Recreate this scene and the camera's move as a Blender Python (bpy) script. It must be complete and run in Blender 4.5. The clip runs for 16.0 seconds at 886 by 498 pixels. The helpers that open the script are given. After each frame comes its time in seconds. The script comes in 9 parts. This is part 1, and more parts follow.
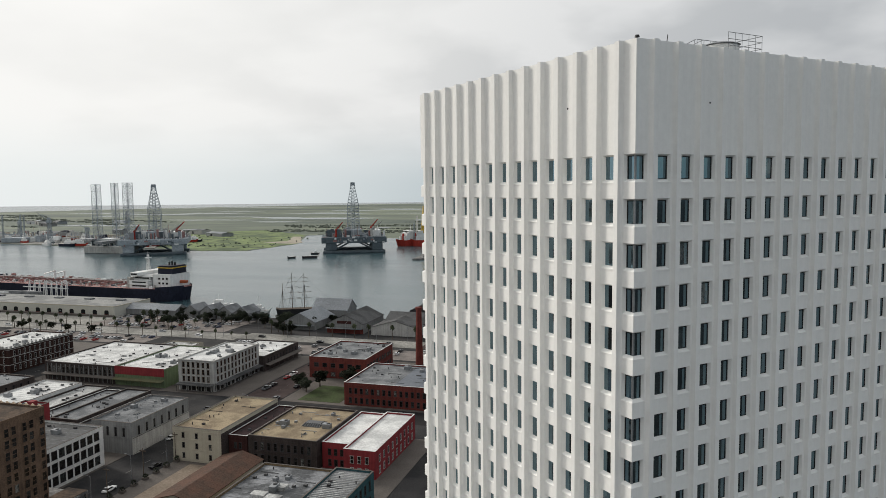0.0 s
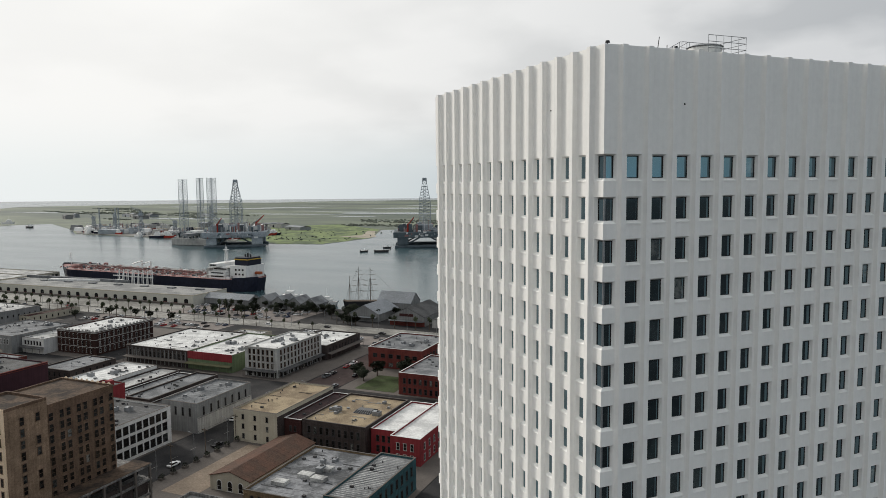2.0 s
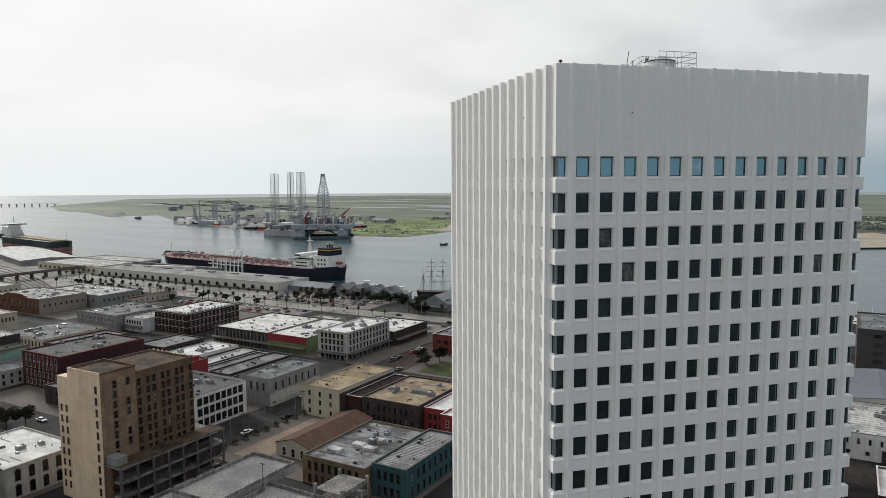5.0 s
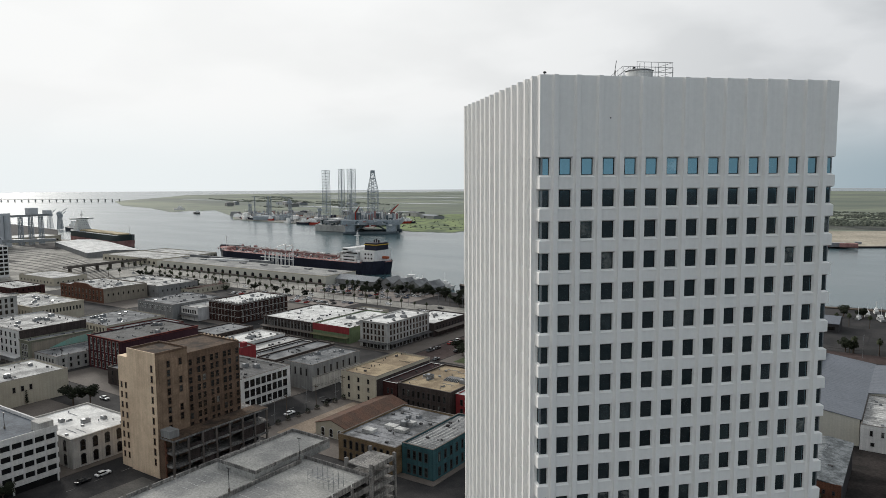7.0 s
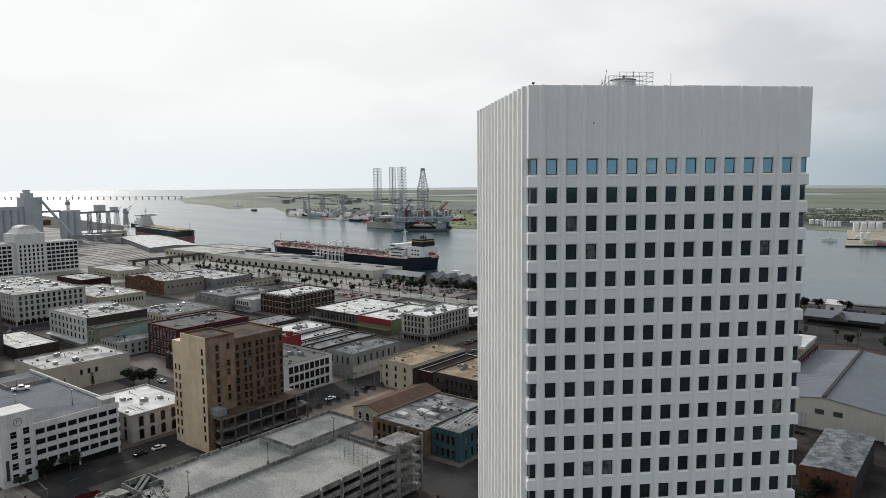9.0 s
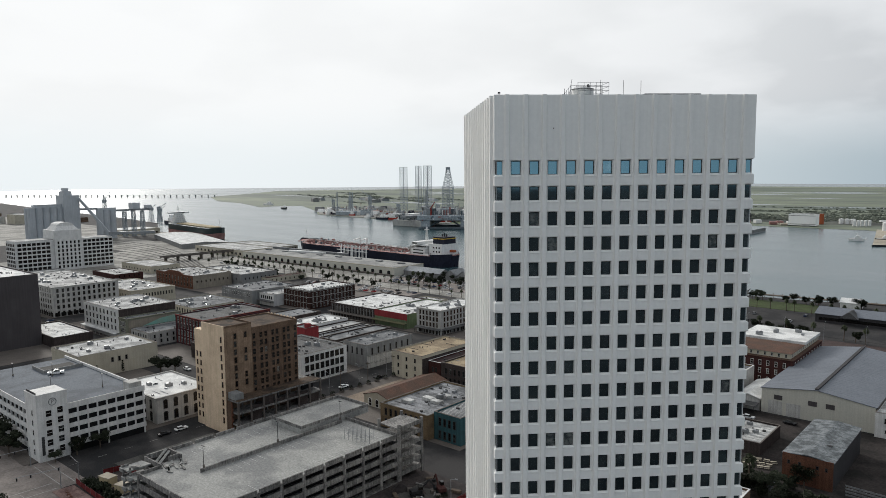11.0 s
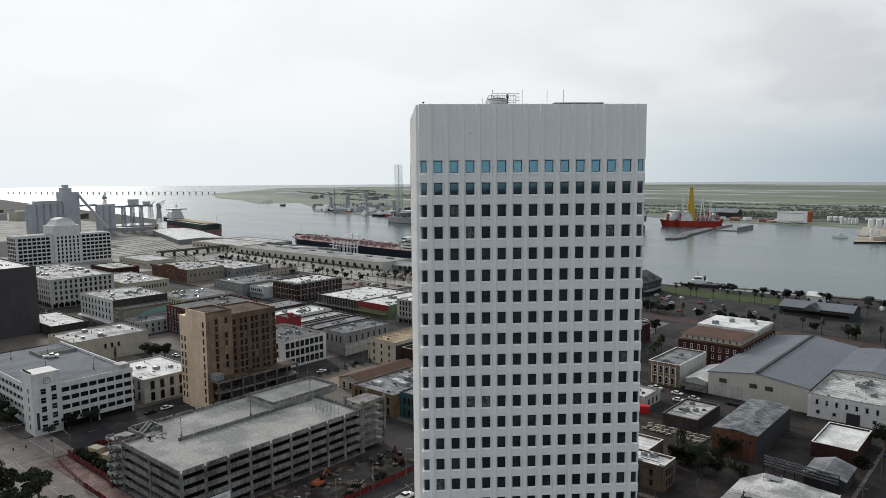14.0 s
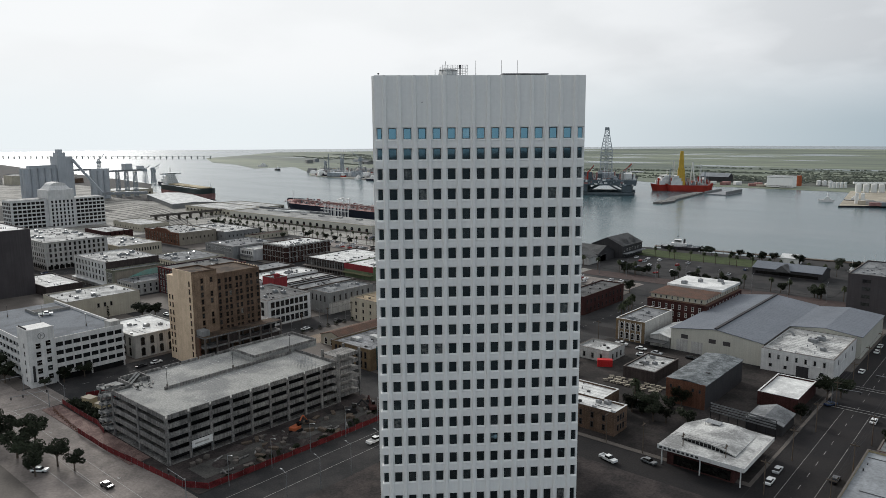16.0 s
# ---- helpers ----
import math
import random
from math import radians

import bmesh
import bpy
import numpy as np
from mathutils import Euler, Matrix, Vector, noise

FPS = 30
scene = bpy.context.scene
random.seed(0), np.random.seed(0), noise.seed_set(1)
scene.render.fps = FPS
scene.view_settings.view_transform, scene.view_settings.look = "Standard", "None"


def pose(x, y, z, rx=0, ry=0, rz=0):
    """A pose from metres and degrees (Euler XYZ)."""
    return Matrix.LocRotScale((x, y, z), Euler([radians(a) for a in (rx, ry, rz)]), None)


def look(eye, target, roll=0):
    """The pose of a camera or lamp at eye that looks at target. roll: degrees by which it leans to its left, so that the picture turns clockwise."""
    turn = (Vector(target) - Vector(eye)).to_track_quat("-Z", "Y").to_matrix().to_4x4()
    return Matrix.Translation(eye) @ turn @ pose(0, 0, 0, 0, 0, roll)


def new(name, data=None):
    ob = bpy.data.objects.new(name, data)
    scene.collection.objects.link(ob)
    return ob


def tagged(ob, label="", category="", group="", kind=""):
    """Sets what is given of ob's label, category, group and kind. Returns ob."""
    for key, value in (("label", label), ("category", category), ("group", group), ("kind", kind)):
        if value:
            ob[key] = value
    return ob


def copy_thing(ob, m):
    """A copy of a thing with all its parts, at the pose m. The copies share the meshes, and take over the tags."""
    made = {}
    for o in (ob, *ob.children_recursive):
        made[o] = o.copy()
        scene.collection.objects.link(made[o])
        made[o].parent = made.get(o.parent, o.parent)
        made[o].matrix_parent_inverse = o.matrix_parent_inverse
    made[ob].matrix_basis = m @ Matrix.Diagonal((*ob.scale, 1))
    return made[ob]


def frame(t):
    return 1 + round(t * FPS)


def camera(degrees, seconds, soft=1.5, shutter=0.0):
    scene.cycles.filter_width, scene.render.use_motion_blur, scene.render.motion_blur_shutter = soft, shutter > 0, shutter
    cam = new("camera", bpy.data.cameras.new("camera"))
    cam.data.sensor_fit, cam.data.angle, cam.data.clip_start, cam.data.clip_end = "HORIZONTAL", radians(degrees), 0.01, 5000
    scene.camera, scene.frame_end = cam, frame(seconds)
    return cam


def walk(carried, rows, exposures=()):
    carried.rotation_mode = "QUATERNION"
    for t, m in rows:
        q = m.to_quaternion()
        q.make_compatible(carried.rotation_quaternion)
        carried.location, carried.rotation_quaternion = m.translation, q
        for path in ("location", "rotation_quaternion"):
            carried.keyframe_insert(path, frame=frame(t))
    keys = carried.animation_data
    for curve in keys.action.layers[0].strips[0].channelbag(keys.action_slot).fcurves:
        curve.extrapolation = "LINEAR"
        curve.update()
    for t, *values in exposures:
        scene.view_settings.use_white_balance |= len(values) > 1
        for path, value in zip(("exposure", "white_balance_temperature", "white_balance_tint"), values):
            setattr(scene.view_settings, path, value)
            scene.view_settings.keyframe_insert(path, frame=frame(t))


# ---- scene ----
cam = camera(63.8, 16.0, 0.7)
METRES, EYE, TILT, LEAN, TURN = 118.3, 92.4, 0.0, 0.0, 16.6
ROWS = [
    (0.0, 0.0, 0.0, 0.0, -0.05, -4.86, 0.61),
    (0.5, 0.0232, -0.0083, 0.0, 1.87, -4.95, 0.56),
    (1.0, 0.0454, -0.0181, 0.0, 3.54, -5.03, 0.46),
    (1.5, 0.0667, -0.0296, 0.0009, 4.9, -5.13, 0.49),
    (2.0, 0.0878, -0.0419, 0.0016, 6.18, -5.17, 0.48),
    (2.5, 0.1087, -0.0568, 0.0022, 7.36, -5.22, 0.47),
    (3.0, 0.1303, -0.073, 0.0029, 8.62, -5.27, 0.45),
    (3.5, 0.1519, -0.0903, 0.0033, 9.92, -5.31, 0.42),
    (4.0, 0.1735, -0.1096, 0.0037, 11.22, -5.39, 0.42),
    (4.5, 0.1951, -0.1301, 0.004, 12.35, -5.48, 0.39),
    (5.0, 0.2166, -0.1504, 0.0041, 13.3, -5.59, 0.39),
    (7.5, 0.326, -0.2548, 0.0064, 18.6, -5.91, 0.41),
    (8.0, 0.3507, -0.2743, 0.0069, 19.72, -5.96, 0.43),
    (8.5, 0.3763, -0.2939, 0.0076, 20.8, -6.0, 0.47),
    (11.0, 0.5201, -0.3883, 0.0097, 24.26, -6.11, 0.51),
    (11.5, 0.5503, -0.4061, 0.0099, 24.3, -6.15, 0.5),
    (12.0, 0.5802, -0.4239, 0.0097, 24.32, -6.19, 0.47),
    (12.5, 0.6095, -0.4419, 0.0095, 24.36, -6.22, 0.47),
    (13.0, 0.6388, -0.4599, 0.0094, 24.39, -6.25, 0.46),
    (13.5, 0.6684, -0.478, 0.0092, 24.4, -6.29, 0.44),
    (14.0, 0.6981, -0.4954, 0.0103, 24.42, -6.31, 0.43),
    (14.5, 0.7283, -0.5135, 0.0121, 24.43, -6.53, 0.42),
    (15.0, 0.7588, -0.5314, 0.0133, 24.25, -7.04, 0.43),
    (15.5, 0.789, -0.5482, 0.0137, 24.27, -7.81, 0.42),
    (16.0, 0.8186, -0.5644, 0.0142, 24.26, -9.15, 0.43),
]
walk(cam, [(t, pose(0, 0, EYE, TILT, LEAN, TURN) @ pose(METRES * x, METRES * y, METRES * z, 90 + pitch, roll, yaw)) for t, x, y, z, yaw, pitch, roll in ROWS],
     [(0.0, 0.0, 6600, 10), (5.0, 0.0, 6500, 10), (11.0, 0.02, 6380, 10), (16.0, 0.0, 6330, 10)])

# ---- world, sun ----
def node(nt, kind, **inputs):
    n = nt.nodes.new(kind)
    for k, v in inputs.items():
        n.inputs[k.replace("_", " ")].default_value = v
    return n


def build_world():
    w = bpy.data.worlds.new("sky")
    scene.world = w
    w.use_nodes = True
    nt = w.node_tree
    nt.nodes.clear()
    L = nt.links.new
    co = nt.nodes.new("ShaderNodeTexCoord")
    sep = nt.nodes.new("ShaderNodeSeparateXYZ")
    L(co.outputs["Generated"], sep.inputs[0])
    # clear sky behind the cloud cover
    sky = nt.nodes.new("ShaderNodeTexSky")
    sky.sky_type, sky.sun_disc = "NISHITA", False
    sky.sun_elevation, sky.sun_rotation = radians(SUN_EL), radians(SUN_ROT)
    sky.altitude, sky.air_density, sky.dust_density = 100, 1.0, 2.0
    blue = nt.nodes.new("ShaderNodeVectorMath")
    blue.operation = "SCALE"
    blue.inputs["Scale"].default_value = 0.11
    L(sky.outputs[0], blue.inputs[0])
    # clouds lie on a flat layer: divide the direction by its height
    zmax = node(nt, "ShaderNodeMath")
    zmax.operation = "ADD"
    zmax.inputs[1].default_value = 0.30
    L(sep.outputs[2], zmax.inputs[0])
    zpos = nt.nodes.new("ShaderNodeMath")
    zpos.operation = "MAXIMUM"
    zpos.inputs[1].default_value = 0.24
    L(zmax.outputs[0], zpos.inputs[0])
    div = nt.nodes.new("ShaderNodeVectorMath")
    div.operation = "DIVIDE"
    comb = nt.nodes.new("ShaderNodeCombineXYZ")
    for i in range(3):
        L(zpos.outputs[0], comb.inputs[i])
    L(co.outputs["Generated"], div.inputs[0])
    L(comb.outputs[0], div.inputs[1])
    big = nt.nodes.new("ShaderNodeTexNoise")
    big.inputs["Scale"].default_value, big.inputs["Detail"].default_value = 2.1, 5.0
    big.inputs["Roughness"].default_value = 0.45
    L(div.outputs[0], big.inputs["Vector"])
    # glow of the hidden sun
    sun_dir = Vector((-math.cos(radians(SUN_EL)) * math.sin(radians(SUN_AZ)), math.cos(radians(SUN_EL)) * math.cos(radians(SUN_AZ)), math.sin(radians(SUN_EL))))
    dot = nt.nodes.new("ShaderNodeVectorMath")
    dot.operation = "DOT_PRODUCT"
    L(co.outputs["Generated"], dot.inputs[0])
    dot.inputs[1].default_value = sun_dir
    glow = nt.nodes.new("ShaderNodeMapRange")
    glow.interpolation_type = "SMOOTHSTEP"
    glow.inputs["From Min"].default_value, glow.inputs["From Max"].default_value = 0.18, 0.98
    glow.inputs["To Min"].default_value, glow.inputs["To Max"].default_value = 0.0, 0.8
    L(dot.outputs["Value"], glow.inputs["Value"])
    cloud = nt.nodes.new("ShaderNodeValToRGB")
    cloud.color_ramp.elements[0].position, cloud.color_ramp.elements[0].color = 0.40, (*SKY_DARK, 1)
    cloud.color_ramp.elements[1].position, cloud.color_ramp.elements[1].color = 0.57, (*SKY_LIGHT, 1)
    L(big.outputs["Fac"], cloud.inputs["Fac"])
    lit = nt.nodes.new("ShaderNodeMix")
    lit.data_type = "RGBA"
    L(glow.outputs[0], lit.inputs["Factor"])
    L(cloud.outputs[0], lit.inputs["A"])
    lit.inputs["B"].default_value = (*SKY_SUN, 1)
    # hazy band over the horizon
    haze = nt.nodes.new("ShaderNodeMapRange")
    haze.interpolation_type = "SMOOTHSTEP"
    haze.inputs["From Min"].default_value, haze.inputs["From Max"].default_value = 0.0, 0.11
    haze.inputs["To Min"].default_value, haze.inputs["To Max"].default_value = 1.0, 0.0
    L(sep.outputs[2], haze.inputs["Value"])
    hz = nt.nodes.new("ShaderNodeMix")
    hz.data_type = "RGBA"
    L(glow.outputs[0], hz.inputs["Factor"])
    hz.inputs["A"].default_value, hz.inputs["B"].default_value = (*HAZE_FAR, 1), (*HAZE_SUN, 1)
    band = nt.nodes.new("ShaderNodeMix")
    band.data_type = "RGBA"
    L(haze.outputs[0], band.inputs["Factor"])
    L(lit.outputs["Result"], band.inputs["A"])
    L(hz.outputs["Result"], band.inputs["B"])
    # bright blue haze low over the open sea to the south-east
    sea = nt.nodes.new("ShaderNodeVectorMath")
    sea.operation = "DOT_PRODUCT"
    L(co.outputs["Generated"], sea.inputs[0])
    sea.inputs[1].default_value = (0.6, -0.8, 0.0)
    seaward = nt.nodes.new("ShaderNodeMapRange")
    seaward.interpolation_type = "SMOOTHSTEP"
    seaward.inputs["From Min"].default_value, seaward.inputs["From Max"].default_value = 0.35, 0.9
    L(sea.outputs["Value"], seaward.inputs["Value"])
    low = nt.nodes.new("ShaderNodeMath")
    low.operation = "MULTIPLY"
    L(seaward.outputs[0], low.inputs[0])
    L(haze.outputs[0], low.inputs[1])
    # the cover opens to clear sky away from the sun
    gap = nt.nodes.new("ShaderNodeMapRange")
    gap.interpolation_type = "SMOOTHSTEP"
    gap.inputs["From Min"].default_value, gap.inputs["From Max"].default_value = -0.80, -0.25
    gap.inputs["To Min"].default_value, gap.inputs["To Max"].default_value = 0.55, 0.0
    L(dot.outputs["Value"], gap.inputs["Value"])
    full = nt.nodes.new("ShaderNodeMix")
    full.data_type = "RGBA"
    L(gap.outputs[0], full.inputs["Factor"])
    L(band.outputs["Result"], full.inputs["A"])
    L(blue.outputs[0], full.inputs["B"])
    coast = nt.nodes.new("ShaderNodeMix")
    coast.data_type = "RGBA"
    L(low.outputs[0], coast.inputs["Factor"])
    L(full.outputs["Result"], coast.inputs["A"])
    coast.inputs["B"].default_value = (*HAZE_SEA, 1)
    # the cover is thicker overhead
    dim = nt.nodes.new("ShaderNodeMapRange")
    dim.interpolation_type = "SMOOTHSTEP"
    dim.inputs["From Min"].default_value, dim.inputs["From Max"].default_value = 0.12, 0.75
    dim.inputs["To Min"].default_value, dim.inputs["To Max"].default_value = 1.0, ZENITH
    L(sep.outputs[2], dim.inputs["Value"])
    over = nt.nodes.new("ShaderNodeVectorMath")
    over.operation = "SCALE"
    L(coast.outputs["Result"], over.inputs[0])
    L(dim.outputs[0], over.inputs["Scale"])
    bg = nt.nodes.new("ShaderNodeBackground")
    bg.inputs["Strength"].default_value = SKY_STRENGTH
    L(over.outputs[0], bg.inputs["Color"])
    out = nt.nodes.new("ShaderNodeOutputWorld")
    L(bg.outputs[0], out.inputs["Surface"])


SUN_AZ, SUN_EL = 72.0, 24.0     # degrees to the left of +y, degrees up
SUN_ROT = -SUN_AZ
SKY_DARK, SKY_LIGHT, SKY_SUN = (0.465, 0.49, 0.515), (0.65, 0.67, 0.69), (1.02, 1.02, 1.0)
HAZE_FAR, HAZE_SUN, HAZE_SEA = (0.302, 0.386, 0.436), (1.0, 1.03, 1.02), (0.58, 0.80, 0.90)
SKY_STRENGTH, ZENITH = 1.0, 1.2
build_world()
sun = new("sun", bpy.data.lights.new("sun", "SUN"))
sun.data.energy, sun.data.angle, sun.data.color = 2.65, radians(14), (1.0, 0.96, 0.89)
sun.matrix_world = look((math.sin(radians(SUN_AZ)) * -100, math.cos(radians(SUN_AZ)) * 100, 100 * math.tan(radians(SUN_EL))), (0, 0, 0))
scene.view_settings.exposure = 0.0

# ---- materials ----
def material(name, color, rough=0.8, vary=0.25, scale=0.25, fine=6.0, bump=0.15, metal=0.0, spec=0.12, dark=None, streak=0.0, each=0.0):
    """Two scales of noise mottle the colour; dark: a second colour in large stains; streak: vertical runs of dirt; each: change from object to object."""
    m = bpy.data.materials.new(name)
    m.use_nodes = True
    nt = m.node_tree
    L = nt.links.new
    bsdf = nt.nodes["Principled BSDF"]
    bsdf.inputs["Roughness"].default_value, bsdf.inputs["Metallic"].default_value = rough, metal
    bsdf.inputs["Specular IOR Level"].default_value = spec
    geo = nt.nodes.new("ShaderNodeNewGeometry")
    n1 = nt.nodes.new("ShaderNodeTexNoise")
    n1.inputs["Scale"].default_value, n1.inputs["Detail"].default_value, n1.inputs["Roughness"].default_value = scale, 6.0, 0.6
    n2 = nt.nodes.new("ShaderNodeTexNoise")
    n2.inputs["Scale"].default_value, n2.inputs["Detail"].default_value, n2.inputs["Roughness"].default_value = fine, 7.0, 0.72
    L(geo.outputs["Position"], n1.inputs["Vector"])
    L(geo.outputs["Position"], n2.inputs["Vector"])
    ramp = nt.nodes.new("ShaderNodeValToRGB")
    lo = dark or tuple(c * (1 - vary) for c in color)
    ramp.color_ramp.elements[0].position, ramp.color_ramp.elements[0].color = 0.42 if dark else 0.35, (*lo, 1)
    ramp.color_ramp.elements[1].position, ramp.color_ramp.elements[1].color = 0.57 if dark else 0.62, (*color, 1)
    L(n1.outputs["Fac"], ramp.inputs["Fac"])
    mul = nt.nodes.new("ShaderNodeMix")
    mul.data_type, mul.blend_type = "RGBA", "MULTIPLY"
    mul.inputs["Factor"].default_value = 1.0
    r2 = nt.nodes.new("ShaderNodeMapRange")
    r2.inputs["From Min"].default_value, r2.inputs["From Max"].default_value = 0.36, 0.64
    r2.inputs["To Min"].default_value, r2.inputs["To Max"].default_value = 1 - vary * 1.1, 1 + vary * 0.5
    L(n2.outputs["Fac"], r2.inputs["Value"])
    L(ramp.outputs["Color"], mul.inputs["A"])
    L(r2.outputs[0], mul.inputs["B"])
    last = mul.outputs["Result"]
    if streak:
        mp = nt.nodes.new("ShaderNodeMapping")
        mp.inputs["Scale"].default_value = (1.6, 1.6, 0.06)
        L(geo.outputs["Position"], mp.inputs["Vector"])
        n3 = nt.nodes.new("ShaderNodeTexNoise")
        n3.inputs["Scale"].default_value, n3.inputs["Detail"].default_value = 1.0, 4.0
        L(mp.outputs[0], n3.inputs["Vector"])
        r3 = nt.nodes.new("ShaderNodeMapRange")
        r3.inputs["From Min"].default_value, r3.inputs["From Max"].default_value = 0.35, 0.65
        r3.inputs["To Min"].default_value, r3.inputs["To Max"].default_value = 1 - streak, 1.0
        L(n3.outputs["Fac"], r3.inputs["Value"])
        m3 = nt.nodes.new("ShaderNodeMix")
        m3.data_type, m3.blend_type = "RGBA", "MULTIPLY"
        m3.inputs["Factor"].default_value = 1.0
        L(last, m3.inputs["A"])
        L(r3.outputs[0], m3.inputs["B"])
        last = m3.outputs["Result"]
    if each:
        oi = nt.nodes.new("ShaderNodeObjectInfo")
        r4 = nt.nodes.new("ShaderNodeMapRange")
        r4.inputs["To Min"].default_value, r4.inputs["To Max"].default_value = 1 - each, 1 + each
        L(oi.outputs["Random"], r4.inputs["Value"])
        m4 = nt.nodes.new("ShaderNodeMix")
        m4.data_type, m4.blend_type = "RGBA", "MULTIPLY"
        m4.inputs["Factor"].default_value = 1.0
        L(last, m4.inputs["A"])
        L(r4.outputs[0], m4.inputs["B"])
        last = m4.outputs["Result"]
    L(last, bsdf.inputs["Base Color"])
    if bump:
        b = nt.nodes.new("ShaderNodeBump")
        b.inputs["Strength"].default_value, b.inputs["Distance"].default_value = bump, 0.05
        L(n2.outputs["Fac"], b.inputs["Height"])
        L(b.outputs[0], bsdf.inputs["Normal"])
    return m


def brick(name, color, mortar, size=(0.24, 0.08)):
    m = material(name, color, 0.9, 0.35, 0.2, 3.0, 0.1, streak=0.25)
    return m


def glass_material(name, tint, ior=2.0, rough=0.04, lo=0.2):
    """Dark window glass that mirrors; the rooms behind differ from pane to pane."""
    m = bpy.data.materials.new(name)
    m.use_nodes = True
    nt = m.node_tree
    L = nt.links.new
    bsdf = nt.nodes["Principled BSDF"]
    bsdf.inputs["Roughness"].default_value, bsdf.inputs["IOR"].default_value = rough, ior
    bsdf.inputs["Specular Tint"].default_value = (*tint, 1)
    oi = nt.nodes.new("ShaderNodeObjectInfo")
    ramp = nt.nodes.new("ShaderNodeValToRGB")
    ramp.color_ramp.interpolation = "CONSTANT"
    e = ramp.color_ramp.elements
    e[0].position, e[0].color = 0.0, (0.010, 0.009, 0.008, 1)
    e[1].position, e[1].color = 0.55, (0.019, 0.017, 0.015, 1)
    x = e.new(0.85)
    x.color = (0.035, 0.037, 0.036, 1)
    x = e.new(0.965)
    x.color = (0.13, 0.13, 0.12, 1)
    L(oi.outputs["Random"], ramp.inputs["Fac"])
    geo = nt.nodes.new("ShaderNodeNewGeometry")
    n = nt.nodes.new("ShaderNodeTexNoise")
    n.inputs["Scale"].default_value = 1.3
    L(geo.outputs["Position"], n.inputs["Vector"])
    r = nt.nodes.new("ShaderNodeMapRange")
    r.inputs["From Min"].default_value, r.inputs["From Max"].default_value = 0.35, 0.65
    r.inputs["To Min"].default_value, r.inputs["To Max"].default_value = lo, 1.4
    L(n.outputs["Fac"], r.inputs["Value"])
    mul = nt.nodes.new("ShaderNodeMix")
    mul.data_type, mul.blend_type = "RGBA", "MULTIPLY"
    mul.inputs["Factor"].default_value = 1.0
    L(ramp.outputs["Color"], mul.inputs["A"])
    L(r.outputs[0], mul.inputs["B"])
    L(mul.outputs["Result"], bsdf.inputs["Base Color"])
    b = nt.nodes.new("ShaderNodeBump")
    b.inputs["Strength"].default_value, b.inputs["Distance"].default_value = 0.04, 0.02
    L(n.outputs["Fac"], b.inputs["Height"])
    L(b.outputs[0], bsdf.inputs["Normal"])
    return m


M = {}
M["tower"] = material("tower_white_panel", (0.86, 0.85, 0.82), 0.8, 0.03, 0.05, 1.2, 0.0, streak=0.035)
M["tower_joint"] = material("tower_joint", (0.55, 0.55, 0.53), 0.8, 0.1)
M["glass"] = glass_material("tower_glass", (0.55, 0.85, 1.0), 3.0)
M["win"] = glass_material("window_glass", (0.9, 0.95, 1.0), 1.38, 0.15)
M["bronze"] = material("dark_bronze_frame", (0.03, 0.03, 0.03), 0.5, 0.2, metal=0.3)
M["asphalt"] = material("asphalt", (0.045, 0.043, 0.043), 0.95, 0.3, 0.06, 2.0, 0.1, dark=(0.025, 0.025, 0.026))
M["darkroad"] = material("dark_road_asphalt", (0.025, 0.023, 0.023), 0.95, 0.3, 0.06, 2.0, 0.1, dark=(0.02, 0.019, 0.02))
M["brickroad"] = material("brown_brick_paving", (0.075, 0.054, 0.05), 0.9, 0.3, 0.3, 4.0, 0.1)
M["lot"] = material("old_parking_asphalt", (0.09, 0.086, 0.08), 0.9, 0.3, 0.04, 2.0, 0.1, dark=(0.045, 0.044, 0.042))
M["concrete"] = material("concrete_paving", (0.125, 0.11, 0.099), 0.85, 0.2, 0.1, 2.0, 0.1)
M["roadcrete"] = material("worn_concrete_road", (0.215, 0.188, 0.172), 0.85, 0.25, 0.12, 1.2, 0.1, dark=(0.155, 0.137, 0.126))
M["deck_blue"] = material("blue_grey_deck_coating", (0.115, 0.13, 0.15), 0.85, 0.25, 0.1, 1.5, 0.05, dark=(0.08, 0.09, 0.105))
M["dirt"] = material("bare_dirt", (0.055, 0.046, 0.044), 0.95, 0.35, 0.12, 1.5, 0.3, dark=(0.028, 0.025, 0.025))
M["tandirt"] = material("tan_gravel_lot", (0.25, 0.20, 0.155), 0.95, 0.25, 0.1, 1.5, 0.2)
M["reddust"] = material("brick_dust_paving", (0.20, 0.14, 0.125), 0.95, 0.3, 0.25, 2.0, 0.1, dark=(0.13, 0.085, 0.077))
M["darkyard"] = material("dark_yard_soil", (0.042, 0.036, 0.034), 0.95, 0.35, 0.1, 1.2, 0.2, dark=(0.022, 0.02, 0.019))
M["paint_white"] = material("road_paint", (0.36, 0.35, 0.335), 0.8, 0.3, 0.8)
M["grass"] = material("lawn", (0.055, 0.075, 0.03), 0.95, 0.35, 0.15, 2.0, 0.3, dark=(0.045, 0.055, 0.025))
# pale concrete, lifted a little further in place of far haze
M["paleyard"] = material("pale_concrete_yard", (0.30, 0.29, 0.265), 0.9, 0.35, 0.03, 0.4, 0.1, dark=(0.17, 0.165, 0.15))
# concrete lifted and blued to carry distance haze in its colour
M["silo"] = material("hazed_silo_concrete", (0.48, 0.50, 0.52), 0.85, 0.15, 0.05, streak=0.15)
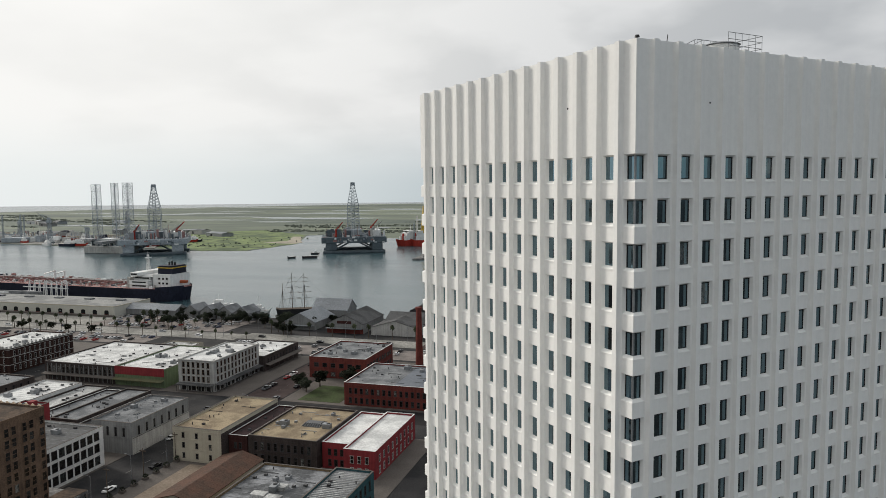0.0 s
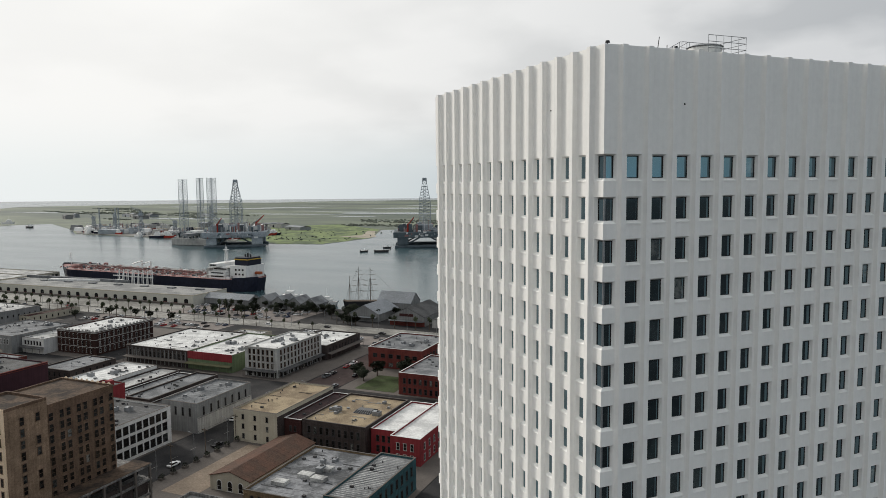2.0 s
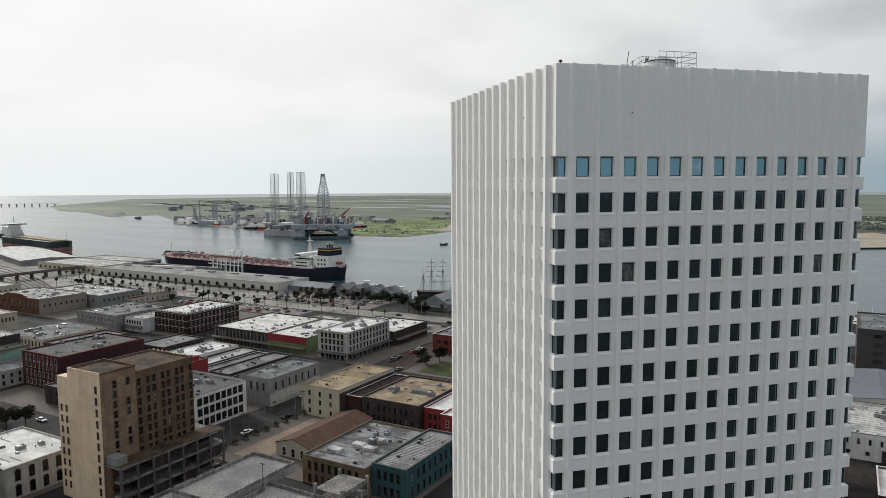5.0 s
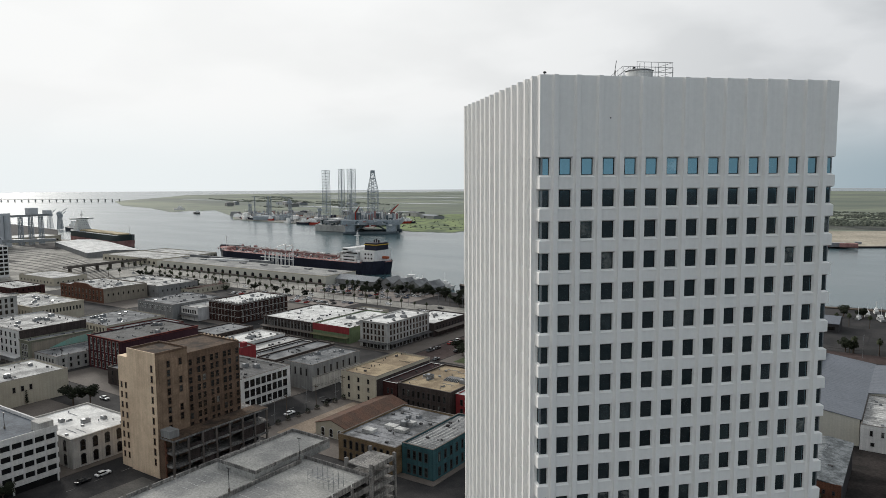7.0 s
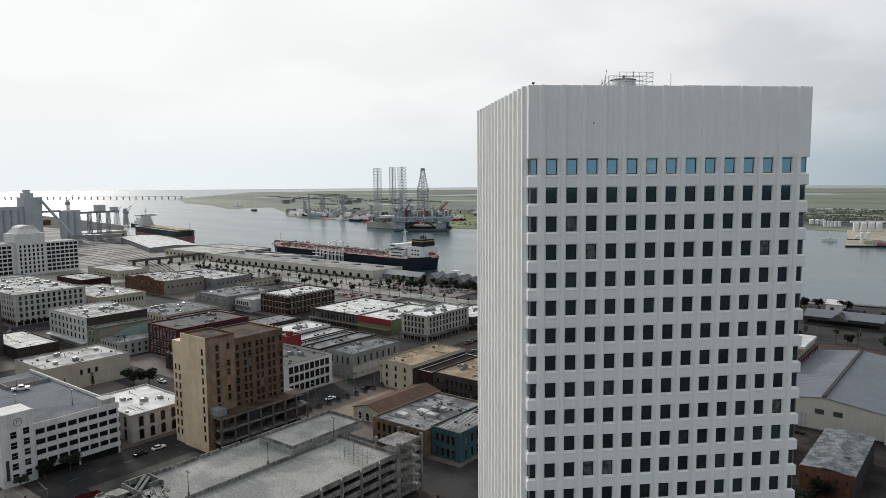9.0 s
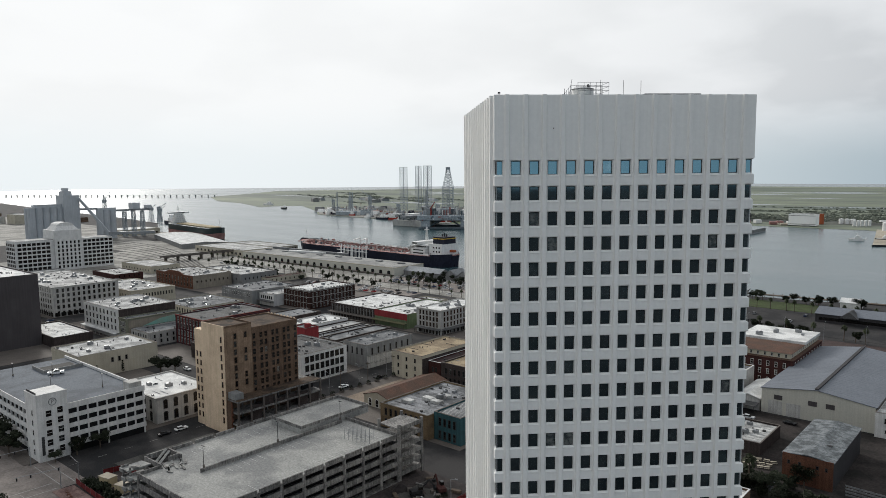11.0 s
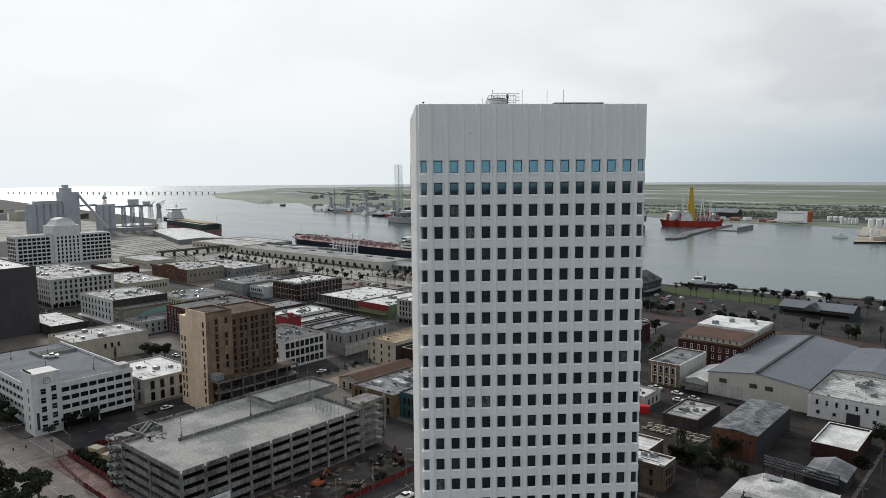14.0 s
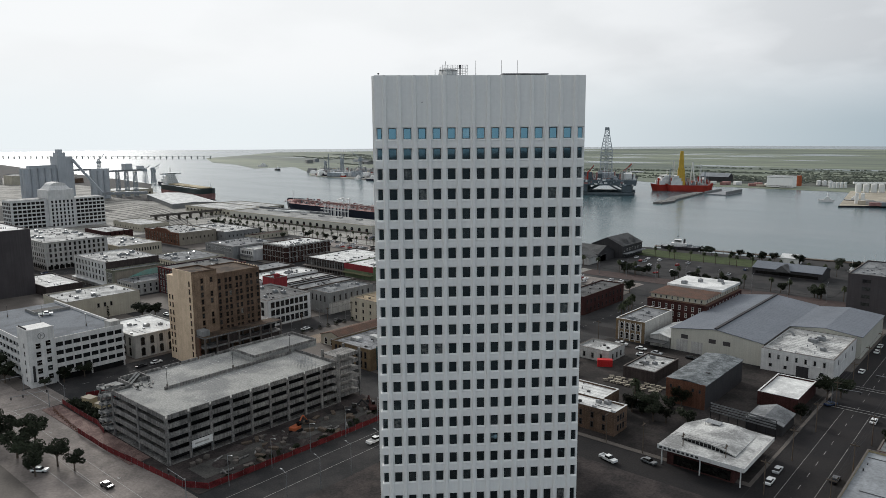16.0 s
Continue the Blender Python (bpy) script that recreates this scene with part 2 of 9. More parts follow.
M["ochrebrick"] = material("ochre_brick", (0.23, 0.165, 0.10), 0.9, 0.3, 0.3, 3.0, 0.1, streak=0.2)
M["orangebrick"] = brick("orange_brick", (0.17, 0.08, 0.052), (0.3, 0.27, 0.24))
M["mud"] = material("dark_flats", (0.10, 0.105, 0.09), 0.95, 0.35, 0.012, 0.1, 0.0, dark=(0.05, 0.055, 0.05))
M["marsh_edge"] = material("bright_marsh", (0.20, 0.25, 0.11), 0.95, 0.45, 0.022, 0.2, 0.1, dark=(0.10, 0.13, 0.075))
M["sand"] = material("yard_sand", (0.40, 0.36, 0.29), 0.95, 0.3, 0.02, 0.3, 0.1)
M["garage"] = material("weathered_concrete", (0.285, 0.275, 0.262), 0.85, 0.35, 0.25, 2.0, 0.12, dark=(0.17, 0.165, 0.16), streak=0.5)
M["deck"] = material("parking_deck_concrete", (0.30, 0.30, 0.285), 0.9, 0.3, 0.07, 1.6, 0.08, dark=(0.19, 0.192, 0.19))
# white raised slightly to make up for haze on distant walls
M["white"] = material("white_render", (0.68, 0.67, 0.65), 0.8, 0.15, 0.3, 4.0, 0.06, streak=0.15)
M["cream"] = material("cream_render", (0.47, 0.43, 0.345), 0.85, 0.15, 0.15, 4.0, 0.08, streak=0.1)
M["metalcream"] = material("cream_metal_cladding", (0.50, 0.485, 0.425), 0.7, 0.1, 0.08, 2.0, 0.04, streak=0.08)
# dirt is real; the base is lifted in place of far haze
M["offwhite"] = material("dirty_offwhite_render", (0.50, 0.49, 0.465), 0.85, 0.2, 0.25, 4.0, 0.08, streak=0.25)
M["tan"] = material("tan_stucco", (0.72, 0.56, 0.40), 0.85, 0.15, 0.1, 3.0, 0.08, dark=(0.58, 0.44, 0.31), streak=0.12)
M["brown"] = brick("brown_brick", (0.175, 0.117, 0.083), (0.3, 0.27, 0.24))
M["redbrick"] = brick("red_brick", (0.19, 0.052, 0.043), (0.3, 0.27, 0.24))
M["darkbrick"] = brick("dark_brick", (0.075, 0.06, 0.056), (0.3, 0.27, 0.24))
M["plum"] = material("plum_painted_wall", (0.052, 0.024, 0.031), 0.85, 0.2, 0.3, streak=0.2)
M["maroon"] = brick("maroon_brick", (0.078, 0.034, 0.031), (0.3, 0.27, 0.24))
M["redpaint"] = material("red_painted_wall", (0.26, 0.04, 0.045), 0.75, 0.2, 0.4, streak=0.2)
M["teal"] = material("teal_painted_brick", (0.045, 0.105, 0.118), 0.85, 0.2, 0.3, streak=0.25)
M["aqua"] = material("aqua_painted_wall", (0.20, 0.42, 0.36), 0.85, 0.2, 0.07, dark=(0.25, 0.36, 0.30), streak=0.1)
M["green"] = material("green_painted_wall", (0.16, 0.21, 0.12), 0.85, 0.2, 0.2, streak=0.2)
M["olivestone"] = material("olive_stone", (0.235, 0.235, 0.18), 0.85, 0.2, 0.2, streak=0.2)
M["dusttan"] = material("dusty_tan_stucco", (0.30, 0.265, 0.215), 0.85, 0.2, 0.15, streak=0.2)
# grey brightened a step, standing in for haze over the town
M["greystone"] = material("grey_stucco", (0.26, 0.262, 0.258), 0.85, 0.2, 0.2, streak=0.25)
M["darkgrey"] = material("dark_grey_panel", (0.055, 0.053, 0.055), 0.7, 0.2, 0.15, streak=0.2)
M["slabgrey"] = material("brown_grey_panel", (0.078, 0.07, 0.072), 0.75, 0.15, 0.1, streak=0.15)
M["rustbrick"] = brick("rust_brown_brick", (0.064, 0.034, 0.028), (0.3, 0.27, 0.24))
M["yellowstone"] = material("buff_stone", (0.46, 0.38, 0.24), 0.85, 0.2, 0.2, streak=0.25)
M["roof_white"] = material("white_roof_membrane", (0.68, 0.68, 0.66), 0.85, 0.2, 0.12, 1.5, 0.05, dark=(0.48, 0.48, 0.47))
M["roof_dirty"] = material("stained_white_roof", (0.50, 0.50, 0.485), 0.9, 0.35, 0.12, 1.5, 0.08, dark=(0.25, 0.25, 0.245))
M["roof_grey"] = material("grey_roof_felt", (0.22, 0.225, 0.23), 0.9, 0.3, 0.1, 1.5, 0.1, dark=(0.115, 0.12, 0.125))
M["roof_stained"] = material("ponded_grey_roof", (0.235, 0.24, 0.25), 0.85, 0.3, 0.16, 1.5, 0.05, dark=(0.085, 0.088, 0.092))
M["roof_dark"] = material("dark_roof_felt", (0.10, 0.10, 0.10), 0.85, 0.3, 0.1, 1.5, 0.1, dark=(0.06, 0.06, 0.06))
M["roof_tan"] = material("tan_gravel_roof", (0.33, 0.265, 0.175), 0.95, 0.3, 0.12, 2.0, 0.15, dark=(0.2, 0.155, 0.105))
M["roof_brown"] = material("brown_rusty_roof", (0.11, 0.062, 0.045), 0.9, 0.35, 0.2, 2.0, 0.15, dark=(0.085, 0.055, 0.042))
M["roof_maroon"] = material("dark_maroon_roof", (0.065, 0.042, 0.042), 0.9, 0.3, 0.2, 2.0, 0.1, dark=(0.045, 0.032, 0.032))
M["roof_bare"] = material("mossy_brown_roof", (0.095, 0.066, 0.047), 0.95, 0.45, 0.18, 1.4, 0.2, dark=(0.038, 0.03, 0.025))
M["metal_roof"] = material("galvanised_roof", (0.27, 0.285, 0.30), 0.75, 0.25, 0.06, 1.0, 0.05)
M["weathered"] = material("weathered_metal_sheets", (0.20, 0.215, 0.225), 0.75, 0.35, 0.35, 1.5, 0.06, dark=(0.095, 0.105, 0.11), streak=0.2)
M["blue_roof"] = material("blue_grey_metal_roof", (0.158, 0.172, 0.195), 0.8, 0.15, 0.05, 1.0, 0.05)
# near-black in place of the shade inside openings, decks and rooms
M["dark"] = material("opening_shade", (0.015, 0.015, 0.016), 0.8, 0.3)
M["steel"] = material("grey_steel", (0.30, 0.31, 0.32), 0.5, 0.25, 0.4, metal=0.6)
M["blacksteel"] = material("black_steel", (0.03, 0.03, 0.032), 0.5, 0.25, 0.4, metal=0.3)
M["brown_shaft"] = brick("light_brown_brick", (0.285, 0.2, 0.14), (0.36, 0.31, 0.26))
M["leaf"] = material("oak_leaves", (0.03, 0.037, 0.022), 0.8, 0.4, 0.5, 4.0, 0.0, each=0.3)
M["palmleaf"] = material("palm_fronds", (0.05, 0.06, 0.032), 0.8, 0.4, 0.5, 4.0, 0.0, each=0.3)
M["scrub"] = material("grey_green_scrub", (0.135, 0.15, 0.12), 0.95, 0.4, 0.01, 0.2, 0.0)
M["bark"] = material("bark", (0.12, 0.095, 0.075), 0.9, 0.3, 2.0)
M["rubber"] = material("tyre_rubber", (0.02, 0.02, 0.02), 0.9, 0.2)
M["red_mesh"] = material("red_safety_fence", (0.17, 0.028, 0.03), 0.8, 0.5, 0.5)
M["hull_navy"] = material("navy_hull_paint", (0.022, 0.025, 0.042), 0.5, 0.3, 0.05, 0.5, 0.0, streak=0.2)
M["hull_green"] = material("dark_green_hull_paint", (0.028, 0.042, 0.042), 0.5, 0.3, 0.05, 0.5, 0.0, streak=0.2)
M["hull_red"] = material("red_hull_paint", (0.42, 0.05, 0.035), 0.5, 0.25, 0.05, 0.5, 0.0, streak=0.2)
M["deck_red"] = material("red_oxide_deck", (0.36, 0.20, 0.185), 0.7, 0.3, 0.08, 1.0, 0.0, dark=(0.24, 0.12, 0.11))
M["ship_white"] = material("ship_white_paint", (0.78, 0.78, 0.76), 0.5, 0.12, 0.2, streak=0.15)
# both rig paints are lightened, partly in place of haze over water
M["rig_grey"] = material("rig_grey_paint", (0.35, 0.385, 0.41), 0.6, 0.3, 0.1, 0.8, 0.0)
M["rig_dark"] = material("rig_dark_paint", (0.11, 0.135, 0.15), 0.6, 0.3, 0.1, 0.8, 0.0)
M["yellow"] = material("yellow_crane_paint", (0.55, 0.36, 0.06), 0.5, 0.2, 0.3)
M["orange"] = material("orange_paint", (0.36, 0.10, 0.045), 0.5, 0.2, 0.3)
M["red"] = material("red_machine_paint", (0.50, 0.03, 0.03), 0.5, 0.2, 0.3)
M["olive"] = material("olive_awning", (0.13, 0.13, 0.075), 0.8, 0.2, 0.5)


def water_material():
    m = bpy.data.materials.new("harbour_water")
    m.use_nodes = True
    nt = m.node_tree
    L = nt.links.new
    bsdf = nt.nodes["Principled BSDF"]
    bsdf.inputs["Roughness"].default_value, bsdf.inputs["IOR"].default_value = 0.12, 1.33
    geo = nt.nodes.new("ShaderNodeNewGeometry")
    mp = nt.nodes.new("ShaderNodeMapping")
    mp.inputs["Scale"].default_value, mp.inputs["Rotation"].default_value = (0.004, 0.02, 1), (0, 0, radians(-8))
    L(geo.outputs["Position"], mp.inputs["Vector"])
    n0 = nt.nodes.new("ShaderNodeTexNoise")
    n0.inputs["Scale"].default_value, n0.inputs["Detail"].default_value = 1.0, 4.0
    L(mp.outputs[0], n0.inputs["Vector"])
    ramp = nt.nodes.new("ShaderNodeValToRGB")
    ramp.color_ramp.elements[0].position, ramp.color_ramp.elements[0].color = 0.3, (0.034, 0.066, 0.076, 1)
    ramp.color_ramp.elements[1].position, ramp.color_ramp.elements[1].color = 0.7, (0.056, 0.094, 0.106, 1)
    L(n0.outputs["Fac"], ramp.inputs["Fac"])
    L(ramp.outputs["Color"], bsdf.inputs["Base Color"])
    r = nt.nodes.new("ShaderNodeMapRange")
    r.inputs["To Min"].default_value, r.inputs["To Max"].default_value = 0.17, 0.30
    L(n0.outputs["Fac"], r.inputs["Value"])
    L(r.outputs[0], bsdf.inputs["Roughness"])
    n = nt.nodes.new("ShaderNodeTexNoise")
    n.inputs["Scale"].default_value, n.inputs["Detail"].default_value = 0.35, 6.0
    L(geo.outputs["Position"], n.inputs["Vector"])
    b = nt.nodes.new("ShaderNodeBump")
    b.inputs["Strength"].default_value, b.inputs["Distance"].default_value = 0.4, 0.3
    L(n.outputs["Fac"], b.inputs["Height"])
    L(b.outputs[0], bsdf.inputs["Normal"])
    return m


M["water"] = water_material()


def marsh_material():
    """Long bands of pale and dark green that run along the shore."""
    m = material("marsh_bands", (0.2, 0.24, 0.15))
    nt = m.node_tree
    geo = nt.nodes.new("ShaderNodeNewGeometry")
    mp = nt.nodes.new("ShaderNodeMapping")
    mp.inputs["Scale"].default_value, mp.inputs["Rotation"].default_value = (0.0009, 0.0042, 1), (0, 0, radians(12))
    nt.links.new(geo.outputs["Position"], mp.inputs["Vector"])
    n = nt.nodes.new("ShaderNodeTexNoise")
    n.inputs["Scale"].default_value, n.inputs["Detail"].default_value, n.inputs["Roughness"].default_value = 1.0, 5.0, 0.55
    nt.links.new(mp.outputs[0], n.inputs["Vector"])
    r = nt.nodes.new("ShaderNodeValToRGB")
    e = r.color_ramp.elements
    # greens are greyed so the bands carry some distance haze
    e[0].position, e[0].color = 0.38, (0.08, 0.098, 0.088, 1)
    e[1].position, e[1].color = 0.62, (0.195, 0.215, 0.152, 1)
    x = e.new(0.5)
    x.color = (0.128, 0.147, 0.113, 1)
    # finer streaks and reed beds within the bands
    mp2 = nt.nodes.new("ShaderNodeMapping")
    mp2.inputs["Scale"].default_value, mp2.inputs["Rotation"].default_value = (0.006, 0.034, 1), (0, 0, radians(9))
    nt.links.new(geo.outputs["Position"], mp2.inputs["Vector"])
    n2 = nt.nodes.new("ShaderNodeTexNoise")
    n2.inputs["Scale"].default_value, n2.inputs["Detail"].default_value, n2.inputs["Roughness"].default_value = 1.0, 6.0, 0.65
    nt.links.new(mp2.outputs[0], n2.inputs["Vector"])
    mix = nt.nodes.new("ShaderNodeMix")
    mix.inputs["Factor"].default_value = 0.45
    nt.links.new(n.outputs["Fac"], mix.inputs["A"])
    nt.links.new(n2.outputs["Fac"], mix.inputs["B"])
    nt.links.new(mix.outputs["Result"], r.inputs["Fac"])
    nt.links.new(r.outputs["Color"], nt.nodes["Principled BSDF"].inputs["Base Color"])
    return m


M["marsh"] = marsh_material()

# ---- mesh helpers ----
class Mesh:
    """Collects boxes, prisms and sheets into one mesh."""

    def __init__(self):
        self.v, self.f = [], []

    def box(self, x0, y0, z0, x1, y1, z1):
        n = len(self.v)
        self.v += [(x0, y0, z0), (x1, y0, z0), (x1, y1, z0), (x0, y1, z0), (x0, y0, z1), (x1, y0, z1), (x1, y1, z1), (x0, y1, z1)]
        self.f += [tuple(n + i for i in q) for q in ((3, 2, 1, 0), (4, 5, 6, 7), (0, 1, 5, 4), (1, 2, 6, 5), (2, 3, 7, 6), (3, 0, 4, 7))]
        return self

    def tub(self, x0, y0, x1, y1, z1, zr, t):
        """A block with a raised rim of width t round its roof at zr."""
        n = len(self.v)
        for a, z in ((0, 0), (0, z1), (t, z1), (t, zr)):
            self.v += [(x0 + a, y0 + a, z), (x1 - a, y0 + a, z), (x1 - a, y1 - a, z), (x0 + a, y1 - a, z)]
        self.f += [(n + 3, n + 2, n + 1, n), (n + 12, n + 13, n + 14, n + 15)]
        for k in (0, 4, 8):
            self.f += [(n + k + i, n + k + (i + 1) % 4, n + k + 4 + (i + 1) % 4, n + k + 4 + i) for i in range(4)]
        return self

    def quad(self, *p):
        n = len(self.v)
        self.v += [tuple(q) for q in p]
        self.f.append(tuple(range(n, n + len(p))))
        return self

    def prism(self, poly, z0, z1, top=None):
        """poly: plan points, counter-clockwise; top: the points of its upper side, where they differ."""
        n, k = len(self.v), len(poly)
        up = top or poly
        self.v += [(x, y, z0) for x, y in poly] + [(x, y, z1) for x, y in up]
        self.f.append(tuple(n + i for i in reversed(range(k))))
        self.f.append(tuple(n + k + i for i in range(k)))
        self.f += [(n + i, n + (i + 1) % k, n + k + (i + 1) % k, n + k + i) for i in range(k)]
        return self

    def cyl(self, x, y, z0, z1, r0, r1=None, k=10):
        r1 = r0 if r1 is None else r1
        ring = [(math.cos(2 * math.pi * i / k), math.sin(2 * math.pi * i / k)) for i in range(k)]
        return self.prism([(x + r0 * c, y + r0 * s) for c, s in ring], z0, z1, [(x + r1 * c, y + r1 * s) for c, s in ring])

    def bar(self, a, b, r, k=4):
        """A rod from a to b."""
        a, b = Vector(a), Vector(b)
        d = (b - a).normalized()
        s = d.orthogonal().normalized()
        t = d.cross(s)
        n = len(self.v)
        for p in (a, b):
            self.v += [tuple(p + r * (math.cos(2 * math.pi * (i + 0.5) / k) * s + math.sin(2 * math.pi * (i + 0.5) / k) * t)) for i in range(k)]
        self.f += [(n + i, n + (i + 1) % k, n + k + (i + 1) % k, n + k + i) for i in range(k)]
        self.f += [tuple(n + i for i in reversed(range(k))), tuple(n + k + i for i in range(k))]
        return self

    def data(self, name, mat):
        me = bpy.data.meshes.new(name)
        me.from_pydata(self.v, [], self.f)
        me.materials.append(mat)
        me.update()
        return me


def thing(name, label, category, at=(0, 0, 0), turn=0.0, group="", kind=""):
    ob = new(name)
    ob.empty_display_size = 0.5
    ob.matrix_basis = pose(*at, 0, 0, turn)
    return tagged(ob, label, category, group, kind)


def part(name, mesh, mat, parent, label="", at=None):
    """mesh: a Mesh, or mesh data that several parts share; at: a pose under the parent."""
    ob = new(name, mesh.data(name, mat) if isinstance(mesh, Mesh) else mesh)
    ob.parent = parent
    if at is not None:
        ob.matrix_basis = at
    return tagged(ob, label) if label else ob


def solo(name, mesh, mat, label, category, kind="", at=(0, 0, 0), turn=0.0, group=""):
    ob = new(name, mesh.data(name, mat) if isinstance(mesh, Mesh) else mesh)
    ob.matrix_basis = pose(*at, 0, 0, turn)
    return tagged(ob, label, category, group, kind)


def bevelled(mesh, width, mat, name, segments=2):
    bm = bmesh.new()
    me = mesh.data(name, mat)
    bm.from_mesh(me)
    bmesh.ops.bevel(bm, geom=list(bm.edges), offset=width, segments=segments, affect="EDGES", profile=0.6)
    bm.to_mesh(me)
    bm.free()
    return me

# ---- ground, water, far shore ----
def slab(name, poly, z0, z1, mat, label, category):
    return solo(name, Mesh().prism(poly, z0, z1), M[mat], label, category, "structure")


m = Mesh()
m.quad((-5200, -5200, -1.6), (5200, -5200, -1.6), (5200, 5200, -1.6), (-5200, 5200, -1.6))
solo("water", m, M["water"], "grey-green harbour water with light ripples", "water", "structure")
# the town's land, with its quay edge on the channel
slab("ground", [(-5100, -2300), (-1500, -2000), (1500, -2000), (5100, -2100), (5100, 900), (400, 590), (30, 552), (-4, 546), (-60, 524), (-146, 518), (-150, 470), (-240, 470), (-262, 455),
                (-350, 466), (-392, 486), (-575, 493), (-690, 512), (-720, 526), (-845, 526), (-1060, 554), (-1270, 664), (-1500, 700), (-2200, 780), (-5100, 1200)], -3.0, 0.0, "asphalt", "dark weathered asphalt ground of the town", "ground")
# the island across the channel
slab("far_shore", [(-2990, 2040), (-2730, 1660), (-2235, 1391), (-1993, 1331), (-1684, 1192), (-1706, 1244), (-1661, 1323), (-1376, 1147), (-1245, 1045), (-1010, 1010), (-925, 997), (-760, 975), (-688, 962),
                   (-610, 975), (-600, 1120), (-690, 1330), (-640, 1360), (-400, 1240), (-330, 1245), (-213, 1240), (-150, 1240), (-110, 1200), (200, 1230), (5100, 1500), (5100, 4300), (-1500, 4300), (-2600, 3400), (-3330, 2463)], -3.0, -1.3, "marsh", "flat green marshland of the far shore", "ground")
slab("marsh_point", [(-790, 992), (-760, 983), (-742, 978), (-716, 966), (-700, 968), (-682, 960), (-655, 970), (-640, 968), (-612, 979), (-618, 1000), (-604, 1040), (-610, 1080), (-600, 1118), (-632, 1190), (-660, 1250), (-700, 1340), (-900, 1500), (-1000, 1300)], -2.9, -1.25, "marsh_edge", "bright green grassy point with sandy edges", "ground")
slab("mud_flat", [(-470, 1350), (-300, 1335), (-60, 1345), (500, 1420), (900, 1500), (900, 1700), (300, 1600), (-100, 1520), (-430, 1470)], -2.9, -1.22, "mud", "dark bare flats behind the far quay", "ground")
slab("sand_spit", [(-676, 1135), (-640, 1120), (-604, 1118), (-606, 1150), (-634, 1195), (-662, 1255), (-680, 1290), (-700, 1290), (-672, 1225), (-650, 1175)], -2.8, -1.21, "sand", "pale tan sand along the grassy point", "ground")
# ponds added at random: sky mirrored in them brightens the hazy marsh
pond_rnd = random.Random(12)
for i in range(34):
    x = -1500 + pond_rnd.random() * 1300 if i < 22 else -2600 + pond_rnd.random() * 900
    y = (1620 if i < 22 else 1820) + pond_rnd.random() ** 1.3 * 1700
    a, b, tilt = 60 + pond_rnd.random() * 190, 8 + pond_rnd.random() * 26 + (y - 1600) * 0.014, pond_rnd.uniform(-0.06, 0.1)
    edge = []
    for k in range(14):
        q, r = k * math.tau / 14, 0.65 + 0.5 * pond_rnd.random()
        edge.append((x + a * r * math.cos(q), y + b * r * math.sin(q) + tilt * a * r * math.cos(q)))
    slab("pond_%d" % (i + 1), edge, -2.0, -1.28 + 0.004 * (i % 12), "water", "shallow marsh pond added for its pale sky reflection", "pond")
slab("shipyard_ground", [(-1360, 1140), (-1245, 1050), (-1010, 1014), (-790, 985), (-900, 1150), (-1100, 1190), (-1370, 1200), (-1376, 1150)], -2.9, -0.5, "paleyard", "pale sandy shipyard ground", "ground")

# ---- pavements, lots, road markings ----
def pad(name, box, z, mat, label, category="pavement"):
    return solo(name, Mesh().box(box[0], box[1], -0.5, box[2], box[3], z), M[mat], label, category, "structure")


XS = ((-522, -428), (-402, -320), (-296, -177), (-157, -76), (-42, 57))
YS = ((-120, 26), (52, 133), (152, 243), (273, 352))
for i, (xa, xb) in enumerate(XS):
    for j, (ya, yb) in enumerate(YS):
        if i >= 3 and j == 1:
            continue
        pad("pavement", (xa, ya, xb, yb), 0.14, "concrete", "pale worn concrete pavement of a town block")
pad("pavement", (-150, 54, -53, 133), 0.14, "dirt", "bare dirt and concrete round the parking structure")
pad("pavement", (-30, 52, 57, 139), 0.14, "dirt", "brown dirt and paving round the tower")
pad("pavement", (79, 60, 200, 230), 0.14, "lot", "dark worn pavement")
pad("pavement", (-176, 274, -158, 352), 0.012, "brickroad", "brown brick street surface", "road")
pad("pavement", (79, 258, 200, 400), 0.14, "lot", "worn asphalt lot")
pad("pavement", (-150, 158, -138, 200), 0.18, "tandirt", "tan gravel lot beside the street", "lot")
pad("pavement", (-156, 72, -120, 108), 0.18, "lot", "worn asphalt yard", "lot")
# pale pad over the dark ground paints the haze on far land
pad("pavement", (-3000, -300, -1010, 560), 0.03, "paleyard", "port land with yards, made pale for distance haze", "lot")
pad("pavement", (-69, 60, -59.5, 128), 0.17, "lot", "dusty worn site track", "track")
pad("pavement", (-40, 154, 56, 256), 0.18, "darkyard", "dark dirt yard between workshops", "lot")
pad("lawn", (-150, 276, -130, 300), 0.2, "grass", "small green lawn among the buildings", "lawn")
pad("road", (-42, 139.2, 57, 153.8), 0.006, "darkroad", "dark asphalt street beside the lots", "road")
pad("road", (57.2, 55, 78.8, 402), 0.006, "darkroad", "dark asphalt street with worn lines", "road")
pad("road", (-157, 258, 57, 272), 0.005, "darkroad", "dark asphalt street", "road")
# harbour road and quay
pad("pavement", (-640, 380, -250, 398), 0.06, "paleyard", "pale concrete harbour road", "road")
pad("pavement", (-420, 356, -300, 378), 0.08, "roadcrete", "worn asphalt car park with palm trees", "lot")
pad("pavement", (-380, 400, -270, 440), 0.08, "roadcrete", "grey car park by the harbour", "lot")
pad("pavement", (-250, 385, -130, 402), 0.06, "paleyard", "pale concrete harbour road", "road")
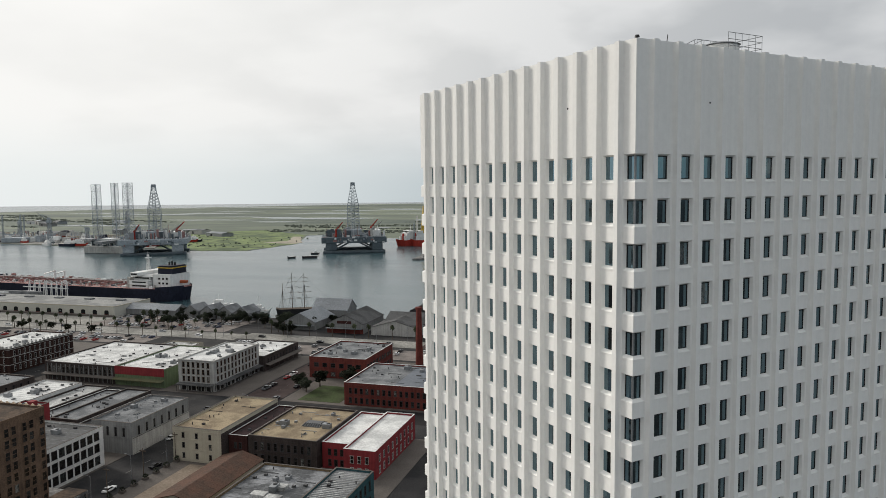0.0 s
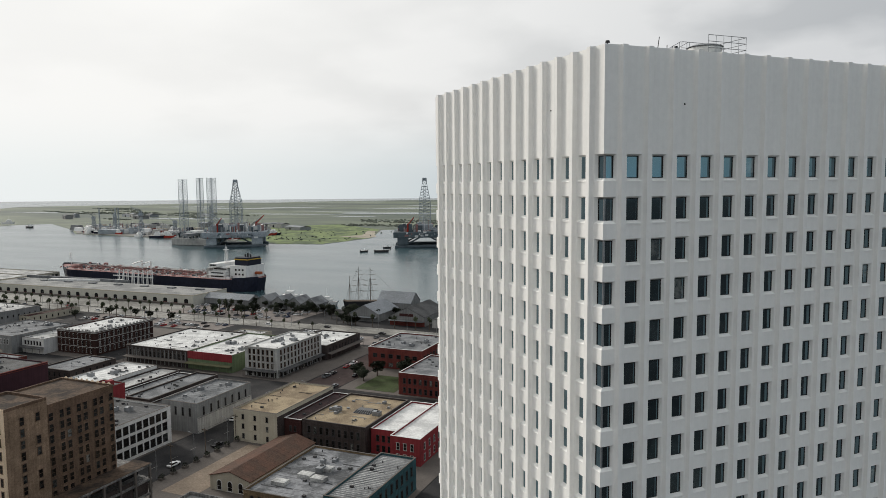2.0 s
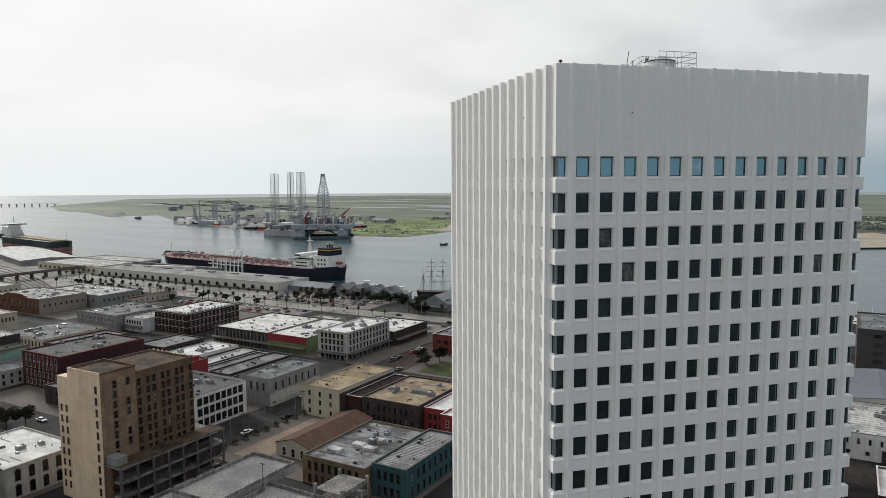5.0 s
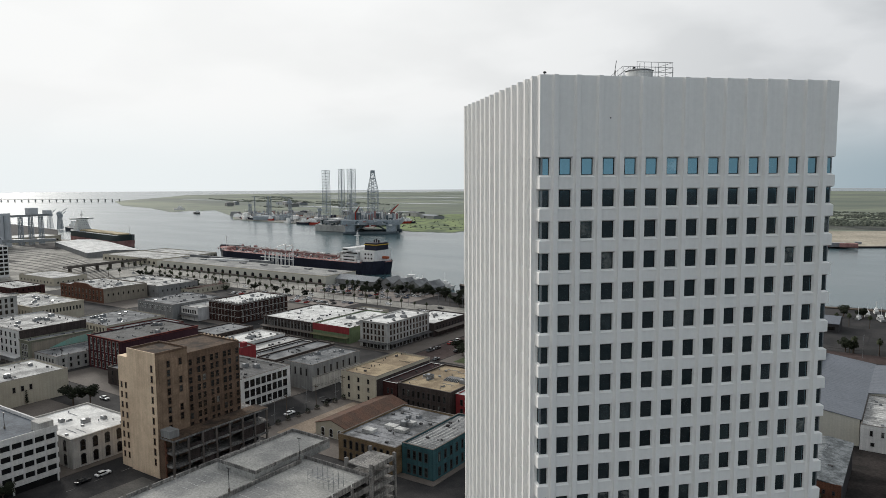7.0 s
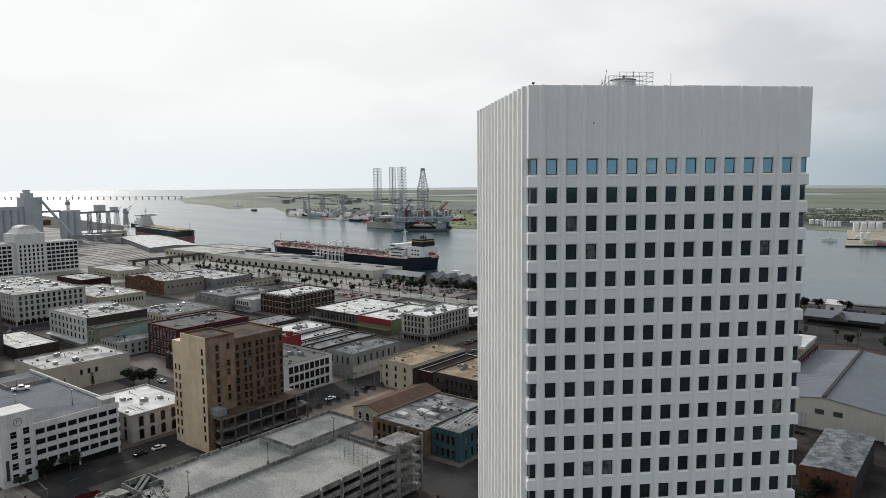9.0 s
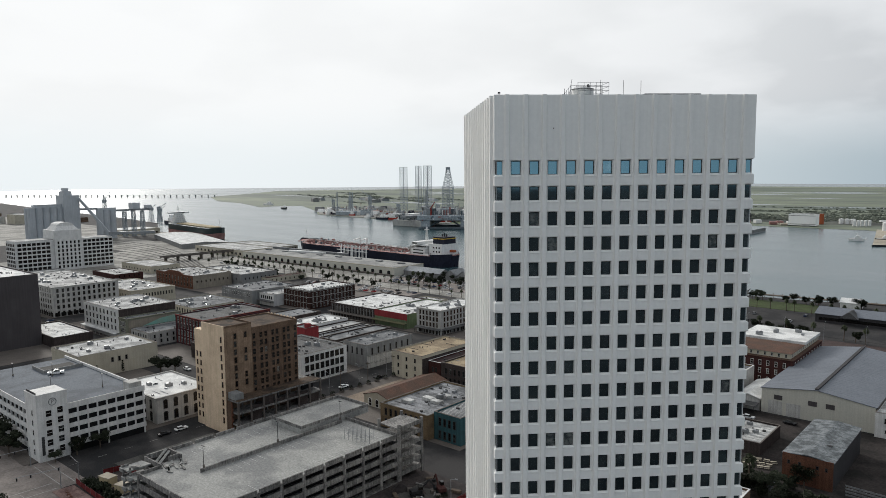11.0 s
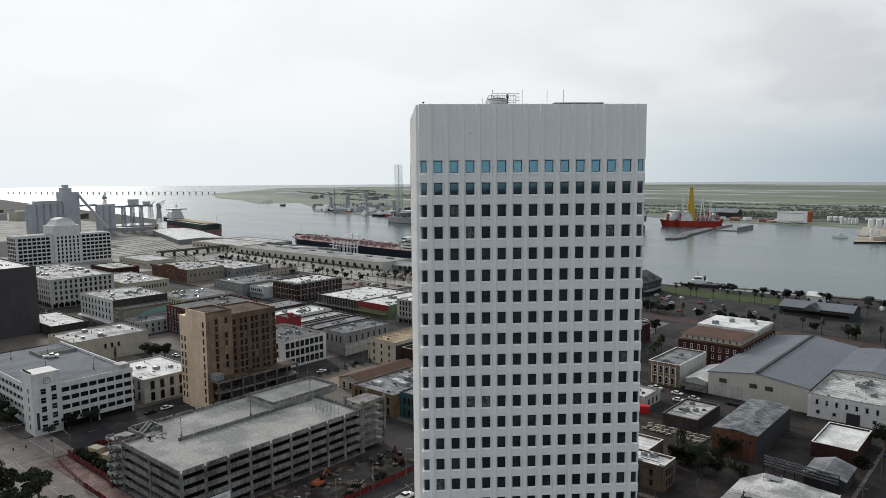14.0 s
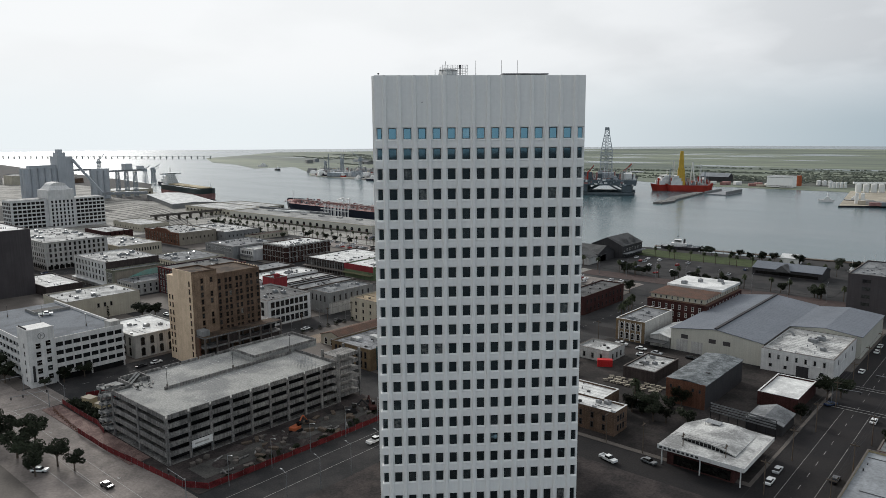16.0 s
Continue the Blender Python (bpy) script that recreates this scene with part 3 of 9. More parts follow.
pad("pavement", (-130, 385, 60, 402), 0.06, "brickroad", "brown worn harbour road", "road")
pad("pavement", (-245, 356, -80, 378), 0.08, "roadcrete", "worn asphalt car park", "lot")
pad("pavement", (-140, 410, 20, 470), 0.08, "asphalt", "dark car park near the water", "lot")
pad("lawn", (-140, 478, -20, 508), 0.12, "grass", "strip of grass along the quay", "lawn")
pad("pavement", (-1000, 400, -380, 470), 0.05, "paleyard", "pale quay paving", "quay")
pad("pavement", (-800, 215, -560, 380), 0.05, "paleyard", "pale rail yard and lots", "lot")
pad("pavement", (-900, 380, -640, 520), 0.04, "paleyard", "pale paved port yard", "quay")
m = Mesh()
for x, ya, yb in ((-166, -100, 350), (-307, -100, 350), (-413, -100, 350), (-59, 140, 350), (67, 60, 400)):
    y = ya
    while y < yb:
        m.box(x - 0.06, y, 0.0, x + 0.06, y + 3, 0.012)
        y += 9
for x in (63.6, 71.6):
    m.box(x - 0.05, 60, 0, x + 0.05, 228, 0.012).box(x - 0.05, 258, 0, x + 0.05, 400, 0.012)
for x in (-46, -38.5):
    m.box(x - 0.07, 52, 0, x + 0.07, 134, 0.012)
for y in (33.5, 43.5):
    m.box(-155, y, 0, -54, y + 0.15, 0.012)
# crossings
for x in (-156.2, -151.4, -51.0, -48.0):
    m.box(x, 30, 0, x + 0.3, 52.8, 0.013)
for y in (54.0, 57.9, 28, 25.2):
    m.box(-174, y, 0, -152, y + 0.3, 0.013)
for y in (38.2, 38.8):
    m.box(-150, y, 0, -56, y + 0.13, 0.012)
for x in (-146, -128, -104, -80):
    m.box(x, 44.6, 0, x + 2.2, 44.8, 0.013).box(x + 1.2, 44.2, 0, x + 1.5, 45.2, 0.013)
for y in (229, 231.5, 254, 256.5):
    m.box(59, y, 0, 77, y + 0.3, 0.013)
tr = Mesh()
for k in range(9):
    last = None
    for i in range(15):
        t = i / 14
        p = (-980 + 400 * t, 300 + k * 11 + 60 * math.sin(t * 2.2 + k * 0.12) - 30 * t)
        if last:
            d = Vector((p[0] - last[0], p[1] - last[1])).normalized()
            n = Vector((-d.y, d.x)) * 1.1
            tr.prism([(last[0] - n.x, last[1] - n.y), (p[0] - n.x, p[1] - n.y), (p[0] + n.x, p[1] + n.y), (last[0] + n.x, last[1] + n.y)], 0.0, 0.16)
        last = p
solo("rail_track", tr, M["lot"], "dark ballast of curving harbour rail tracks", "railway", "structure")
ob = solo("road_marking", m, M["paint_white"], "worn white road markings", "road marking", "structure")
pad("road_concrete", (-262, 25, -42, 53.2), 0.004, "roadcrete", "pale worn concrete road", "road")
pad("road_concrete", (-176, 53.2, -150.2, 61), 0.004, "roadcrete", "pale worn concrete crossing", "road")
pad("pavement", (-149.4, 50.4, -84, 56.6), 0.16, "reddust", "pavement red with brick dust beside the site", "pavement")

# ---- the white office tower ----
TOWER_W, TOWER_H, BAY, STOREY = 46.39, 106.72, 3.235, 4.447
ROWS_N, COLS_N, HEAD0, WIN_H, WIN_W = 20, 13, 95.45, 2.33, 1.66
RIB, RIB_W, GLASS_D = 0.55, 0.62, 0.40      # ribs stand proud of the wall, the glass lies behind it
tower = thing("office_tower", "tall white office tower with fluted panels and recessed dark windows", "office tower", (-1.92, 72.64, 0), 45.17)


def face_pose(k):
    """The k-th wall: u runs along it to the right of one who looks at it, -v points out."""
    c = [(0, 0), (TOWER_W, 0), (TOWER_W, TOWER_W), (0, TOWER_W)][k]
    return pose(c[0], c[1], 0, 0, 0, 90 * k)


def row_z(r):
    top = HEAD0 - r * STOREY
    return (top, top - WIN_H) if r < ROWS_N - 1 else (9.6, 4.6)


def tower_facade():
    """One wall: flat bays with splayed window openings between proud, coved ribs; the corner bays run round the edge."""
    m = Mesh()
    H = TOWER_H
    centres = [TOWER_W / 2 + (i - (COLS_N - 1) / 2) * BAY for i in range(COLS_N)]
    ribs = [centres[0] + (i - 0.5) * BAY for i in range(COLS_N + 1)]
    hw, ow = WIN_W / 2, WIN_W / 2 + 0.2
    cove = ((0.0, -RIB), (0.05, -0.28), (0.12, -0.09), (0.26, 0.0))
    for c in ribs:
        l, r = c - RIB_W / 2, c + RIB_W / 2
        m.quad((l, -RIB, 0), (r, -RIB, 0), (r, -RIB, H), (l, -RIB, H))
        for (a, va), (b, vb) in zip(cove, cove[1:]):
            m.quad((r + a, va, 0), (r + b, vb, 0), (r + b, vb, H), (r + a, va, H))
            m.quad((l - b, vb, 0), (l - a, va, 0), (l - a, va, H), (l - b, vb, H))
        m.quad(*[(l - a, v, H) for a, v in reversed(cove)], *[(r + a, v, H) for a, v in cove])
    foot = RIB_W / 2 + 0.26
    for i, c in enumerate(centres):
        a, b = ribs[i] + foot, ribs[i + 1] - foot
        l, r = max(a, c - ow), min(b, c + ow)
        top = H
        for k in range(ROWS_N):
            zt, zb = row_z(k)
            # wall above, sloping head, sill and jambs round the glass
            m.quad((a, 0, zt + 0.17), (b, 0, zt + 0.17), (b, 0, top), (a, 0, top))
            for p, q in ((a, l), (r, b)):
                if q - p > 0.004:
                    m.quad((p, 0, zb - 0.30), (q, 0, zb - 0.30), (q, 0, zt + 0.17), (p, 0, zt + 0.17))
            m.quad((l, 0, zt + 0.17), (c - hw, GLASS_D, zt), (c + hw, GLASS_D, zt), (r, 0, zt + 0.17))
            m.quad((l, 0, zb - 0.30), (r, 0, zb - 0.30), (c + hw, GLASS_D, zb), (c - hw, GLASS_D, zb))
            m.quad((l, 0, zt + 0.17), (l, 0, zb - 0.30), (c - hw, GLASS_D, zb), (c - hw, GLASS_D, zt))
            m.quad((c + hw, GLASS_D, zt), (c + hw, GLASS_D, zb), (r, 0, zb - 0.30), (r, 0, zt + 0.17))
            # the lip under the sill
            zs, zl = zb - 0.30, zb - 0.42
            m.quad((l, 0, zs), (l, -0.05, zs), (r, -0.05, zs), (r, 0, zs))
            m.quad((l, -0.05, zl), (r, -0.05, zl), (r, -0.05, zs), (l, -0.05, zs))
            m.quad((l, 0.01, zl), (r, 0.01, zl), (r, -0.05, zl), (l, -0.05, zl))
            m.quad((l, 0, zs), (l, 0.01, zl), (l, -0.05, zl), (l, -0.05, zs))
            m.quad((r, 0, zs), (r, -0.05, zs), (r, -0.05, zl), (r, 0.01, zl))
            top = zb - 0.30
        m.quad((a, 0, 0), (b, 0, 0), (b, 0, top), (a, 0, top))
    # corner bays: spandrels run round the edge, the glass lies back
    edge = ribs[0] - foot
    ce, g = edge - 0.16, GLASS_D
    for flip in (0, 1):
        def P(u, v, z):
            return (TOWER_W - u, v, z) if flip else (u, v, z)
        top = H
        for k in range(ROWS_N):
            zt, zb = row_z(k)
            m.quad(P(0, 0, zt + 0.17), P(edge, 0, zt + 0.17), P(edge, 0, top), P(0, 0, top))
            m.quad(P(0, 0, zt + 0.17), P(edge, 0, zt + 0.17), P(ce, g, zt), P(g, g, zt))
            m.quad(P(g, g, zb), P(ce, g, zb), P(edge, 0, zb - 0.30), P(0, 0, zb - 0.30))
            m.quad(P(edge, 0, zt + 0.17), P(edge, 0, zb - 0.30), P(ce, g, zb), P(ce, g, zt))
            top = zb - 0.30
        m.quad(P(0, 0, 0), P(edge, 0, 0), P(edge, 0, top), P(0, 0, top))
    return m, centres, ce


facade, centres, corner_end = tower_facade()
facade_data = facade.data("facade", M["tower"])
for k in range(4):
    part("facade", facade_data, None, tower, at=face_pose(k))
# parapet ring and roof deck
m = Mesh()
t, W = 0.9, TOWER_W
q = 0.004
for a in ((q, q, W - q, t + q), (q, W - t - q, W - q, W - q), (q, t + q, t + q, W - t - q), (W - t - q, t + q, W - q, W - t - q)):
    m.box(a[0], a[1], 104.5, a[2], a[3], TOWER_H - 0.02)
part("parapet", m, M["tower"], tower)
part("roof", Mesh().box(1.0, 1.0, 104.2, W - 1.0, W - 1.0, 105.0), M["roof_grey"], tower, "grey felt roof deck")
# solid block; its near-black colour stands in for unlit rooms
part("core", Mesh().box(1.6, 1.6, 0.0, W - 1.6, W - 1.6, 104.0), M["dark"], tower, "near-black block for the unlit rooms behind the glass")
# windows: a dark frame round one pane
fr = Mesh()
hw, hh = WIN_W / 2, WIN_H / 2
for a in ((-hw, -hh, hw, -hh + 0.07), (-hw, hh - 0.1, hw, hh), (-hw, -hh + 0.07, -hw + 0.07, hh - 0.1), (hw - 0.12, -hh + 0.07, hw, hh - 0.1)):
    fr.box(a[0], -0.05, a[1], a[2], 0.03, a[3])
frame_data = fr.data("window", M["bronze"])
pane_data = Mesh().box(-hw + 0.06, -0.01, -hh + 0.06, hw - 0.06, 0.02, hh - 0.06).data("pane", M["glass"])
rest, restf = Mesh(), Mesh()
for k in range(4):
    fp = face_pose(k)
    for r in range(ROWS_N):
        zt, zb = row_z(r)
        s = (zt - zb) / WIN_H
        for i, c in enumerate(centres):
            if k == 0:
                w = part("window", frame_data, None, tower, at=fp @ pose(c, GLASS_D - 0.02, (zt + zb) / 2) @ Matrix.Diagonal((1, 1, s, 1)))
                part("pane", pane_data, None, w)
            else:
                q = [fp @ Vector(p) for p in ((c - hw, GLASS_D - 0.02, zb), (c + hw, GLASS_D - 0.02, zb), (c + hw, GLASS_D - 0.02, zt), (c - hw, GLASS_D - 0.02, zt))]
                rest.quad(*q)
ob = part("pane", rest, M["glass"], tower, "dark glass panes of the other walls")
tagged(ob, kind="stuff")
# corner windows
for k in (0, 1, 3):
    fp = face_pose(k)
    for r in range(ROWS_N):
        zt, zb = row_z(r)
        g, e = GLASS_D, corner_end
        m = Mesh()
        m.box(g, g, zb, e, g + 0.04, zt).box(g, g + 0.04, zb, g + 0.04, e, zt)
        w = part("corner_window", m, M["glass"], tower, "glass corner window", at=fp)
        part("corner_post", Mesh().box(g - 0.06, g - 0.06, zb, g + 0.12, g + 0.12, zt), M["steel"], w)
        part("frame_bar", Mesh().box(e - 0.09, g - 0.05, zb, e, g, zt).box(g + 0.12, g - 0.05, zt - 0.09, e - 0.09, g, zt), M["bronze"], w)
        part("frame_bar", Mesh().box(g - 0.05, e - 0.09, zb, g, e, zt).box(g - 0.05, g + 0.12, zt - 0.09, g, e - 0.09, zt), M["bronze"], w)
# drain holes in the blank top storeys
for k, u, z in ((0, 10.3, 101.0), (0, 34.4, 100.6), (3, 35.9, 101.0)):
    part("drain_hole", Mesh().bar((0, -0.02, 0), (0, 0.004, 0), 0.11, 10), M["dark"], tower, "small dark drain hole", at=face_pose(k) @ pose(u, 0, z))

# ---- on the tower's roof ----
def stairs_platform():
    """The machine platform over the parapet, with rails, ladder and drum."""
    p = thing("roof_platform", "grey steel service platform with railings on the tower roof", "platform", (-1.92 + 17.7 * 0.705 - 3.9 * 0.709, 72.64 + 17.7 * 0.709 + 3.9 * 0.705, 105.0), 45.17)
    part("deck", bevelled(Mesh().box(-2.8, -2.2, 1.5, 2.8, 2.2, 1.9), 0.08, M["steel"], "deck"), None, p)
    for x in (-2.5, 0, 2.5):
        for y in (-2.0, 2.0):
            part("leg", Mesh().box(x - 0.1, y - 0.1, 0, x + 0.1, y + 0.1, 1.5), M["steel"], p)
    part("drum", bevelled(Mesh().cyl(-1.3, 0, 1.9, 3.0, 1.9, 1.9, 24), 0.12, M["ship_white"], "drum", 1), None, p, "round pale machine housing")
    part("drum_lid", bevelled(Mesh().cyl(-1.3, 0, 3.004, 3.25, 2.1, 1.5, 24), 0.06, M["steel"], "drum_lid", 1), None, p)
    for x in (-2.75, -1.65, -0.55, 0.55, 1.65, 2.75):
        for y in (-2.15, 2.15):
            part("post", Mesh().bar((x, y, 1.9), (x, y, 4.0), 0.03), M["steel"], p)
    for z in (2.6, 3.3, 4.0):
        for y in (-2.15, 2.15):
            part("rail", Mesh().bar((-2.8, y, z), (2.8, y, z), 0.035), M["steel"], p)
        part("rail", Mesh().bar((2.75, -2.15, z), (2.75, 2.15, z), 0.035), M["steel"], p)
    # sloping gangway, away from the street
    for x in (-2.9, -1.8):
        part("gangway_beam", Mesh().bar((x, 11.0, 0.2), (x, 2.2, 1.8), 0.13), M["blacksteel"], p)
        part("gangway_rail", Mesh().bar((x, 11.0, 2.2), (x, 2.2, 4.0), 0.035).bar((x, 11.0, 1.4), (x, 2.2, 3.1), 0.03), M["steel"], p)
        for i in range(7):
            y = 2.4 + i * 1.4
            part("gangway_post", Mesh().bar((x, y, 1.8 - (y - 2.2) * 0.18), (x, y, 4.0 - (y - 2.2) * 0.2), 0.03), M["steel"], p)
    for i in range(20):
        y = 2.3 + i * 0.43
        part("tread", Mesh().box(-2.9, y, 1.76 - (y - 2.2) * 0.18, -1.8, y + 0.33, 1.82 - (y - 2.2) * 0.18), M["blacksteel"], p)
    # curved pipe beside the housing, vent on the roof
    pipe = Mesh()
    for i in range(6):
        a, b = math.pi / 2 * i / 6, math.pi / 2 * (i + 1) / 6
        pipe.bar((-4.8 + 1.8 * math.sin(a), 1.4, 0.3 + 1.9 * (1 - math.cos(a))), (-4.8 + 1.8 * math.sin(b), 1.4, 0.3 + 1.9 * (1 - math.cos(b))), 0.16, 6)
    part("pipe", pipe, M["blacksteel"], p)
    part("vent_stack", Mesh().cyl(2.2, 9.0, 0, 4.2, 0.12, 0.12, 8).cyl(2.2, 9.0, 4.2, 5.0, 0.3, 0.22, 10), M["blacksteel"], p)


stairs_platform()


def roof_mast(at, h, lean=0.0, r=0.05):
    p = thing("mast", "thin dark antenna mast on the tower roof", "antenna", at, 45.17, group="roof masts")
    part("pole", Mesh().bar((0, 0, 0), (lean, 0, h), r, 6), M["blacksteel"], p)
    part("base", Mesh().cyl(0, 0, 0, 0.3, 0.18, 0.14, 8), M["steel"], p)
    return p


for u, v, h, lean in ((15.6, 12, 5.8, 0.9), (24.5, 20.2, 6.8, 0.0), (32.4, 30, 7.9, 0.0), (36.8, 31.5, 8.1, 0.0), (13.6, 6, 3.4, 0.0)):
    a = radians(45.17)
    roof_mast((-1.92 + u * math.cos(a) - v * math.sin(a), 72.64 + u * math.sin(a) + v * math.cos(a), 105.0), h, lean)
lamp_t = thing("warning_light", "small black warning light on the parapet corner", "light", (-1.92, 74.0, TOWER_H))
part("stem", Mesh().cyl(0, 0, -0.05, 0.3, 0.07, 0.07, 8), M["blacksteel"], lamp_t)
part("lens", Mesh().cyl(0, 0, 0.3, 0.52, 0.26, 0.2, 12), M["blacksteel"], lamp_t)
plant = Mesh().box(29.4, 8, 105.0, 39.6, 18, 107.5)
pl = thing("plant_room", "low grey plant room on the tower roof", "plant room", (-1.92, 72.64, 0), 45.17)
part("wall", plant, M["greystone"], pl)
part("roof", Mesh().box(29.2, 7.8, 107.504, 39.8, 18.2, 107.75), M["roof_grey"], pl)

# ---- buildings ----
WINDOWS = {}


def window_data(w, h, arch=False, trim="offwhite"):
    key = (round(w, 2), round(h, 2), arch, trim)
    if key not in WINDOWS:
        f, t = Mesh(), 0.13
        f.box(-w / 2, -0.09, -h / 2, -w / 2 + t, 0.05, h / 2).box(w / 2 - t, -0.09, -h / 2, w / 2, 0.05, h / 2)
        f.box(-w / 2 - 0.1, -0.16, -h / 2 - 0.14, w / 2 + 0.1, 0.05, -h / 2)
        f.box(-w / 2 + t, -0.04, -0.04, w / 2 - t, 0.05, 0.04)
        if arch:
            k = 6
            for i in range(k):
                a, b = math.pi * i / k, math.pi * (i + 1) / k
                ro, ri = w / 2 + 0.12, w / 2 - t
                pts = [(ro * math.cos(a), h / 2 + ro * math.sin(a)), (ro * math.cos(b), h / 2 + ro * math.sin(b)), (ri * math.cos(b), h / 2 + ri * math.sin(b)), (ri * math.cos(a), h / 2 + ri * math.sin(a))]
                f.quad(*[(x, -0.12, z) for x, z in pts])
                f.quad((pts[0][0], -0.12, pts[0][1]), (pts[0][0], 0.05, pts[0][1]), (pts[1][0], 0.05, pts[1][1]), (pts[1][0], -0.12, pts[1][1]))
        else:
            f.box(-w / 2 - 0.08, -0.12, h / 2, w / 2 + 0.08, 0.05, h / 2 + 0.16)
        p = Mesh().box(-w / 2 + t, -0.03, -h / 2, w / 2 - t, 0.03, h / 2)
        if arch:
            k = 6
            p.quad(*[((w / 2 - t) * math.cos(math.pi * i / k), -0.03, h / 2 + (w / 2 - t) * math.sin(math.pi * i / k)) for i in range(k + 1)])
        WINDOWS[key] = (f.data("window", M[trim]), p.data("pane", M["win"]))
    return WINDOWS[key]


def add_window(parent, at, w, h, arch=False, trim="offwhite"):
    f, p = window_data(w, h, arch, trim)
    win = part("window", f, None, parent, at=at)
    part("pane", p, None, win)
    return win


def building(name, label, box, h, wall, roof, rows=(), front=0, side=0, win=(1.0, 1.9), arch=False, trim="darkgrey", parapet=0.7, cornice=None,
             awning=None, category="building", margin=1.6, shop=False, cap="concrete", bare=False, pilasters=None):
    """box: x0, y0, x1, y1. rows: sill heights; front: windows along the +x wall, side: along the -y wall."""
    x0, y0, x1, y1 = box
    b = thing(name, label, category, (x1, y0, 0))
    w, d = x1 - x0, y1 - y0
    m = Mesh()
    t = 0.35
    m.tub(-w, 0, 0, d, h, h - parapet, t)
    part("wall", m, M[wall], b)
    part("roof", Mesh().box(-w + t, t, h - parapet + 0.004, -t, d - t, h - parapet + 0.12), M[roof], b)
    if cornice:
        c = Mesh()
        for z, o, th in ((h - 0.05, 0.35, 0.3), (h - 0.75, 0.2, 0.25)):
            c.box(-w - o, -o, z, o, t + 0.02, z + th).box(-t, t + 0.02, z, o, d + 0.02, z + th)
        part("cornice", c, M[cornice], b)
    else:
        c = Mesh()
        c.box(-w - 0.06, -0.06, h + 0.002, 0.06, t + 0.05, h + 0.1).box(-t - 0.05, t + 0.05, h + 0.002, 0.06, d + 0.06, h + 0.1)
        c.box(-w - 0.06, d - t - 0.05, h + 0.002, -t - 0.05, d + 0.06, h + 0.1).box(-w - 0.06, t + 0.05, h + 0.002, -w + t + 0.05, d - t - 0.05, h + 0.1)
        part("coping", c, M[cap], b)
    # lapped roof sheets, vents and pipes
    rr = random.Random(int(abs(x0) * 7 + abs(y0) * 3))
    s, z = Mesh(), h - parapet + 0.12
    if x1 > -560 and y0 < 380 and not bare:
        laps = rr.random() < 0.6 and roof not in ("roof_tan", "roof_brown", "metal_roof")
        step = rr.choice((2.4, 3.2, 4.5))
        k = 1
        while laps and k * step < d - 1:
            s.box(-w + t + 0.05, k * step, z, -t - 0.05, k * step + 0.16, z + 0.035)
            k += 1
        if laps:
            tagged(part("roof_lap", s, M["roof_dirty" if roof == "roof_white" else "roof_grey"], b, "lapped seams of the roof sheets"), kind="stuff")
        s = Mesh()
        for k in range(int(w * d / 70) + 4):
            x, y = -w + 1.5 + rr.random() * (w - 3), 1.5 + rr.random() * (d - 3)
            q = rr.random()
            if q < 0.5:
                s.cyl(x, y, z, z + 0.5 + 0.5 * rr.random(), 0.16, 0.2, 6)
            elif q < 0.8:
                s.box(x - 0.5, y - 0.4, z, x + 0.5, y + 0.4, z + 0.6)
            else:
                s.bar((x, y, z + 0.15), (max(-w + 1, x - 6), y, z + 0.15), 0.1)
        tagged(part("roof_vent", s, M[rr.choice(("steel", "roof_dark", "darkgrey"))], b, "small vents and pipes on the roof"), kind="stuff")
        if rows and not cornice:
            s = Mesh()
            for zz in list(rows) + [h - 0.5]:
                s.box(-w - 0.1, -0.1, zz - 0.75, 0.1, -0.004, zz - 0.5).box(0.004, -0.1, zz - 0.75, 0.1, d, zz - 0.5)
            tagged(part("string_course", s, M[wall], b), kind="stuff")
    ww, wh = win
    many, far = Mesh(), x1 < -400 or y0 > 430
    for z in rows:
        for n, along in ((front, d), (side, w)):
            if not n:
                continue
            step = (along - 2 * margin) / n
            for i in range(n):
                u = margin + (i + 0.5) * step
                at = pose(0, u, z + wh / 2, 0, 0, 90) if along is d and n == front and (n, along) == (front, d) else pose(-u, 0, z + wh / 2)
                if far:
                    q = [at @ Vector(p) for p in ((-min(ww, step * 0.8) / 2, -0.05, -wh / 2), (min(ww, step * 0.8) / 2, -0.05, -wh / 2), (min(ww, step * 0.8) / 2, -0.05, wh / 2), (-min(ww, step * 0.8) / 2, -0.05, wh / 2))]
                    many.quad(*q)
                else:
                    add_window(b, at, min(ww, step * 0.8), wh, arch, trim)
    if many.v:
        tagged(part("pane", many, M["win"], b), kind="stuff")
    if pilasters:
        s = Mesh()
        for n, along in ((front, d), (side, w)):
            for i in range(n + 1 if n else 0):
                u = margin + i * (along - 2 * margin) / n
                if along is d and n == front:
                    s.box(0.004, u - 0.2, 0.3, 0.2, u + 0.2, h - 0.8)
                else:
                    s.box(-u - 0.2, -0.2, 0.3, -u + 0.2, -0.004, h - 0.8)
        tagged(part("pilaster", s, M[pilasters], b, "slim wall pilasters"), kind="stuff")
    if shop:
        s = Mesh()
        n = max(2, int(d / 4))
        for i in range(n):
            s.box(0, 0.6 + i * (d - 1.2) / n + 0.3, 0.3, 0.06, 0.6 + (i + 1) * (d - 1.2) / n - 0.3, 2.9)
        n = max(2, int(w / 4))
        for i in range(n):
            s.box(-0.6 - (i + 1) * (w - 1.2) / n + 0.3, -0.06, 0.3, -0.6 - i * (w - 1.2) / n - 0.3, 0, 2.9)
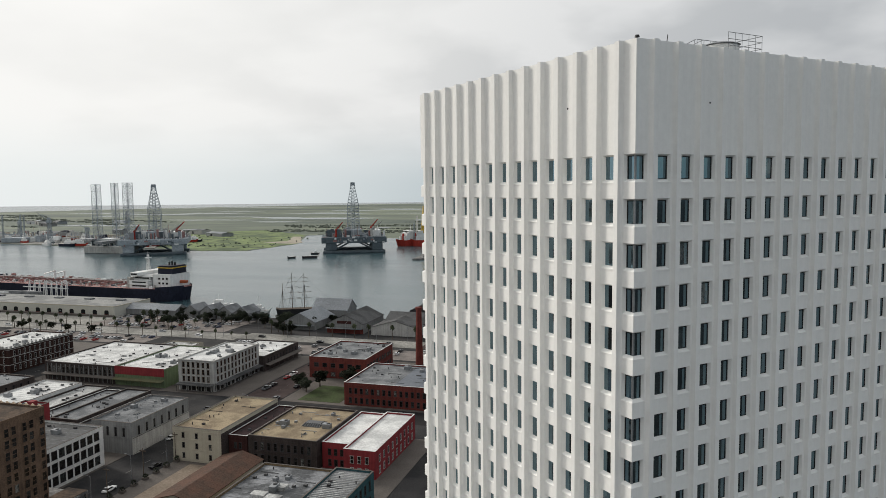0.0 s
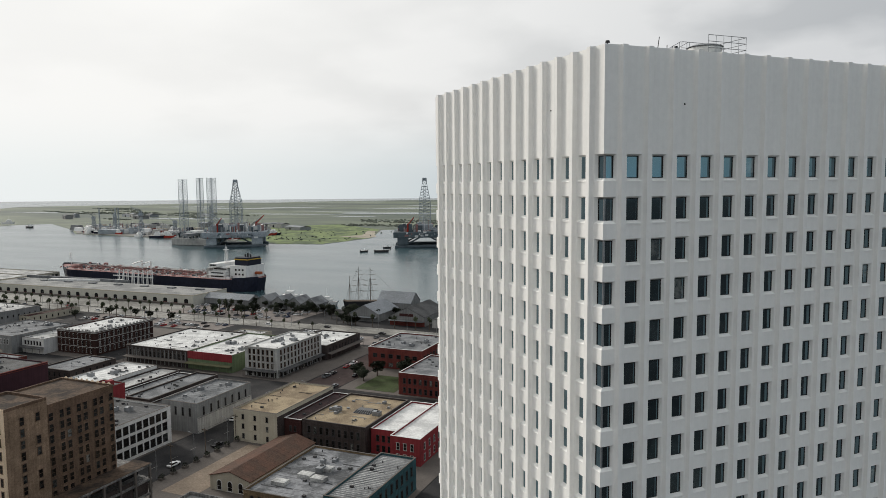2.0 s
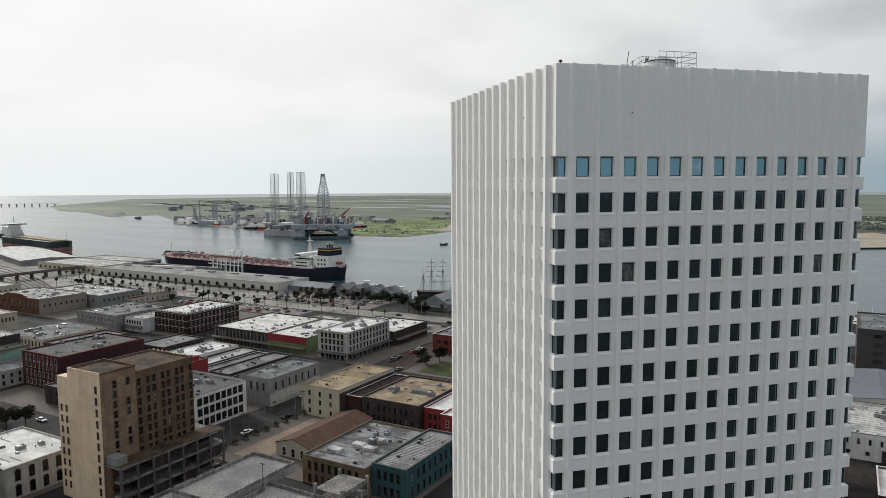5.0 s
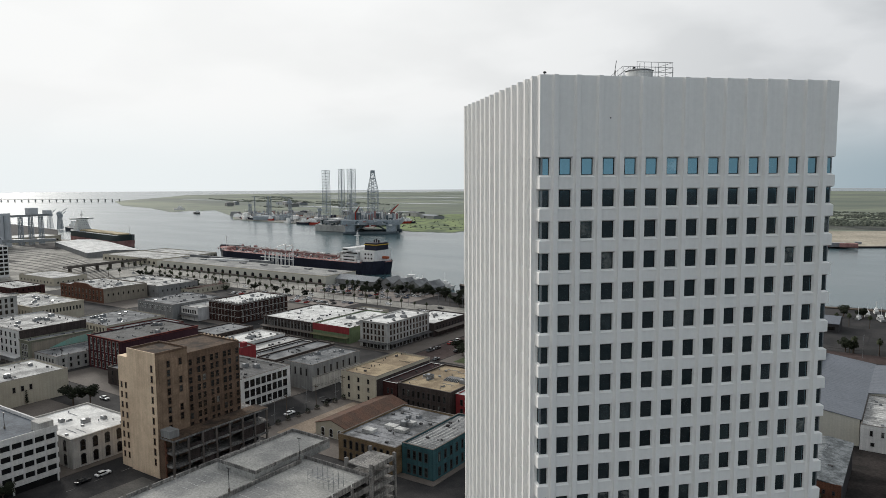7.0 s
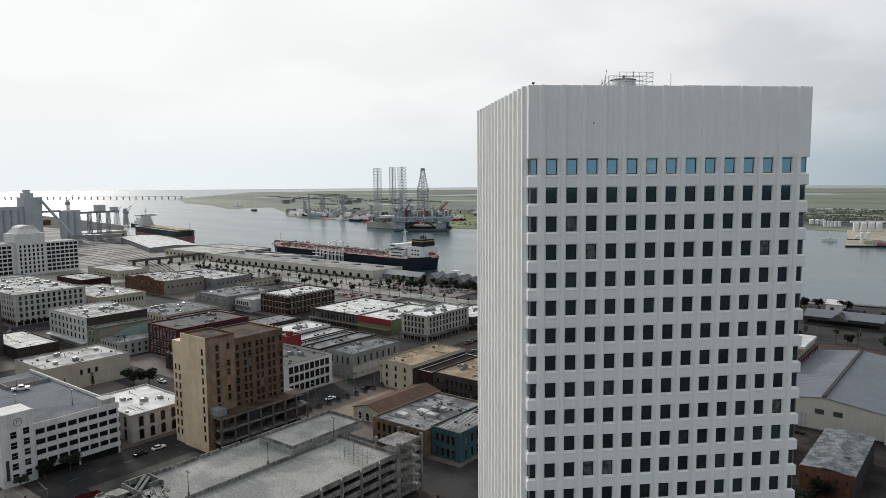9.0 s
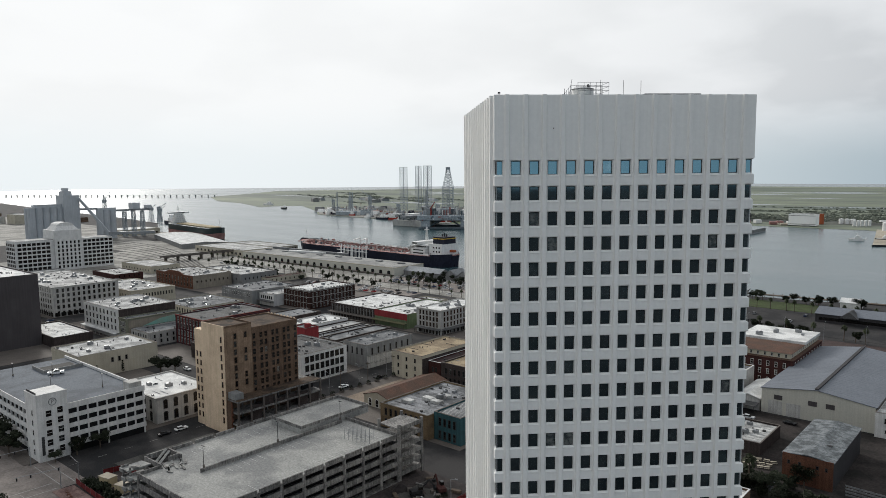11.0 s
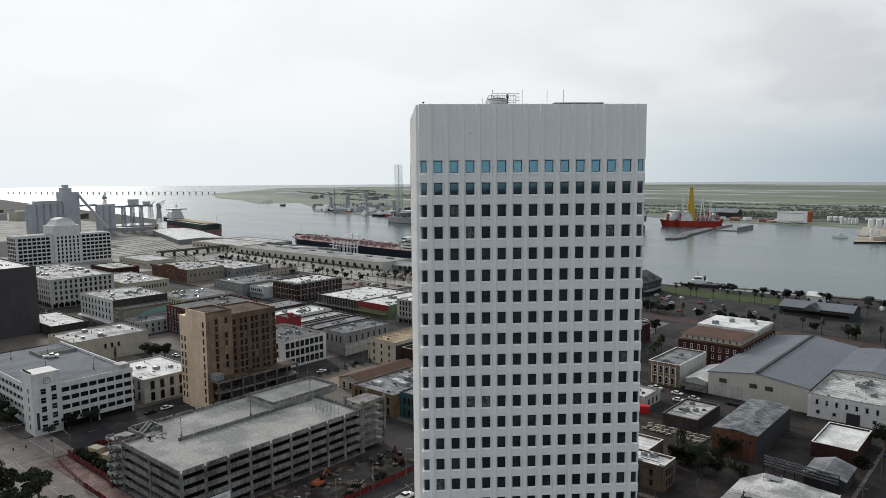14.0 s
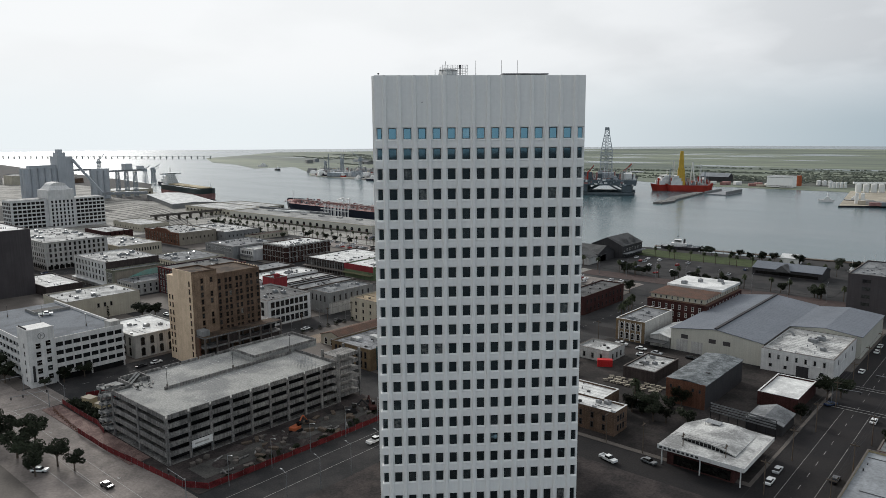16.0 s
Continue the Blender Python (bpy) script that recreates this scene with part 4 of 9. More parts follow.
        tagged(part("shopfront", s, M["win"], b, "dark shop windows at street level"), kind="stuff")
    if awning:
        for face in awning[1]:
            a = Mesh()
            if face == "front":
                a.quad((0, 0.3, 3.9), (2.6, 0.3, 3.4), (2.6, d - 0.3, 3.4), (0, d - 0.3, 3.9)).box(2.5, 0.3, 3.1, 2.62, d - 0.3, 3.42)
                for i in range(int(d / 5) + 1):
                    a.box(2.4, 0.5 + i * (d - 1) / max(1, int(d / 5)), 0, 2.52, 0.62 + i * (d - 1) / max(1, int(d / 5)), 3.4)
            else:
                a.quad((0, 0, 3.9), (-w, 0, 3.9), (-w, -2.6, 3.4), (0, -2.6, 3.4)).box(-w, -2.62, 3.1, 0, -2.5, 3.42)
                for i in range(int(w / 5) + 1):
                    x = -0.5 - i * (w - 1) / max(1, int(w / 5))
                    a.box(x - 0.12, -2.52, 0, x, -2.4, 3.4)
            part("awning", a, M[awning[0]], b, "street awning on thin posts")
    return b

B = building
B("office_block", "tall dark grey windowless slab block", (-425, 30, -353, 121.5), 40, "slabgrey", "roof_white")
B("arched_building", "small off-white two-storey building with arched windows and white roof", (-213, 99, -180, 123), 10, "offwhite", "roof_white", (1.0, 5.6), 5, 6, (1.7, 2.5), True, cornice="offwhite")
B("three_storey_building", "white three-storey building with wide dark windows", (-212, 165.5, -178, 192), 13.6, "white", "roof_dark", (1.4, 5.6, 9.6), 8, 6, (2.2, 2.6))
B("warehouse_building", "grey stucco building with arched windows along the street", (-192, 202, -175, 234), 11.5, "greystone", "roof_grey", (6.5,), 7, 4, (0.9, 2.6), True, shop=False)
B("market_building", "long dark brick building with white roof", (-290, 277, -248, 325), 9, "darkbrick", "roof_white", (3.9,), 0, 14, (1.3, 2.6), True, "concrete", awning=("concrete", ("side",)), pilasters="greystone")
B("corner_shop", "red-fronted building with green side wall and white roof", (-247.9, 277, -220, 325), 9, "green", "roof_white", (), 0, 0, awning=("olive", ("side",)))
B("hotel", "off-white four-storey hotel with many sash windows", (-212, 277, -193, 316), 14.5, "offwhite", "roof_white", (4.6, 8.0, 11.2), 12, 6, (1.25, 2.2), cornice="offwhite", shop=True, awning=("roof_dark", ("side", "front")), pilasters="offwhite", trim="brown")
B("low_store", "low building with white roof and dark front", (-215, 316.5, -190, 352), 8, "darkbrick", "roof_white", (4.2,), 10, 0, (1.0, 2.0), awning=("concrete", ("front",)))
B("brick_block", "dark red brick block with pale cornice and white roof", (-345, 280, -316, 322), 13, "rustbrick", "roof_white", (1.2, 5.2, 9.0), 12, 8, (1.1, 1.9), True, "offwhite", cornice="offwhite")
B("ornate_building", "ornate red brick Victorian building with plain maroon side wall", (-299, 172, -270, 215), 16, "plum", "roof_dark", (1.2, 5.2, 9.2, 12.4), 0, 8, (1.3, 2.2), True, "offwhite", cornice="redbrick", pilasters="redbrick")
B("mural_building", "stone building with a faded aqua painted side wall", (-331.5, 155, -322, 188), 12.8, "olivestone", "roof_grey", (1.2, 4.8, 8.4), 0, 4, (1.2, 2.2), True, "offwhite", cornice="olivestone")
B("white_corner_building", "white four-storey corner building", (-378, 155, -332, 190), 17, "white", "roof_dirty", (5.0, 9.0, 13), 5, 9, (1.4, 2.2), awning=("roof_white", ("side",)))
B("beige_building", "beige building with blank wall and few windows", (-292, 104, -262, 142), 11.5, "cream", "roof_dirty", (6.2,), 3, 0, (1.1, 1.9), margin=14)
B("low_building", "low dark building with white roof", (-385, 122, -338, 143), 6, "darkbrick", "roof_white")
B("teal_building", "teal painted two-storey brick building with ribbed roof", (-90, 155, -78, 188), 10, "teal", "roof_grey", (1.0, 5.6), 9, 4, (1.2, 2.6))
B("service_building", "low building with dirty white roof and rooftop units", (-114, 152, -90.4, 188), 9, "ochrebrick", "roof_stained", (1.0, 5.0), 0, 8, (1.2, 2.0), True)

B("cream_building", "cream three-storey building with tan roof", (-158, 202, -139, 240), 12, "cream", "roof_tan", (1.4, 5.0, 8.5), 0, 3, (1.0, 1.6))
B("maroon_store", "maroon brick store with dark maroon roof", (-138.6, 206, -131.5, 240), 9.5, "maroon", "roof_maroon", (1.2, 5.0), 0, 2, cap="white")
B("tan_roof_building", "dark brick two-storey building with tan gravel roof", (-131, 206, -105.5, 240), 10, "darkbrick", "roof_tan", (1.2, 5.4), 0, 9, (1.2, 2.4))
B("red_building", "red painted building with bright white roof", (-105, 209, -95.2, 242), 9, "redpaint", "roof_white", (1.2, 4.8), 0, 3, (1.2, 2.0), cap="roof_white", bare=True)
B("red_building", "red painted corner building with bright white roof and framed windows", (-95, 204, -84, 243), 9.4, "redpaint", "roof_white", (1.2, 5.0), 9, 3, (1.2, 2.2), trim="offwhite", cap="roof_white", bare=True)
B("red_brick_mill", "red brick two-storey building with grey roof", (-127, 275, -88, 310), 10, "redbrick", "roof_grey", (1.2, 5.4), 10, 14, (1.3, 2.2), cap="white")
B("brick_hall", "red brick hall with grey roof and white coping", (-163, 313, -133, 350), 10.5, "redbrick", "roof_grey", (1.2, 5.6), 9, 6, (2.4, 1.8), cap="roof_white")
B("brick_hotel", "dark red brick building with wooden top storey", (-40, 296, -10, 345), 12, "maroon", "roof_white", (1.2, 5, 8.5), 10, 8, (1.1, 2.0), trim="white")
B("stone_bank", "small buff stone building with arched windows", (-37, 257, -23, 287), 10, "ochrebrick", "roof_grey", (1.2, 5.6), 0, 4, (1.5, 2.2), True, "white", cap="white", pilasters="white")
B("white_annex", "white annex with small dark windows", (28, 254.5, 54.2, 292.8), 9, "white", "roof_dirty", (5.6,), 3, 7, (0.8, 1.5))
B("small_red_store", "small dark red building with clean white roof", (39.2, 214.4, 52.3, 237.8), 5, "maroon", "roof_white", cap="roof_white", bare=True)
mill = bpy.data.objects["red_brick_mill"]
part("roof_glazing", Mesh().prism([(-17, 1.5), (-4, 1.5), (-4, 33), (-17, 33)], 9.42, 9.6, [(-10.8, 2.5), (-10.2, 2.5), (-10.2, 32), (-10.8, 32)]), M["blue_roof"], mill, "blue-grey raised roof panel")
part("side_wall", Mesh().box(0.004, 0.3, 0, 0.12, 30, 9.9), M["offwhite"], bpy.data.objects["stone_bank"], "plain off-white side wall")
part("roller_door", Mesh().box(-13, -0.1, 0.2, -8.6, -0.004, 4.2), M["darkgrey"], bpy.data.objects["white_annex"], "dark roller door")
an = bpy.data.objects["white_annex"]
for x in (-22.5, -17.0, -4.0):
    add_window(an, pose(x, 0, 2.6), 1.1, 0.9, trim="darkgrey")
part("side_wall", Mesh().box(0.004, 0.2, 0, 0.12, 37.6, 10.8), M["darkbrick"], bpy.data.objects["cream_building"], "dark brick side wall")
part("side_wall", Mesh().box(0.004, 0.0, 0, 0.1, 32, 6.2), M["offwhite"], bpy.data.objects["warehouse_building"], "off-white lower side wall")
tb = bpy.data.objects["teal_building"]
rib = Mesh()
for i in range(28):
    rib.box(-11.3, 1.0 + i * 1.1, 9.42, -0.8, 1.25 + i * 1.1, 9.52)
tagged(part("roof_rib", rib, M["roof_dirty"], tb, "pale roof ribs"), kind="stuff")
trb = bpy.data.objects["tan_roof_building"]
sk = part("roof_skylight", Mesh().prism([(-13, 14), (-6, 14), (-6, 21), (-13, 21)], 9.42, 10.2, [(-12.5, 16), (-6.5, 16), (-6.5, 19), (-12.5, 19)]), M["win"], trb, "large ribbed skylight")
for i in range(8):
    part("glazing_bar", Mesh().bar((-12.8 + i * 0.95, 14.1, 9.5), (-12.4 + i * 0.85, 16.2, 10.25), 0.07), M["steel"], sk)
sb = bpy.data.objects["service_building"]
for x, y in ((-17, 8), (-13, 15), (-8, 14), (-10, 21)):
    part("roof_box", bevelled(Mesh().box(x - 2.2, y - 1.4, 8.42, x + 2.2, y + 1.4, 9.5), 0.05, M["roof_dirty"], "roof_box", 1), None, sb, "pale boxed roof hatch")

# ---- parking structure beside the tower ----
def parking_structure():
    g = thing("parking_structure", "weathered grey concrete parking structure with open decks", "parking garage", (-74.5, 57, 0))
    W, D, H = 43.0, 64.5, 15.4
    F, N = 33.6, 6.6                                  # front wall's length, depth of the corner notch
    zs = [0.2 + 2.85 * i for i in range(6)]          # floor levels
    for k, z in enumerate(zs):
        if 0 < k < 5:
            part("floor_slab", Mesh().box(-F + 0.5, 0.5, z - 0.3, -0.5, D - 0.5, z).box(-W + 0.5, N, z - 0.3, -F + 0.5, D - 0.5, z), M["garage"], g)
    part("roof_deck", Mesh().box(-F, 0.3, 14.0, -0.3, D - 0.3, 14.42).box(-W + 0.3, N, 14.0, -F, D - 0.3, 14.42), M["deck"], g, "stained grey roof deck")
    part("ground_slab", Mesh().box(-W, 0, 0, 0, D, 0.2), M["garage"], g)
    ny, nx = 9, 2
    for i in range(ny + 1):
        y = 0.4 + i * (D - 0.8) / ny
        part("column", Mesh().box(-0.42, y - 0.4, 0.2, 0.12, y + 0.4, 14.6), M["garage"], g)
        if y > N:
            part("column", Mesh().box(-W - 0.12, y - 0.4, 0.2, -W + 0.42, y + 0.4, 14.6), M["garage"], g)
    for x in (-F / 2, -F + 0.4):
        part("column", Mesh().box(x - 0.4, -0.12, 0.2, x + 0.4, 0.42, 14.6), M["garage"], g)
    part("column", Mesh().box(-F, N - 0.4, 0.2, -F + 0.6, N + 0.3, 14.6), M["garage"], g)
    sp_y = Mesh().box(-0.3, 0, 0, 0.02, (D - 0.8) / ny - 0.8, 1.45).data("spandrel", M["garage"])
    sp_x = Mesh().box(0, -0.02, 0, F / nx - 0.8, 0.3, 1.45).data("spandrel", M["garage"])
    for k in range(1, 6):
        z = zs[k] - 0.42 if k < 5 else 13.95
        for i in range(ny):
            y = 0.8 + i * (D - 0.8) / ny
            part("spandrel", sp_y, None, g, at=pose(0, y, z))
            if y > N:
                part("spandrel", sp_y, None, g, at=pose(-W + 0.28, y, z))
        for i in range(nx):
            part("spandrel", sp_x, None, g, at=pose(-(i + 1) * F / nx + 0.4, 0, z))
        part("notch_wall", Mesh().box(-W, N - 0.02, z, -F, N + 0.28, z + 1.45).box(-F, 0.4, z, -F + 0.28, N - 0.4, z + 1.45), M["garage"], g)
        part("rear_spandrel", Mesh().box(-W + 0.4, D - 0.28, z, -0.5, D, z + 1.45), M["garage"], g)
    # solid near-black block: the decks' shade is put into its colour
    part("back_wall", Mesh().box(-F + 1, 3, 0.2, -3, D - 3, 13.7).box(-W + 3, N + 3, 0.2, -F + 1, D - 3, 13.7), M["dark"], g, "near-black block for the shade between the decks")
    # roof: dividing wall and raised rear deck
    part("ramp_wall", Mesh().box(-22.8, 12, 14.42, -22.4, D - 3, 15.5), M["garage"], g)
    part("ramp", Mesh().prism([(-W + 4, D - 18), (-24, D - 18), (-24, D + 10), (-W + 4, D + 10)], 14.2, 16.2), M["deck"], g, "raised end deck")
    for a in ((-W + 4, D - 18, -24, D - 17.7), (-24.3, D - 17.7, -24, D + 9.7), (-W + 4, D + 9.7, -24, D + 10), (-W + 4, D - 17.7, -W + 4.3, D + 9.7)):
        part("parapet", Mesh().box(a[0], a[1], 16.2, a[2], a[3], 17.1), M["garage"], g)
    st2 = Mesh()
    for i in range(19):
        for xa, xb in ((-21.5, -16.8), (-6.0, -1.2), (-38.6, -34.2)):
            st2.box(xa, 13 + i * 2.6, 14.42, xb, 13.1 + i * 2.6, 14.428)
    tagged(part("bay_line", st2, M["roof_dirty"], g, "faint painted parking bay lines"), kind="stuff")
    # stair tower at the far end: open landings on posts
    for x in (-9, -0.4):
        for y in (D + 0.6, D + 10.5):
            part("stair_post", Mesh().box(x - 0.4, y - 0.4, 0, x + 0.4, y + 0.4, 17.8), M["garage"], g)
    for k in range(6):
        z = 2.0 + k * 2.85
        part("landing", Mesh().box(-9, D + 0.6, z, -0.2, D + 10.8, z + 0.3), M["garage"], g)
        part("guard_wall", Mesh().box(-0.2, D + 1.2, z - 0.3, 0.0, D + 9.8, z + 1.0), M["garage"], g)
    # broken stair in the cut-out corner: ragged half-landings, one over the other
    rr = random.Random(17)
    for k in range(11):
        z = 0.7 + k * 1.36
        x0, y0 = -W + 0.3 + (4.6 if k % 2 else 0) + rr.random() * 0.7, -0.9 + rr.random() * 0.7
        land = part("stair_landing", Mesh().prism([(x0, y0), (x0 + 3.6 + rr.random(), y0 + rr.random() * 0.4), (x0 + 4.0, N - 0.4), (x0 - 0.2, N - 0.5 - rr.random())], z, z + 0.36), M["deck"], g, "broken concrete stair landing")
        part("broken_edge", Mesh().box(x0 + 0.4, y0 - 0.4, z - 0.3, x0 + 1.5 + rr.random() * 1.6, y0, z + 0.65), M["deck"], land)
        part("guard_stub", Mesh().box(x0 + 0.2, y0 + 0.1, z + 0.36, x0 + 0.45, y0 + 2.2, z + 0.95), M["garage"], land)
        xa, xb = (-W + 4.6, -W + 6.6) if k % 2 else (-W + 2.0, -W + 5.4)
        part("stair_flight", Mesh().prism([(xa, 1.4), (xa + 2.4, 1.4), (xa + 2.4, 2.8), (xa, 2.8)], z + 0.3, z + 1.3, [(xb, 1.5), (xb + 1.2, 1.5), (xb + 1.2, 2.7), (xb, 2.7)]), M["garage"], g)
    for x in (-W + 0.5, -W + 4.6, -F - 0.5):
        part("stair_post", Mesh().box(x - 0.2, 0.2, 0, x + 0.2, 0.6, 14.6 + rr.random()), M["garage"], g)
    # wrecked stairwell in the deck behind it
    # no hole is cut: a flush near-black sheet paints the well's shade
    part("stairwell", Mesh().box(-W + 1.2, N + 1.0, 14.424, -W + 6.6, N + 6.5, 14.44), M["dark"], g, "near-black sheet for the shade of the stairwell")
    for a in ((-W + 0.7, N + 0.4, -W + 1.2, N + 7.0), (-W + 1.2, N + 6.6, -W + 8.0, N + 7.0), (-W + 6.6, N + 3.6, -W + 6.9, N + 6.6)):
        part("stairwell_wall", Mesh().box(a[0], a[1], 14.42, a[2], a[3], 15.9), M["garage"], g)
    for dx in (2.0, 3.9):
        part("fallen_flight", Mesh().bar((-W + dx, N + 5.4, 16.2), (-W + dx + 3.2, N + 0.6, 14.7), 0.42, 4), M["deck"], g, "fallen stair flight")
    return g


parking_structure()


def deck_lamp(x, y, z, h=6.0):
    p = thing("lamp_post", "thin dark lamp post on the parking deck", "lamp post", (x, y, z), 0, group="deck lamps")
    part("pole", Mesh().cyl(0, 0, 0.0, h, 0.09, 0.06, 6), M["blacksteel"], p)
    part("base", Mesh().cyl(0, 0, 0, 0.8, 0.28, 0.28, 8), M["concrete"], p)
    part("head", Mesh().box(-0.7, -0.15, h, 0.7, 0.15, h + 0.16), M["blacksteel"], p)


for y in (70, 94, 118):
    deck_lamp(-97.1, y, 15.5 if y < 118 else 15.5)
# debris on the deck
rnd = random.Random(5)
for i in range(13):
    x, y, s = -109.0 + (i % 5) * 1.2 + rnd.random() * 0.5, 64 + (i // 5) * 2.6 + rnd.random() * 1.2, 1.0 + rnd.random() * 1.5
    m = Mesh().box(-s, -0.28, 0, s, 0.28, 0.3)
    solo("beam", m, M["deck" if i % 3 else "garage"], "loose concrete slab lying on the deck", "beam", at=(x, y, 14.42), turn=-38 + rnd.random() * 26, group="loose beams")
sc = thing("scaffold", "rusty steel scaffold on the parking deck", "scaffold", (-86, 110, 14.42))
for i in range(6):
    for j in range(3):
        part("pole", Mesh().bar((i * 1.8, j * 1.8, 0), (i * 1.8, j * 1.8, 3.2 + (i * j) % 3 * 0.7), 0.06), M["steel"], sc)
for z in (1.2, 2.4):
    for j in range(3):
        part("rail", Mesh().bar((0, j * 1.8, z), (9, j * 1.8, z), 0.05), M["steel"], sc)
    for i in range(6):
        part("rail", Mesh().bar((i * 1.8, 0, z), (i * 1.8, 3.6, z), 0.05), M["steel"], sc)


# ---- white multi-storey garage with a corner tower ----
def white_garage():
    g = thing("white_garage", "white multi-storey parking garage with a round sign on its corner tower", "parking garage", (-176, 57, 0))
    W, D, H = 70.0, 36.0, 17.3
    # near-black filling stands in for shade behind the deck openings
    part("inside", Mesh().box(-W + 0.6, 0.6, 0, -0.6, D - 0.6, 15.9), M["dark"], g, "near-black block for the shade between the decks")
    part("roof_deck", Mesh().box(-W + 0.3, 0.3, 15.9, -0.3, D - 0.3, 16.3), M["deck_blue"], g, "blue-grey roof deck")
    levels = [3.6, 6.9, 10.2, 13.5]
    # wall bands and piers leave the openings
    for k, (za, zb) in enumerate(((2.4, 3.9), (5.7, 7.2), (9.0, 10.5), (12.3, 13.8), (15.6, 17.3))):
        part("band", Mesh().box(-0.5, 9, za, 0, D, zb), M["white"], g)
        part("band", Mesh().box(-W, 0, za, -9, 0.5, zb), M["white"], g)
        part("band", Mesh().box(-W, D - 0.5, za, -0.5, D, zb), M["white"], g)
    n = 8
    for i in range(n + 1):
        y = 9 + i * (D - 9.8) / n
        part("pier", Mesh().box(-0.45, y, 2.4 if i % 4 else 0, 0.04, y + 0.45, 17.28), M["white"], g)
    n = 15
    for i in range(n + 1):
        x = -9.8 - i * (W - 10.6) / n
        part("pier", Mesh().box(x, -0.04, 2.4 if i % 4 else 0, x + 0.45, 0.45, 17.28), M["white"], g)
    for a in ((-0.3, 0.5, 0, D), (-W, 0, -0.3, 0.3)):
        part("parapet", Mesh().box(a[0], a[1], 17.304, a[2], a[3], 17.6), M["white"], g)
    st = part("stair_tower", Mesh().box(-9, -0.6, 0, 0.6, 9, 22.4), M["white"], g)
    for k in range(5):
        for y, up in ((3.0, -0.2), (6.6, 0.3)):
            add_window(st, pose(0.6, y, 2.9 + k * 3.3 + up, 0, 0, 90), 2.0, 2.0, trim="white")
        add_window(st, pose(-3.2, -0.6, 2.9 + k * 3.3), 1.3, 1.9, trim="white")
    for x in range(6):
        part("roof_sign", Mesh().box(-8.4 + x * 1.4, -0.3, 22.4, -7.4 + x * 1.4, -0.1, 23.3), M["darkgrey"], st, "dark sign bar on the tower top")
    part("tower_coping", Mesh().box(-9.1, -0.7, 22.404, 0.7, -0.35, 22.7).box(0.35, -0.35, 22.404, 0.7, 9.1, 22.7), M["white"], st)
    part("ramp_wall", Mesh().box(-62, 20, 16.3, -50, 20.4, 17.5).box(-50.4, 20.4, 16.3, -50, 35, 17.5), M["greystone"], g)
    # the ramp recess is only a near-black sheet coloured as shade
    part("ramp_opening", Mesh().box(-61, 20.6, 16.304, -50.6, 34, 16.33), M["dark"], g, "near-black sheet for the shaded ramp opening in the roof deck")
    ring = Mesh()
    k = 20
    for i in range(k):
        a, b = 2 * math.pi * i / k, 2 * math.pi * (i + 1) / k
        ring.quad((0.68, 4.4 + 1.3 * math.cos(a), 19.6 + 1.3 * math.sin(a)), (0.68, 4.4 + 1.3 * math.cos(b), 19.6 + 1.3 * math.sin(b)), (0.68, 4.4 + 1.05 * math.cos(b), 19.6 + 1.05 * math.sin(b)), (0.68, 4.4 + 1.05 * math.cos(a), 19.6 + 1.05 * math.sin(a)))
        ring.quad((0.6, 4.4 + 1.3 * math.cos(a), 19.6 + 1.3 * math.sin(a)), (0.6, 4.4 + 1.3 * math.cos(b), 19.6 + 1.3 * math.sin(b)), (0.68, 4.4 + 1.3 * math.cos(b), 19.6 + 1.3 * math.sin(b)), (0.68, 4.4 + 1.3 * math.cos(a), 19.6 + 1.3 * math.sin(a)))
    part("sign_ring", ring, M["greystone"], g, "grey ring sign")
    f = bpy.data.curves.new("sign_letter", "FONT")
    f.body, f.size, f.extrude, f.align_x, f.align_y = "P", 1.9, 0.03, "CENTER", "CENTER"
    f.materials.append(M["greystone"])
    t = new("sign_letter", f)
    t.parent = g
    t.matrix_basis = pose(0.66, 4.4, 19.6, 90, 0, 90)
    part("banner", Mesh().box(0.6, 0.4, 2.2, 0.72, 1.3, 8.5), M["darkgrey"], g, "tall dark banner sign")
    part("rear_stair", bevelled(Mesh().box(-6, D - 5, 15.9, -1, D - 0.6, 19.2), 0.1, M["offwhite"], "rear_stair"), None, g)
    return g


white_garage()
for x, y in ((-200, 70), (-220, 78), (-190, 84), (-232, 68)):
    deck_lamp(x, y, 16.3, 5)


